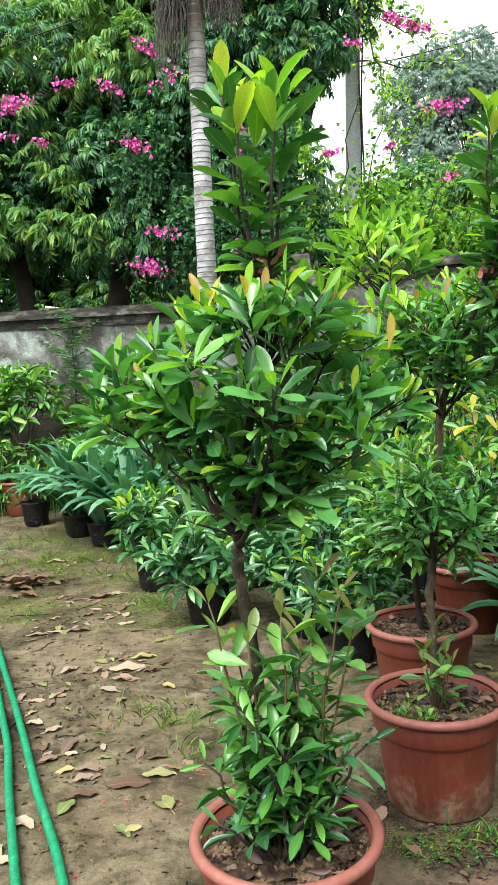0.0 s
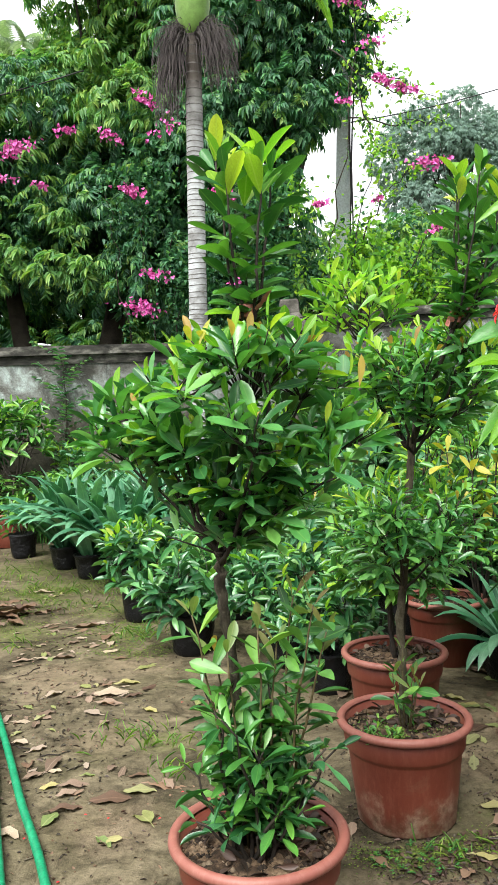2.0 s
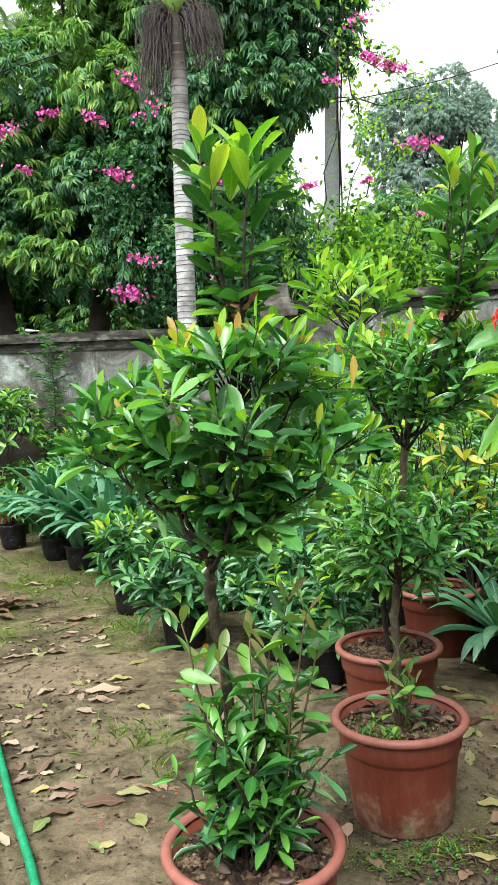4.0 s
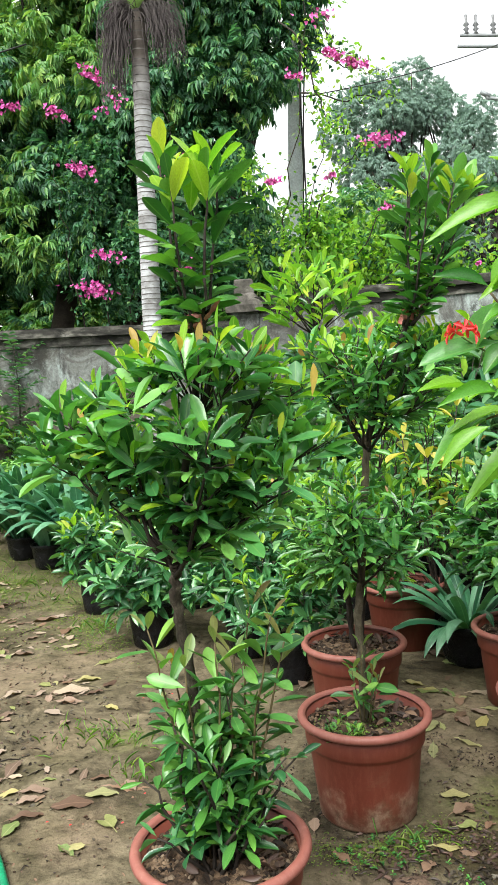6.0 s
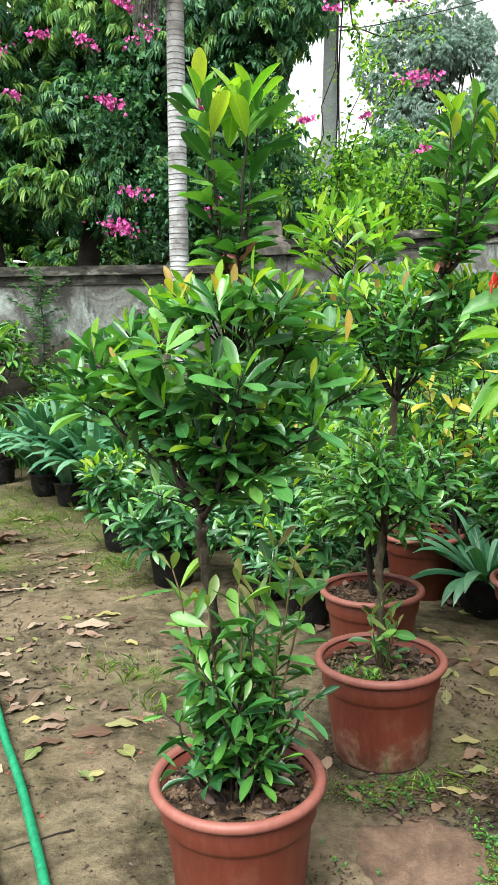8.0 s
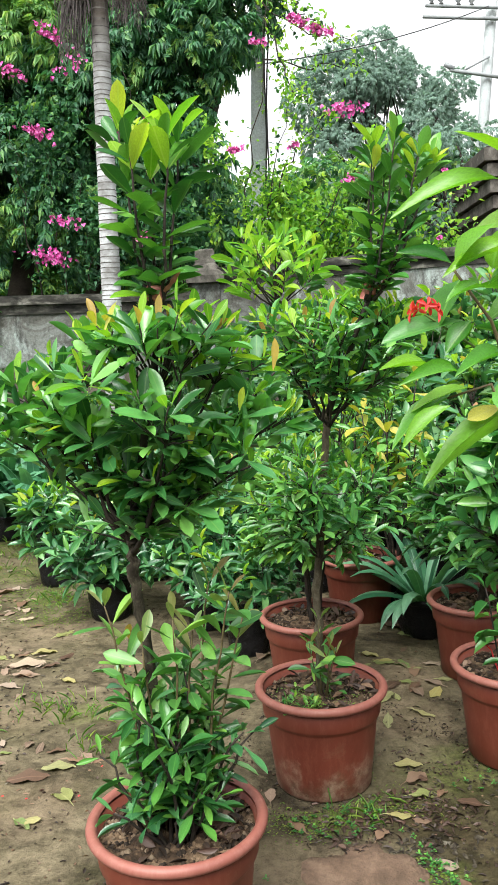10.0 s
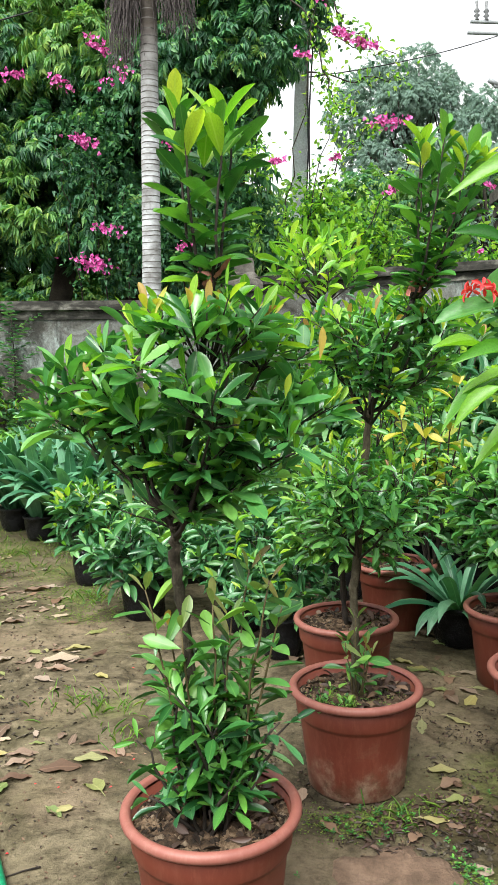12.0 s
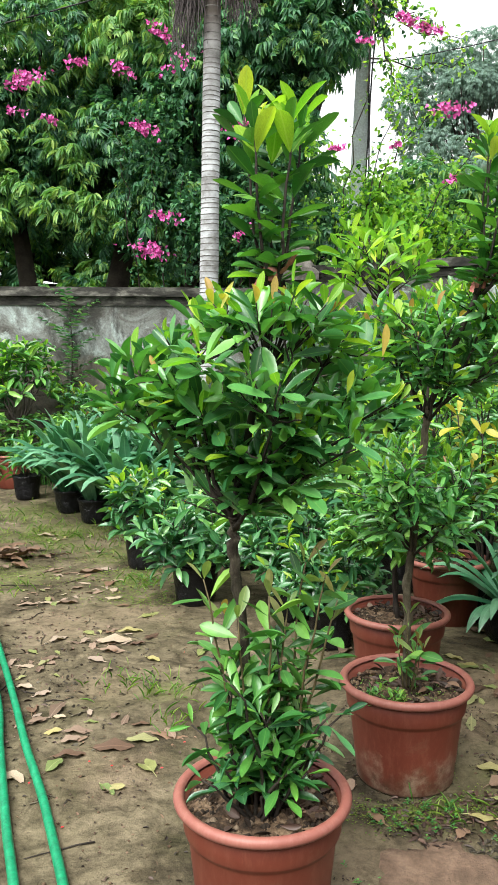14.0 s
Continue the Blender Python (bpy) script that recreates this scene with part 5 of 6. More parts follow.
# ---- areca palm ----
def build_palm():
    th = thing("areca_palm", "slim areca palm with ringed white-grey trunk and green crownshaft", "palm tree", at=(-0.68, 6.0, 0))
    prof, z = [], 0.0
    while z < 4.3:
        r = 0.083 - 0.005 * z
        ring = rng.uniform(0.032, 0.055) if z < 3.6 else rng.uniform(0.05, 0.08)
        prof += [(r + 0.001, z), (r + 0.0025, z + 0.004), (r, z + ring * 0.5), (r + 0.0025, z + ring - 0.005)]
        z += ring
    v, f = lathe(prof, 22)
    v = [(x * (1 + 0.03 * noise.noise(Vector((x * 9, y * 9, w * 6)))) + 0.02 * w, y, w + 0.008 * noise.noise(Vector((x * 8, y * 8, w * 2)))) for x, y, w in v]
    rows = len(f) // 22
    g = Geo()
    for slot, pick in ((0, lambda i: i % 4 in (1, 2)), (1, lambda i: i % 4 in (0, 3))):
        g.add(v, [q for i in range(rows) if pick(i) for q in f[i * 22:(i + 1) * 22]], slot=slot)
    part("trunk", g, [PALM, SCAR], th, "ringed pale grey bark with white lichen")
    top = z
    v, f = lathe([(0.05, top - 0.05), (0.08, top - 0.02), (0.12, top + 0.05), (0.14, top + 0.2), (0.125, top + 0.55), (0.09, top + 0.95), (0.05, top + 1.2)], 22)
    part("crownshaft", Geo().add([(x + 0.02 * w, y, w) for x, y, w in v], f), SHAFT, th, "smooth swollen green crownshaft")
    for side in (-1, 1):
        g = Geo()
        for i in range(300):
            a = rng.normal(-0.35 if side > 0 else 0.35, 0.38) + (math.pi if side < 0 else 0)
            out = rng.uniform(0.06, 0.27 if side < 0 else 0.3)
            s = np.array((0.02 * top + 0.07 * math.cos(a), 0.07 * math.sin(a), top + rng.uniform(-0.12, 0.0)))
            e = s + np.array((out * math.cos(a), out * 0.7 * math.sin(a), rng.uniform(-0.66 if side < 0 else -0.42, -0.12)))
            mid = s * 0.5 + e * 0.5 + np.array((out * 0.4 * math.cos(a), out * 0.4 * math.sin(a), rng.uniform(0.12, 0.34)))
            pts = [(1 - t) ** 2 * s + 2 * t * (1 - t) * mid + t * t * e + rng.normal(0, 0.014, 3) * t for t in np.linspace(0, 1, 7)]
            tube(g, pts, np.linspace(0.0036, 0.0016, 7), 4, cap=False)
        part("dry_flower_stalk", g, FIBRE, th, "hanging dry brown flower stalks")
    for i in range(8):
        t = i * 2 * math.pi / 8 - 0.1
        d = np.array((math.cos(t), math.sin(t), 0))
        base = np.array((0.1, 0, top + 1.1))
        rise, reach = (0.35, 1.0) if i == 0 else (1.7, 1.7)
        pts = [base + d * reach * s + np.array((0, 0, rise * s - 1.35 * s * s)) for s in np.linspace(0, 1, 12)]
        fr = part("frond", tube(Geo(), pts, np.linspace(0.02, 0.005, 12), 6), STEM_GREEN, th, "arching feather frond")
        ms = []
        for k in range(46):
            s = 0.12 + 0.88 * k / 46
            p = base + d * reach * s + np.array((0, 0, rise * s - 1.35 * s * s))
            for sd in (-1, 1):
                al = np.array((-d[1], d[0], 0)) * sd + d * 0.5 + np.array((0, 0, -0.25 - 0.4 * s))
                ms.append(blade(p, al, 0.55 * (1 - 0.5 * s), 0.045, 0))
        tagged(part("frond_blade", Geo().many(SIMPLE[1], ms), VINE_LEAF, fr), kind="stuff")


build_palm()


# ---- trees behind the wall ----
LANCE = leaf_template((0, 0.42, 0.46, 0), (0, 0.28, 0.62, 1), 0.35, 0.25)
KITE = leaf_template((0, 0.48, 0), (0, 0.42, 1), 0.4, 0.25)


def spray_template(n=8, droop=0.5, length=0.155, width=0.06, leaf=KITE):
    """A hanging end of a twig with leaflets round it."""
    v, f, uv = [], [], []
    for i in range(n):
        s = (i // 2) / (n / 2)
        sd = -1 if i % 2 else 1
        al = ((0.9 - 0.5 * s) * sd + rng.normal(0, 0.2), 0.35 + 0.5 * s, -droop * rng.uniform(0.5, 1.4))
        m = blade((0, 0.18 * s, -0.05 * s * s), al, length * rng.uniform(0.75, 1.2), width * rng.uniform(0.8, 1.15), rng.normal(0, 0.35))
        o = len(v)
        tv, tf, tu = leaf
        v += [tuple((m @ np.array((*p, 1)))[:3]) for p in tv]
        f += [tuple(i + o for i in q) for q in tf]
        uv += list(tu)
    return v, f, uv


SPRAYS = [spray_template(13, 0.6, 0.13, 0.042), spray_template(14, 0.9, 0.14, 0.04), spray_template(12, 0.4, 0.105, 0.045)]
TUFT = spray_template(11, 0.75, 0.16, 0.042, LANCE)


def lobe_poses(centre, radius, count, squash=0.8, outward=0.7, low=-0.5):
    ms = []
    for i in range(count):
        z = rng.uniform(low, 1)
        t = rng.uniform(0, 2 * math.pi)
        r = math.sqrt(1 - z * z) if abs(z) < 1 else 0
        u = np.array((r * math.cos(t), r * math.sin(t), z * squash))
        p = np.asarray(centre) + u * radius * (0.55 + 0.45 * rng.uniform() ** 0.4)
        al = u * outward + np.array((0, 0, -0.35)) + rng.normal(0, 0.3, 3)
        s = rng.uniform(0.75, 1.25)
        ms.append(blade(p, al, s, s, rng.normal(0, 0.35)))
    return ms


def build_tree(label, foot, trunks, lobes, count, leaf, light, share, scale=1.0):
    th = thing("tree", label, "tree", "trees behind the wall", at=(foot[0], foot[1], 0))
    f0 = np.array((foot[0], foot[1], 0.0))
    for i, (dx, dz, r) in enumerate(trunks):
        p = bend((dx * 0.15, 0, 0), (dx, 0.3 * (i % 2), dz), 0.45, 8, 0.05)
        part("trunk", tube(Geo(), p, np.linspace(r, r * 0.5, 8), 9), OLD_BARK, th, "dark leaning trunk")
    limbs = Geo()
    dark, pale = [[], [], []], [[], [], []]
    for x, y, z, r, paleness in lobes:
        c = np.array((x, y, z)) - f0
        t0 = min(trunks, key=lambda q: abs(q[0] - c[0]))
        tube(limbs, bend((t0[0] * 0.95, 0.1, t0[1] * 0.95), c, 0.6, 5, 0.05), np.linspace(0.06, 0.015, 5), 5)
        n = int(count * r * r)
        for k, m in enumerate(lobe_poses(c, r, n)):
            if scale != 1.0:
                m[:3, :3] *= scale
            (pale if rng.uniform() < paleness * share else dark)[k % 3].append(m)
    tagged(part("limb_work", limbs, OLD_BARK, th), kind="stuff")
    g = Geo()
    for k in range(3):
        g.many(SPRAYS[k], dark[k], 0)
        g.many(SPRAYS[k], pale[k], 1)
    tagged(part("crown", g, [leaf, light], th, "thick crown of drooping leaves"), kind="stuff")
    return th


def canopy(x0, x1, z0, top_at, y0, y1, step, rmin, rmax, pale):
    """Leafy lobes on a jittered lattice, lower ones nearer the front, so that no hole shows through."""
    out = []
    for x in np.arange(x0, x1, step):
        for z in np.arange(z0, 8.6 if y0 < 20 else 12.0, step * 0.85):
            xx, zz = x + rng.normal(0, step * 0.3), z + rng.normal(0, step * 0.3)
            r = rng.uniform(rmin, rmax)
            if zz + r * 0.5 < top_at(xx):
                out.append((xx, rng.uniform(y0, y1), zz, r, pale(xx, zz)))
    return out


def left_top(x):
    """The outline of the big crown, from its low left flank up to its tall middle."""
    return 6.02 if x < -4.3 else (6.02 + (x + 4.3) * 0.65 if x < -3.1 else 9.5)


rng = np.random.default_rng(28)
# Lobes turn paler higher up: the light on the crown, painted in leaf colour.
big_tree = build_tree("large leafy tree with drooping leaves behind the boundary wall", (-3.6, 11.6), ((-0.9, 3.6, 0.22), (0.9, 3.8, 0.26), (-2.4, 3.5, 0.16), (2.2, 3.4, 0.16)),
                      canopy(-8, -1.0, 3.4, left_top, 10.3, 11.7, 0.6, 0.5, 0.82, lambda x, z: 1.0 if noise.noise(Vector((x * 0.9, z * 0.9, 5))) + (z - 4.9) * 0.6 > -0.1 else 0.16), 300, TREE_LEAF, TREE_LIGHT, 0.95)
# drooping tufts of young leaves that stand out from the dark crown
tufts = []
for x, z, n in ((-3.79, 3.62, 12), (-3.37, 3.27, 14), (-2.74, 3.3, 15), (-3.16, 4.05, 9), (-2.89, 3.8, 9), (-4.09, 4.16, 11), (-4.2, 3.15, 9), (-4.6, 3.9, 10), (-3.45, 4.4, 6), (-3.0, 3.4, 8), (-3.6, 4.9, 7), (-2.4, 6.1, 8), (-2.8, 6.1, 8), (-3.2, 5.6, 9), (-3.85, 5.3, 9)):
    for k in range(n):
        out = unit(rng.normal(0, 1, 3) + np.array((0, -0.6, 0.1)))
        m = blade(np.array((x + 3.6, 10.05 - 11.6, z)) + out * np.array((0.26, 0.15, 0.17)) * rng.uniform(0.3, 1.1), out * np.array((1, 1, 0.4)) + np.array((0, -0.2, -0.3)), 1.0, 1.0, rng.normal(0, 0.5))
        m[:3, :3] *= rng.uniform(0.65, 1.1)
        tufts.append(m)
tagged(part("young_leaves", Geo().many(TUFT, tufts), TREE_LIGHT, big_tree, "pale drooping tufts of young leaves"), kind="stuff")
build_tree("tall dark-leaved tree overhanging the wall beside the pole", (-0.6, 12.2), ((0.3, 4.2, 0.17), (-0.5, 4.6, 0.14)),
           [b for b in canopy(-1.4, 1.2, 2.9, lambda x: 9.5, 10.3, 11.4, 0.5, 0.4, 0.7, lambda x, z: 0.12) if b[0] + b[3] * 0.6 < (1.15 if b[2] > 6.3 else 0.43 + max(0, b[2] - 5.2) * 0.55)], 290, TREE_LEAF, TREE_LIGHT, 0.7)
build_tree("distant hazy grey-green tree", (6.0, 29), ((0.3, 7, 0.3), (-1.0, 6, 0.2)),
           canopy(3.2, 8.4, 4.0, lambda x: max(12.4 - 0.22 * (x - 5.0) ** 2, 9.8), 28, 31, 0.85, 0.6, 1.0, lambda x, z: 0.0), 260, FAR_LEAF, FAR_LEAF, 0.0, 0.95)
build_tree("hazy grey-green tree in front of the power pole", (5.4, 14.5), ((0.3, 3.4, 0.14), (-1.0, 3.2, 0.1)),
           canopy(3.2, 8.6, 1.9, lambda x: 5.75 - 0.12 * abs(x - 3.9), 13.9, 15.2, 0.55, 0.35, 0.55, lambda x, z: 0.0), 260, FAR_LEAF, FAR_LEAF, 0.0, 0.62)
build_tree("low trees in the next garden seen under the crown", (-5, 17), ((0.0, 3, 0.12), (2.0, 3, 0.1)),
           canopy(-10, 5, 0.6, lambda x: 6.8 if x < -1.5 else 5.2, 15.0, 18, 0.95, 0.7, 1.2, lambda x, z: 0.8), 150, TREE_LEAF, TREE_LIGHT, 0.8, 1.5)


# ---- bougainvillea on the trees ----
def build_bougainvillea():
    th = thing("bougainvillea", "rambling bougainvillea with magenta flowers over trees and wall", "climber", at=(0.4, 9.9, 0))
    o = np.array((0.4, 9.9, 0))
    ms = []
    # long arching runners in front of the crowns and beside the pole
    runs = [((0.2, 9.9, 2.0), (0.9, 9.7, 6.6), 0.3), ((0.5, 9.9, 5.8), (1.75, 9.6, 5.0), 0.9), ((0.6, 9.8, 6.6), (1.35, 9.4, 5.9), 1.2), ((0.7, 9.8, 4.9), (1.9, 9.6, 4.75), 1.1),
            ((0.4, 9.7, 2.0), (1.0, 9.6, 4.4), 0.5), ((0.8, 9.7, 2.0), (2.0, 9.4, 3.9), 0.6), ((1.2, 9.6, 2.0), (2.6, 9.3, 3.6), 0.6), ((0.6, 9.7, 3.0), (1.5, 9.5, 4.2), 0.7), ((1.6, 9.4, 2.0), (2.9, 9.0, 3.2), 0.6), ((0.9, 9.8, 5.9), (1.4, 9.5, 5.2), 1.0), ((0.75, 9.8, 5.4), (1.2, 9.5, 4.3), 0.9)]
    for x in np.linspace(-2.2, -0.3, 7):
        runs.append(((x, 10.0, 2.0), (x + rng.normal(0, 0.4), 9.65, rng.uniform(3.5, 5.0)), 0.5))
    for a, b, rise in runs:
        p = bend(np.array(a) - o, np.array(b) - o, rise, 14, 0.03)
        part("vine_stem", tube(Geo(), p, np.linspace(0.012, 0.004, 14), 5), TWIG, th)
        for q in p[2:]:
            for _ in range(14 if b[2] < 4.5 else 7):
                d = unit(rng.normal(0, 1, 3)) + np.array((0, -0.3, -0.3))
                ms.append(blade(q + rng.normal(0, 0.07, 3), d, rng.uniform(0.045, 0.09), rng.uniform(0.03, 0.055), rng.normal(0, 0.6)))
    # bushy masses over the wall
    for cx, cz, r, n in ((1.3, 2.85, 0.62, 760), (2.1, 2.6, 0.55, 600), (0.75, 3.15, 0.5, 480), (2.9, 2.45, 0.5, 420), (-0.4, 3.0, 0.5, 420), (-1.3, 3.1, 0.5, 420), (-1.9, 4.2, 0.5, 300), (-0.2, 3.9, 0.5, 300)):
        for _ in range(int(n * 1.8)):
            q = np.array((cx, 9.75, cz)) - o + unit(rng.normal(0, 1, 3)) * r * rng.uniform(0.3, 1.1) * np.array((1, 0.5, 1))
            ms.append(blade(q, rng.normal(0, 1, 3) + np.array((0, -0.3, -0.4)), rng.uniform(0.05, 0.1), rng.uniform(0.035, 0.06), rng.normal(0, 0.6)))
    # Shade is painted in: most leaves on the left take a darker colour.
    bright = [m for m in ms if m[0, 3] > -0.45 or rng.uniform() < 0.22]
    shade_painted = [m for m in ms if not m[0, 3] > -0.45 or rng.uniform() < 0.2]
    tagged(part("foliage", Geo().many(HEART, bright, 0).many(HEART, shade_painted, 1), [VINE_LEAF, TREE_LEAF], th, "light green heart-shaped leaves"), kind="stuff")
    for x, z, w, n in FLOWERS:
        fl = []
        c = np.array((x, 9.5, z)) - o
        lie = rng.uniform(-0.7, 0.7)
        for _ in range(int(n * 2.3)):
            u, s = rng.normal(0, 1.35), rng.normal(0, 0.5)
            q = c + w * np.array((u * math.cos(lie) - s * math.sin(lie), rng.normal(0, 0.4), u * math.sin(lie) * 0.8 + s * math.cos(lie)))
            d = unit(rng.normal(0, 1, 3) + np.array((0, -0.8, 0.1)))
            a = unit(np.cross(d, (0.3, 0.2, 0.9)))
            b = np.cross(d, a)
            for j in range(3):
                t = j * 2.094
                fl.append(blade(q, a * math.cos(t) + b * math.sin(t) + d * 0.6, rng.uniform(0.026, 0.038), 0.03, 0, d))
        tagged(part("bloom", Geo().many(SIMPLE[0], fl), PINK, th, "cluster of magenta papery bracts"), kind="stuff")


# x, z, spread and number of flowers
FLOWERS = [
    (-3.46, 4.72, 0.10, 46), (-3.60, 4.34, 0.05, 8), (-3.18, 4.24, 0.05, 8), (-2.80, 4.89, 0.05, 16), (-2.25, 4.79, 0.08, 18),
    (-2.00, 4.10, 0.07, 34), (-1.53, 4.84, 0.10, 12), (-1.76, 3.06, 0.07, 16), (-1.93, 2.65, 0.10, 34), (-2.47, 6.64, 0.08, 18),
    (-0.76, 4.12, 0.08, 28), (1.10, 5.22, 0.05, 20), (1.34, 5.11, 0.06, 34), (0.65, 4.99, 0.04, 12), (1.63, 4.20, 0.09, 28),
    (0.76, 6.17, 0.07, 20), (0.32, 3.79, 0.03, 9), (1.00, 3.79, 0.04, 6), (1.00, 5.66, 0.07, 9), (-0.40, 6.32, 0.05, 8),
    (-0.77, 2.85, 0.06, 14), (-1.78, 5.19, 0.08, 20), (-0.85, 3.98, 0.07, 30), (0.36, 3.80, 0.03, 8), (2.82, 3.43, 0.03, 5), (3.02, 3.31, 0.03, 5), (2.72, 2.67, 0.02, 4), (2.4, 3.14, 0.02, 4), (1.7, 3.41, 0.05, 9),
]
rng = np.random.default_rng(29)
build_bougainvillea()


# ---- poles, wires, far building ----
def build_concrete_pole():
    th = thing("utility_pole", "grey concrete utility pole with a cable clipped on", "utility pole", at=(0.47, 12.0, 0))
    g = Geo()
    v, f = lathe([(0.15, 0), (0.14, 2.5), (0.115, 9.0), (0.0, 9.02)], 4)
    c, s = math.cos(0.785), math.sin(0.785)
    g.add([(x * c * 1.15 - y * s * 1.15 + 0.04 * z, x * s + y * c, z) for x, y, z in v], f)
    part("shaft", g, CONCRETE, th, smooth=False)
    for dx in (0.1, 0.14):
        part("cable", tube(Geo(), [(dx + 0.04 * z + 0.02 * math.sin(z * 2.3 + dx * 40), -0.14, z) for z in np.linspace(0.5, 9, 20)], [0.012] * 20, 5), CABLE, th, "black cable")


def build_far_pole():
    th = thing("power_pole", "distant concrete power pole with steel cross-arms and insulators", "utility pole", at=(4.65, 16, 0))
    lean = 0.085
    part("shaft", tube(Geo(), [(0, 0, 0), (lean * 12, 0, 12)], (0.115, 0.095), 14), FAR_CONCRETE, th)
    for z, x0, x1, name in ((7.55, -1.34, 1.2, "cross_arm"), (7.75, -1.3, 1.2, "cross_arm"), (6.55, -0.75, 0.25, "side_arm")):
        cx = lean * z
        g = Geo()
        tube(g, [(cx + x0, -0.16, z + 0.08), (cx + x1, -0.16, z - 0.1)], (0.035, 0.035), 6)
        part(name, g, STEEL, th, "galvanised steel arm")
    part("brace", tube(Geo(), [(lean * 6.7, -0.14, 6.85), (lean * 6.5 - 0.5, -0.16, 6.6)], (0.02, 0.02), 5), STEEL, th)
    for x in (-1.18, -1.0, -0.67, -0.42, 0.5, 0.65):
        v, f = lathe([(0.0, 0), (0.05, 0.02), (0.02, 0.06), (0.06, 0.1), (0.02, 0.14), (0.06, 0.18), (0.02, 0.24), (0.03, 0.36), (0, 0.38)], 10)
        g = Geo().add([(a + lean * 7.7 + x, b - 0.16, c + 7.74 - 0.08 * x) for a, b, c in v], f)
        part("insulator", g, PORCELAIN, th, "ribbed insulator")
    part("side_insulator", tube(Geo(), [(lean * 6.5 - 0.85, -0.16, 6.75), (lean * 6.5 - 0.68, -0.16, 6.65)], (0.05, 0.05), 8), STEEL, th)


def wire(name, label, a, b, sag, r=0.012):
    a, b = np.array(a, float), np.array(b, float)
    pts = [a + (b - a) * t + np.array((0, 0, -4 * sag * t * (1 - t))) for t in np.linspace(0, 1, 24)]
    tagged(part(name, tube(Geo(), pts, [r] * 24, 5), CABLE), label, "wire")


build_concrete_pole()
build_far_pole()
wire("overhead_wire", "black overhead wire from pole to pole", (0.8, 11.85, 5.55), (5.2, 15.8, 7.75), 0.12, 0.009)
wire("overhead_wire", "thin black wire sagging in front of the trees", (-9, 9.6, 5.2), (-2.6, 9.7, 5.7), 0.25, 0.01)


def build_far_building():
    th = thing("old_building", "low grey building with layered cement cornice behind the wall", "building", at=(3.95, 11.5, 0))
    part("wall", box(Geo(), (0.1, 0, 0), (4, 1.9, 3.3)), WALL, th, smooth=False)
    for k in range(4):
        part("cornice", box(Geo(), (-0.055 * k, -0.05 - 0.05 * k, 3.3 + 0.21 * k), (4, 1.9, 3.48 + 0.21 * k)), CORNICE, th, "weathered cornice slab", False)
        # Darker strip paints the shadow between cornice slabs into the colour.
        part("shadow_course", box(Geo(), (0.04 - 0.05 * k, 0.02 - 0.05 * k, 3.48 + 0.21 * k), (4, 1.9, 3.51 + 0.21 * k)), COPING, th, "recessed strip coloured dark for the shadow between slabs", False)


build_far_building()

def far_palm(at, height, reach):
    th = thing("far_palm", "distant palm with hazy grey-green feather fronds", "palm tree", "distant palms", at=at)
    part("trunk", tube(Geo(), [(0, 0, 0), (0.1, 0, height)], (0.16, 0.12), 9), BARK, th)
    for i in range(13):
        t = i * 2.4
        d = np.array((math.cos(t), math.sin(t), 0))
        ms = []
        for k in range(24):
            s = 0.1 + 0.9 * k / 24
            p = np.array((0.1, 0, height)) + d * reach * s + np.array((0, 0, (1.9 - 0.13 * i) * s - 1.7 * s * s))
            for sd in (-1, 1):
                ms.append(blade(p, np.array((-d[1], d[0], 0)) * sd + d * 0.6 + np.array((0, 0, -0.45)), 0.6 * (1.1 - 0.6 * s), 0.024, 0))
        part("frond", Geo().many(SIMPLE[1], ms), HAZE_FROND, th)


far_palm((-9.7, 20, 0), 10.7, 1.7)
far_palm((-8.4, 22.5, 0), 12.0, 1.6)


# ---- hoses and pipe ----
def hose(pts, r=0.0142):
    pts = np.array(pts, float)
    fine = []
    n = len(pts)
    for i in range(n - 1):
        p0, p1, p2, p3 = pts[max(i - 1, 0)], pts[i], pts[i + 1], pts[min(i + 2, n - 1)]
        for t in np.linspace(0, 1, 12, endpoint=False):
            fine.append(0.5 * (2 * p1 + (p2 - p0) * t + (2 * p0 - 5 * p1 + 4 * p2 - p3) * t * t + (3 * p1 - p0 - 3 * p2 + p3) * t ** 3))
    fine.append(pts[-1])
    h = part("garden_hose", tube(Geo(), fine, [r] * len(fine), 12), HOSE)
    return tagged(h, "dusty bright green plastic garden hose on the ground", "hose", "green hoses")


hose([(-1.9, 4.36, 0.05), (-1.83, 4.21, 0.025), (-1.53, 3.65, 0.024), (-1.27, 3.18, 0.022), (-1.085, 2.83, 0.024), (-0.9, 2.48, 0.022), (-0.77, 2.19, 0.022), (-0.57, 1.77, 0.022), (-0.3, 1.2, 0.022), (-0.1, 0.5, 0.022), (-0.4, -0.6, 0.022)])
hose([(-1.87, 4.35, 0.04), (-1.79, 4.2, 0.022), (-1.475, 3.65, 0.022), (-1.21, 3.17, 0.024), (-1.02, 2.83, 0.022), (-0.84, 2.5, 0.022), (-0.68, 2.2, 0.022), (-0.45, 1.79, 0.022), (-0.17, 1.2, 0.022), (0.02, 0.5, 0.022), (-0.2, -0.6, 0.022)])

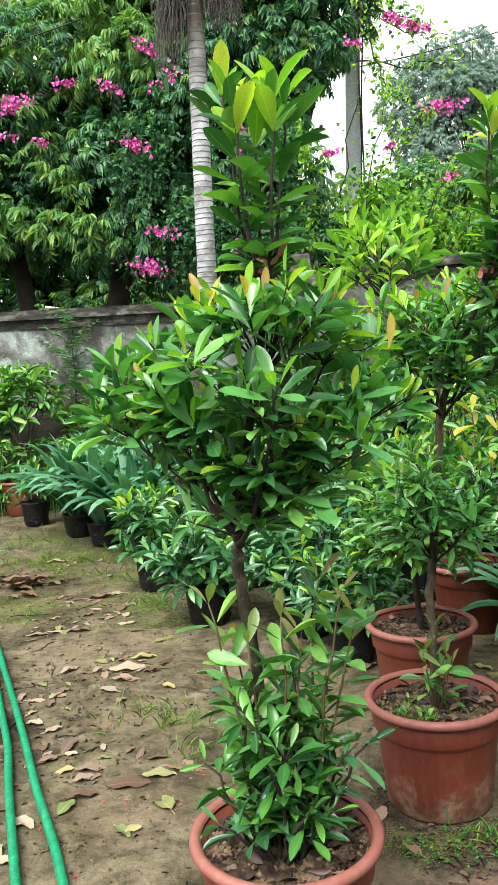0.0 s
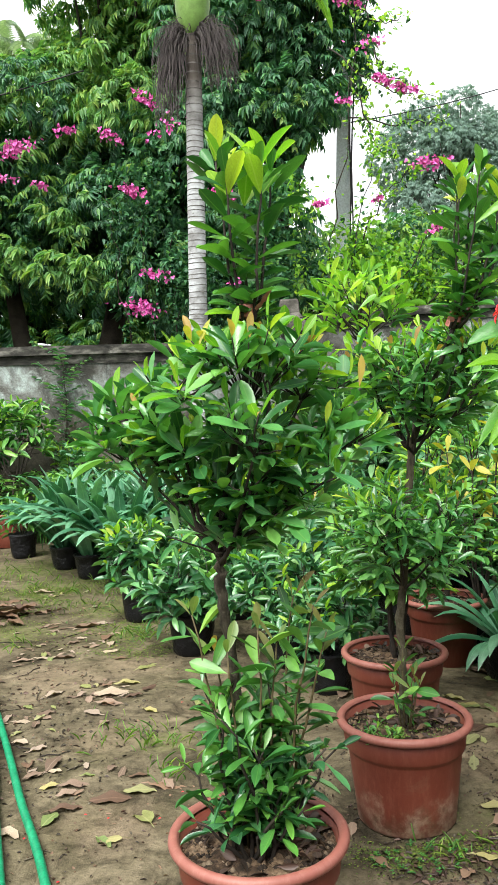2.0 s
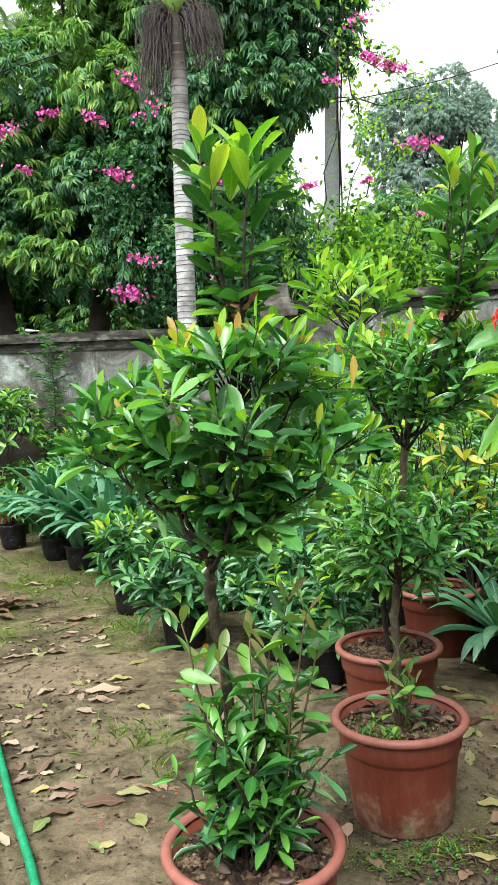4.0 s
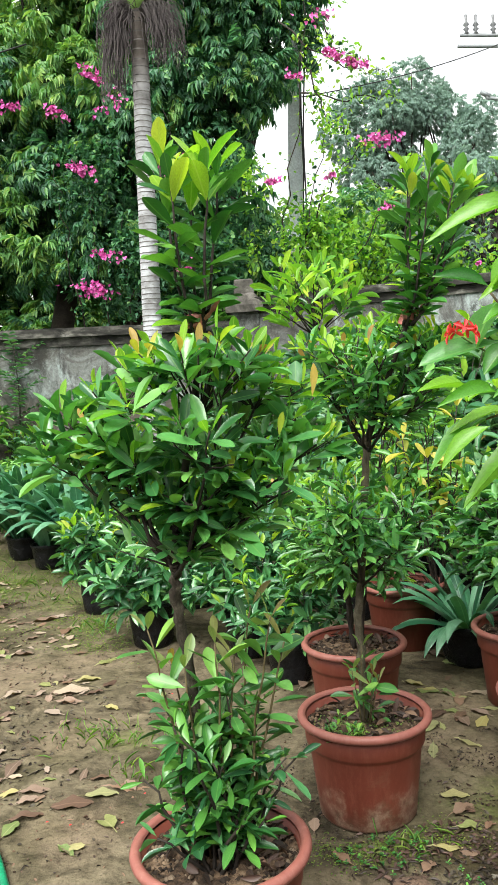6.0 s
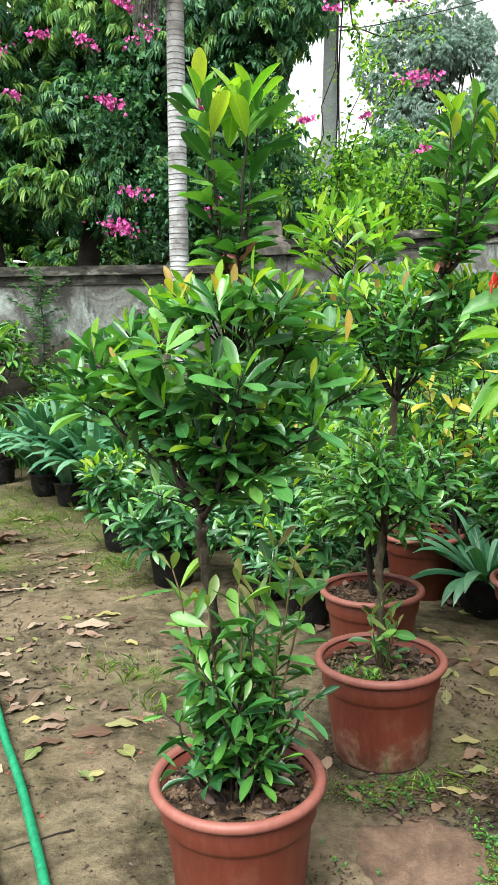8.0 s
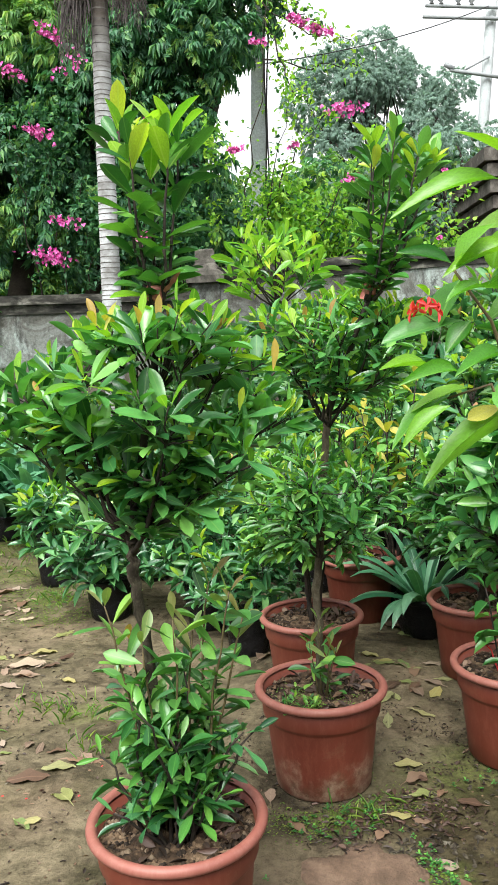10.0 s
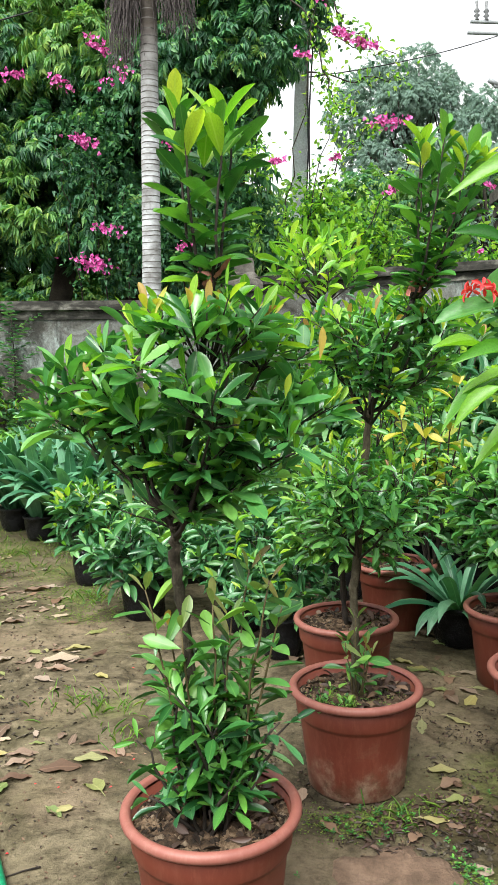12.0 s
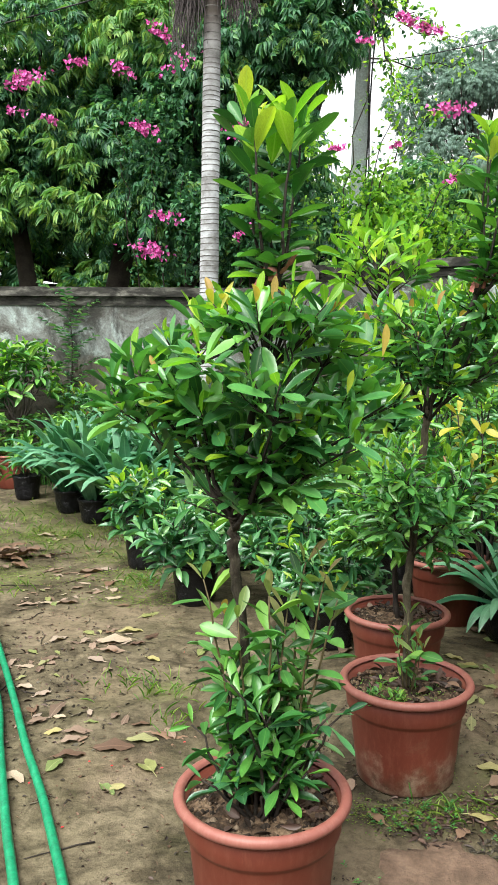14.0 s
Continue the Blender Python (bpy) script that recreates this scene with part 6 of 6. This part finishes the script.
pipe = thing("standpipe", "grey standpipe with a looped sprinkler head tied to a shorter pipe", "pipe", at=(-1.88, 4.25, 0))
part("upper_pipe", tube(Geo(), [(0, 0, -0.05), (0.2, -0.03, 2.36)], (0.021, 0.021), 14), PIPE, pipe, "tall grey pipe")
part("pipe", tube(Geo(), [(-0.045, 0.02, -0.05), (0.115, 0.0, 2.0)], (0.017, 0.017), 12), PIPE, pipe, "shorter grey pipe")
part("coupling", tube(Geo(), [(0.192, -0.03, 2.27), (0.202, -0.03, 2.4)], (0.027, 0.027), 12), PIPE, pipe)
part("nozzle", tube(Geo(), [(0.202, -0.03, 2.4), (0.207, -0.03, 2.46), (0.21, -0.03, 2.5)], (0.016, 0.016, 0.009), 10), PIPE, pipe)
for sd in (-1, 1):
    ring = [(0.21 + sd * (0.032 + 0.033 * math.cos(a)), -0.03, 2.555 + 0.045 * math.sin(a) - 0.02 * math.cos(a)) for a in np.linspace(0, 6.283, 15)]
    part("sprinkler_loop", tube(Geo(), ring, [0.006] * 15, 6, cap=False), CABLE, pipe, "dark looped sprinkler arm")
part("tie", tube(Geo(), [(0.093 + 0.033 * math.cos(a), -0.012 + 0.028 * math.sin(a), 1.39 + 0.0011 * a + 0.006 * math.sin(a * 2.6)) for a in np.linspace(0, 31.4, 64)], [0.0035] * 64, 5), STRING, pipe, "pale pink binding string")


# ---- on the ground ----
slab = Geo()
v, f = [], []
for j, (r, z) in enumerate(((0.0, 0.012), (0.07, 0.013), (0.13, 0.013), (0.172, 0.011), (0.19, -0.016))):
    for k in range(40):
        t = 2 * math.pi * k / 40
        q = r * (1 + 0.4 * noise.noise(Vector((math.cos(t) * 1.6, math.sin(t) * 1.6, 3.0))) + 0.12 * noise.noise(Vector((math.cos(t) * 5, math.sin(t) * 5, 1.0))))
        v.append((q * math.cos(t) * 1.05, q * math.sin(t) * 0.95, z + noise.noise(Vector((q * math.cos(t) * 9, q * math.sin(t) * 9, 1))) * 0.006 + noise.noise(Vector((q * math.cos(t) * 30, q * math.sin(t) * 30, 1))) * 0.003))
f = [(j * 40 + k, (j + 1) * 40 + k, (j + 1) * 40 + (k + 1) % 40, j * 40 + (k + 1) % 40) for j in range(4) for k in range(40)]
CLAY = surface("reddish_clay_stone", [(0.32, (0.07, 0.045, 0.03)), (0.5, (0.145, 0.093, 0.063)), (0.68, (0.2, 0.132, 0.092))], 8, 0.85, 45, 0.9, 0.01)
stone = tagged(part("flat_stone", slab.add(v, f), CLAY), "worn reddish-brown flat stone sunk in the earth", "stone")
stone.location = (0.67, 1.64, -0.002)
stone.scale = (0.95, 1.05, 1.0)


def fallen_template(k, shape):
    """A dry leaf with a stalk: edges that curl and ripple, a dented outline."""
    st = (0, 0.06, 0.18, 0.34, 0.5, 0.66, 0.8, 0.92, 1.0)
    wd = (0.03, 0.14, 0.33, 0.46, 0.5, 0.46, 0.34, 0.16, 0)
    v, f, uv = [(-0.015, -0.26, 0.03), (0.015, -0.26, 0.03)], [], [(0, 0), (0, 0)]
    for i, (s, w) in enumerate(zip(st, wd)):
        lw, rw = (w * (1 + 0.16 * math.sin(i * 2.1 + k * 1.7 + q)) for q in (0, 2))
        mid = 0.05 * math.sin(s * 3 + k) - shape[1] * s * s
        el, er = (mid + shape[0] * w + shape[2] * math.sin(i * 1.9 + k + q) for q in (0, 1.3))
        bow = 0.03 * math.sin(s * 3.1) * (1 if k % 2 else -1)
        v += [(bow - lw, s, el), (bow, s, mid), (bow + rw, s, er)]
        uv += [(-2 * w, s), (0, s), (2 * w, s)]
    for i in range(8):
        a = 2 + 3 * i
        f += [(a, a + 1, a + 4, a + 3), (a + 1, a + 2, a + 5, a + 4)]
    f += [(0, 1, 4, 2)]
    return v, f, uv


SHAPES = ((0.06, 0.03, 0.03), (0.17, 0.06, 0.04), (-0.07, 0.03, 0.03), (0.24, -0.04, 0.045))
FALLEN = [Geo().add(*fallen_template(k, sh)).mesh("fallen_leaf", m) for m in (DRY_LEAF, WILT_LEAF, RUSSET) for k, sh in enumerate(SHAPES)]
LEAF_WORDS = ("dry tan leaf lying on damp earth", "yellow-green fallen leaf lying on damp earth", "dry curled russet leaf lying on damp earth")


def fallen(x, y, ln, turn, k, heap=0.0):
    ob = new("fallen_leaf", FALLEN[k])
    lift = (0.002, 0.003, 0.007, 0.002)[k % 4] + 0.004 * rng.uniform() + heap
    m = blade((x, y, ground_height(x, y) + lift), (math.cos(turn), math.sin(turn), rng.normal(0.0, 0.03 + 4 * heap)), ln, ln * rng.uniform(0.34, 0.5), rng.normal(0, 0.07 + 6 * heap))
    ob.matrix_basis = Matrix(m.tolist())
    tagged(ob, LEAF_WORDS[k // 4], "fallen leaf", "fallen leaves")


rng = np.random.default_rng(27)
# leaves that lie singly on the path: x, y, length, turn
GREENISH = ((-0.36, 2.32, 0.12, 0.1), (-0.21, 2.1, 0.13, 2.2), (-0.27, 2.0, 0.12, 3.0), (-0.3, 1.96, 0.09, 2.4), (-0.56, 2.07, 0.09, 1.3), (-0.69, 3.4, 0.13, 0.4), (-0.63, 3.64, 0.13, 1.0), (-0.4, 3.05, 0.09, 2.6), (-0.24, 3.13, 0.1, 1.4), (-0.55, 2.43, 0.06, 0.3), (1.0, 3.14, 0.12, 2.8), (1.06, 3.06, 0.13, 2.1), (0.85, 2.26, 0.1, 0.0), (0.87, 2.06, 0.1, 0.1), (0.78, 1.96, 0.085, 0.0), (1.03, 1.64, 0.07, 0.2), (1.19, 3.43, 0.12, 2.7), (1.08, 3.77, 0.12, 2.4), (1.15, 2.93, 0.1, 0.2), (0.95, 3.2, 0.1, 2.7))
TAN = ((-0.69, 2.46, 0.13, 1.5), (-0.85, 2.7, 0.1, 2.8), (-1.0, 2.93, 0.11, 0.4), (-0.93, 2.99, 0.09, 0.9), (-0.76, 3.27, 0.17, 0.2), (-0.71, 3.16, 0.14, 0.0), (-1.24, 3.79, 0.13, 0.5), (-1.15, 3.82, 0.12, 0.2), (-0.9, 4.05, 0.09, 1.7), (-1.87, 5.39, 0.16, 0.4), (-2.3, 5.85, 0.16, 0.1), (-0.61, 2.0, 0.1, 2.6), (-1.36, 3.75, 0.12, 0.3), (-0.98, 3.23, 0.12, 1.0), (1.13, 3.09, 0.12, 0.3), (1.12, 3.56, 0.11, 2.6), (0.43, 2.07, 0.08, 1.5), (0.4, 3.21, 0.13, 1.2), (0.93, 1.7, 0.09, 2.4))
BROWN = ((-0.46, 2.25, 0.15, 0.2), (-0.57, 2.16, 0.12, 0.5), (-0.53, 3.32, 0.11, 1.2), (-1.25, 4.46, 0.17, 0.3), (-0.97, 4.15, 0.13, 1.5), (-0.77, 2.48, 0.1, 1.9), (-0.28, 2.37, 0.14, 0.0), (-0.59, 3.24, 0.08, 0.4), (-0.81, 3.81, 0.08, 0.3), (0.87, 2.14, 0.1, 0.6), (0.94, 2.13, 0.09, 2.0), (1.15, 2.04, 0.1, 0.1), (1.08, 2.0, 0.08, 2.8), (0.95, 2.05, 0.07, 0.9), (0.9, 1.92, 0.06, 2.5), (0.9, 1.66, 0.06, -0.6), (0.53, 1.89, 0.08, 2.2), (0.73, 1.84, 0.07, 1.0))
for kind, row in enumerate((TAN, GREENISH, BROWN)):
    for n, (x, y, ln, turn) in enumerate(row):
        fallen(x, y, ln, turn, 4 * kind + n % 4)
# thick litter beyond the hoses, a raked pile by the pipe, stray ones along the path
for i in range(270):
    if i < 90:
        y = rng.uniform(1.7, 3.3)
        x = -0.6 - (y - 1.77) * 0.5 - abs(rng.normal(0.1, 0.16))
        k = int(rng.choice([0, 1, 2, 3, 0, 10, 11, 3, 1, 5]))
    elif i < 130:
        x, y, k = rng.normal(-1.86, 0.14), rng.normal(4.72, 0.09), int(rng.choice([8, 9, 10, 11, 11, 0]))
    elif i >= 170:
        # small drifts across the path
        cx, cy = ((-0.98, 4.15), (-0.76, 3.29), (-1.26, 3.9), (-0.65, 2.45), (-1.75, 5.3), (-0.97, 2.98), (-1.37, 4.45))[i % 7]
        x, y, k = rng.normal(cx, 0.1), rng.normal(cy, 0.09), int(rng.choice([0, 1, 2, 3, 10, 5, 4]))
    elif i < 148:
        y = rng.uniform(2.2, 5.2)
        x, k = -0.35 - (y - 2) * 0.3 + rng.normal(0, 0.22), int(rng.choice([0, 1, 2, 8, 10]))
    else:
        x, y, k = rng.normal(1.05, 0.14), rng.normal(2.95, 0.22), int(rng.choice([4, 5, 6, 0, 8]))
    if min((x - a) ** 2 + (y - b) ** 2 for a, b in ((0.21, 1.48), (0.61, 2.2), (0.63, 2.9), (1.35, 3.02), (1.28, 2.32), (1.42, 1.25))) < 0.05:
        continue
    if 90 <= i < 130:
        fallen(x, y, rng.uniform(0.09, 0.17), rng.uniform(-0.9, 0.9), k, rng.uniform(0.005, 0.05))
        continue
    fallen(x, y, rng.uniform(0.05, 0.12) if i < 170 else rng.uniform(0.03, 0.085), rng.uniform(0, 6.28), k)

# small green weeds round the pots, tufts of grass, moss crumbs, petals
weed = []
for cx, cy, r, n in ((0.64, 1.97, 0.05, 14), (0.53, 1.9, 0.035, 8), (0.64, 1.88, 0.04, 10), (0.74, 2.0, 0.03, 8), (0.86, 1.71, 0.025, 12), (0.89, 1.66, 0.03, 12), (0.9, 1.58, 0.03, 12), (1.1, 2.1, 0.03, 7), (0.86, 1.8, 0.03, 6), (0.45, 1.62, 0.03, 5), (0.83, 1.54, 0.03, 10), (0.56, 1.5, 0.03, 4), (-0.78, 4.3, 0.1, 26), (-0.55, 4.3, 0.1, 20), (-1.1, 4.9, 0.12, 20)):
    for _ in range(n):
        p = np.array((rng.normal(cx, r), rng.normal(cy, r), 0.0))
        h = rng.uniform(0.006, 0.036)
        for q in range(5):
            a = q * 2.4 + rng.uniform(0, 1)
            weed.append(blade(p + np.array((0, 0, h * (0.4 + 0.1 * q))), (math.cos(a), math.sin(a), rng.uniform(0.1, 0.7)), rng.uniform(0.006, 0.015), rng.uniform(0.004, 0.008), 0))
tagged(part("ground_weeds", Geo().many(SIMPLE[0], weed), TIER_LEAF), "tiny green weeds round the pots", "weeds", kind="stuff")
grass = []
for cx, cy, r, n in ((-0.3, 2.75, 0.09, 60), (-0.5, 2.85, 0.08, 40), (-0.22, 2.45, 0.05, 26), (-0.75, 4.3, 0.12, 90), (-1.9, 5.6, 0.4, 200), (-1.35, 5.2, 0.3, 120), (-2.6, 6.3, 0.4, 160), (0.75, 1.98, 0.06, 30), (-1.6, 4.0, 0.15, 60)):
    for _ in range(n):
        p = np.array((rng.normal(cx, r), rng.normal(cy, r), 0.0))
        grass.append(blade(p, (rng.normal(0, 0.5), rng.normal(0, 0.5), 1), rng.uniform(0.02, 0.075), 0.0045, rng.normal(0, 0.6)))
tagged(part("grass", Geo().many(SIMPLE[1], grass), GRASS), "thin tufts of green grass on the path", "grass", kind="stuff")
moss = []
for cx, cy, rx, ry, n in ((-1.64, 5.4, 0.4, 0.25, 6500), (-1.9, 4.8, 0.25, 0.4, 4000), (-0.95, 4.5, 0.2, 0.25, 2600), (-0.7, 3.95, 0.15, 0.12, 900), (0.64, 1.95, 0.12, 0.05, 1500), (0.84, 1.98, 0.05, 0.08, 500), (0.87, 1.66, 0.03, 0.09, 500), (-2.4, 5.9, 0.4, 0.3, 900)):
    for _ in range(n):
        x, y = rng.normal(cx, rx), rng.normal(cy, ry)
        if noise.noise(Vector((x * 5, y * 5, 0))) > -0.05:
            moss.append(blade((x, y, ground_height(x, y) + 0.002), (rng.normal(), rng.normal(), 0.5), *((rng.uniform(0.006, 0.015), rng.uniform(0.004, 0.009)) if cx < 0 else (rng.uniform(0.004, 0.011), rng.uniform(0.003, 0.006))), 0))
tagged(part("moss", Geo().many(DIAMOND, moss), MOSS), "low yellow-green moss on damp earth", "moss", kind="stuff")
petal = [blade((rng.uniform(-0.7, 0.2), rng.uniform(1.6, 3.2), 0.012), (rng.normal(), rng.normal(), 0.1), 0.01, 0.008, 0) for _ in range(14)]
tagged(part("fallen_petals", Geo().many(SIMPLE[0], petal), RED), "small red petals scattered on the earth", "petals", kind="stuff")
scrap = []
for i in range(1500):
    j = i % 8
    x, y = ((0.9, 2.0), (0.88, 1.78), (0.68, 1.9), (1.1, 2.3), (1.2, 2.05), (-0.9, 2.3), (-1.2, 3.0), (-0.6, 3.0))[j]
    x, y = x + rng.normal(0, 0.07 if j < 3 else 0.3), y + rng.normal(0, 0.07 if j < 3 else 0.35)
    scrap.append(blade((x, y, ground_height(x, y) + 0.004), (rng.normal(), rng.normal(), rng.normal(0, 0.15)), rng.uniform(0.008, 0.035), rng.uniform(0.004, 0.014), rng.normal(0, 0.5)))
tagged(part("leaf_scraps", Geo().many(SIMPLE[0], scrap[::2], 0).many(SIMPLE[1], scrap[1::2], 1), [ROTTEN, BARK]), "rotting scraps of dark leaves trodden into mud", "leaf litter", kind="stuff")
crusts = []
for i in range(5200):
    x, y = rng.uniform(0.3, 1.45), rng.uniform(1.45, 2.75)
    if noise.noise(Vector((x * 5.5, y * 5.5, 2.0))) + 0.5 * noise.noise(Vector((x * 15, y * 15, 5.0))) < 0.08 or math.hypot(x - 0.67, y - 1.64) < 0.2:
        continue
    crusts.append(blade((x, y, ground_height(x, y) + 0.003), (rng.normal(), rng.normal(), rng.normal(0, 0.3)), rng.uniform(0.004, 0.013), rng.uniform(0.003, 0.008), rng.normal(0, 0.7)))
tagged(part("mud_crusts", Geo().many(SIMPLE[0], crusts[::2], 0).many(SIMPLE[2], crusts[1::2], 1), [HUMUS, ROTTEN]), "dark crumbs and rotted bits pressed into wet mud", "leaf litter", kind="stuff")
# bits of leaf and bark trodden over the whole path, and thin twigs
bits = [[], []]
for i in range(1500):
    y = rng.uniform(1.5, 5.6)
    x = -0.3 - (y - 1.5) * 0.35 + rng.normal(0, 0.38)
    if noise.noise(Vector((x * 2.2, y * 2.2, 7.0))) < -0.12:
        continue
    bits[i % 2].append(blade((x, y, ground_height(x, y) + 0.003), (rng.normal(), rng.normal(), rng.normal(0, 0.12)), rng.uniform(0.005, 0.022), rng.uniform(0.003, 0.009), rng.normal(0, 0.5)))
tagged(part("trodden_bits", Geo().many(SIMPLE[0], bits[0], 0).many(SIMPLE[1], bits[1], 1), [ROTTEN, RUSSET]), "small dark bits of leaf and bark trodden into the path", "leaf litter", kind="stuff")
for i in range(22):
    y = rng.uniform(1.7, 4.6)
    x, a, ln = -0.45 - (y - 1.7) * 0.33 + rng.normal(0, 0.25), rng.uniform(0, 6.28), rng.uniform(0.05, 0.22)
    p = [(x + ln * k / 4 * math.cos(a) + rng.normal(0, 0.006), y + ln * k / 4 * math.sin(a) + rng.normal(0, 0.006), 0) for k in range(5)]
    tagged(part("fallen_twig", tube(Geo(), [(q[0], q[1], ground_height(q[0], q[1]) + 0.004) for q in p], np.linspace(0.0028, 0.0014, 5), 5), PALE_BARK if i % 3 else TWIG), "thin dry brown twig lying on damp earth", "twig", "fallen twigs")
crumb = Geo()
ms = []
for _ in range(1500):
    x, y = rng.uniform(-1.8, 1.5), rng.uniform(0.9, 5.0)
    c = rng.uniform(0.002, 0.009)
    m = np.diag((c, c * rng.uniform(0.6, 1), c * 0.7, 1.0))
    m[:3, 3] = (x, y, ground_height(x, y) + c * 0.2)
    ms.append(m)
octa = (((1, 0, 0), (-0.9, 0.2, 0), (0.1, 1, 0), (0, -1, 0.1), (0.1, 0, 1), (0, 0, -1)), ((0, 2, 4), (2, 1, 4), (1, 3, 4), (3, 0, 4), (2, 0, 5), (1, 2, 5), (3, 1, 5), (0, 3, 5)), ((0.5, 0.5),) * 6)
tagged(part("earth_crumbs", crumb.many(octa, ms), SOIL), "loose crumbs of soil and grit on the ground", "soil", kind="stuff")
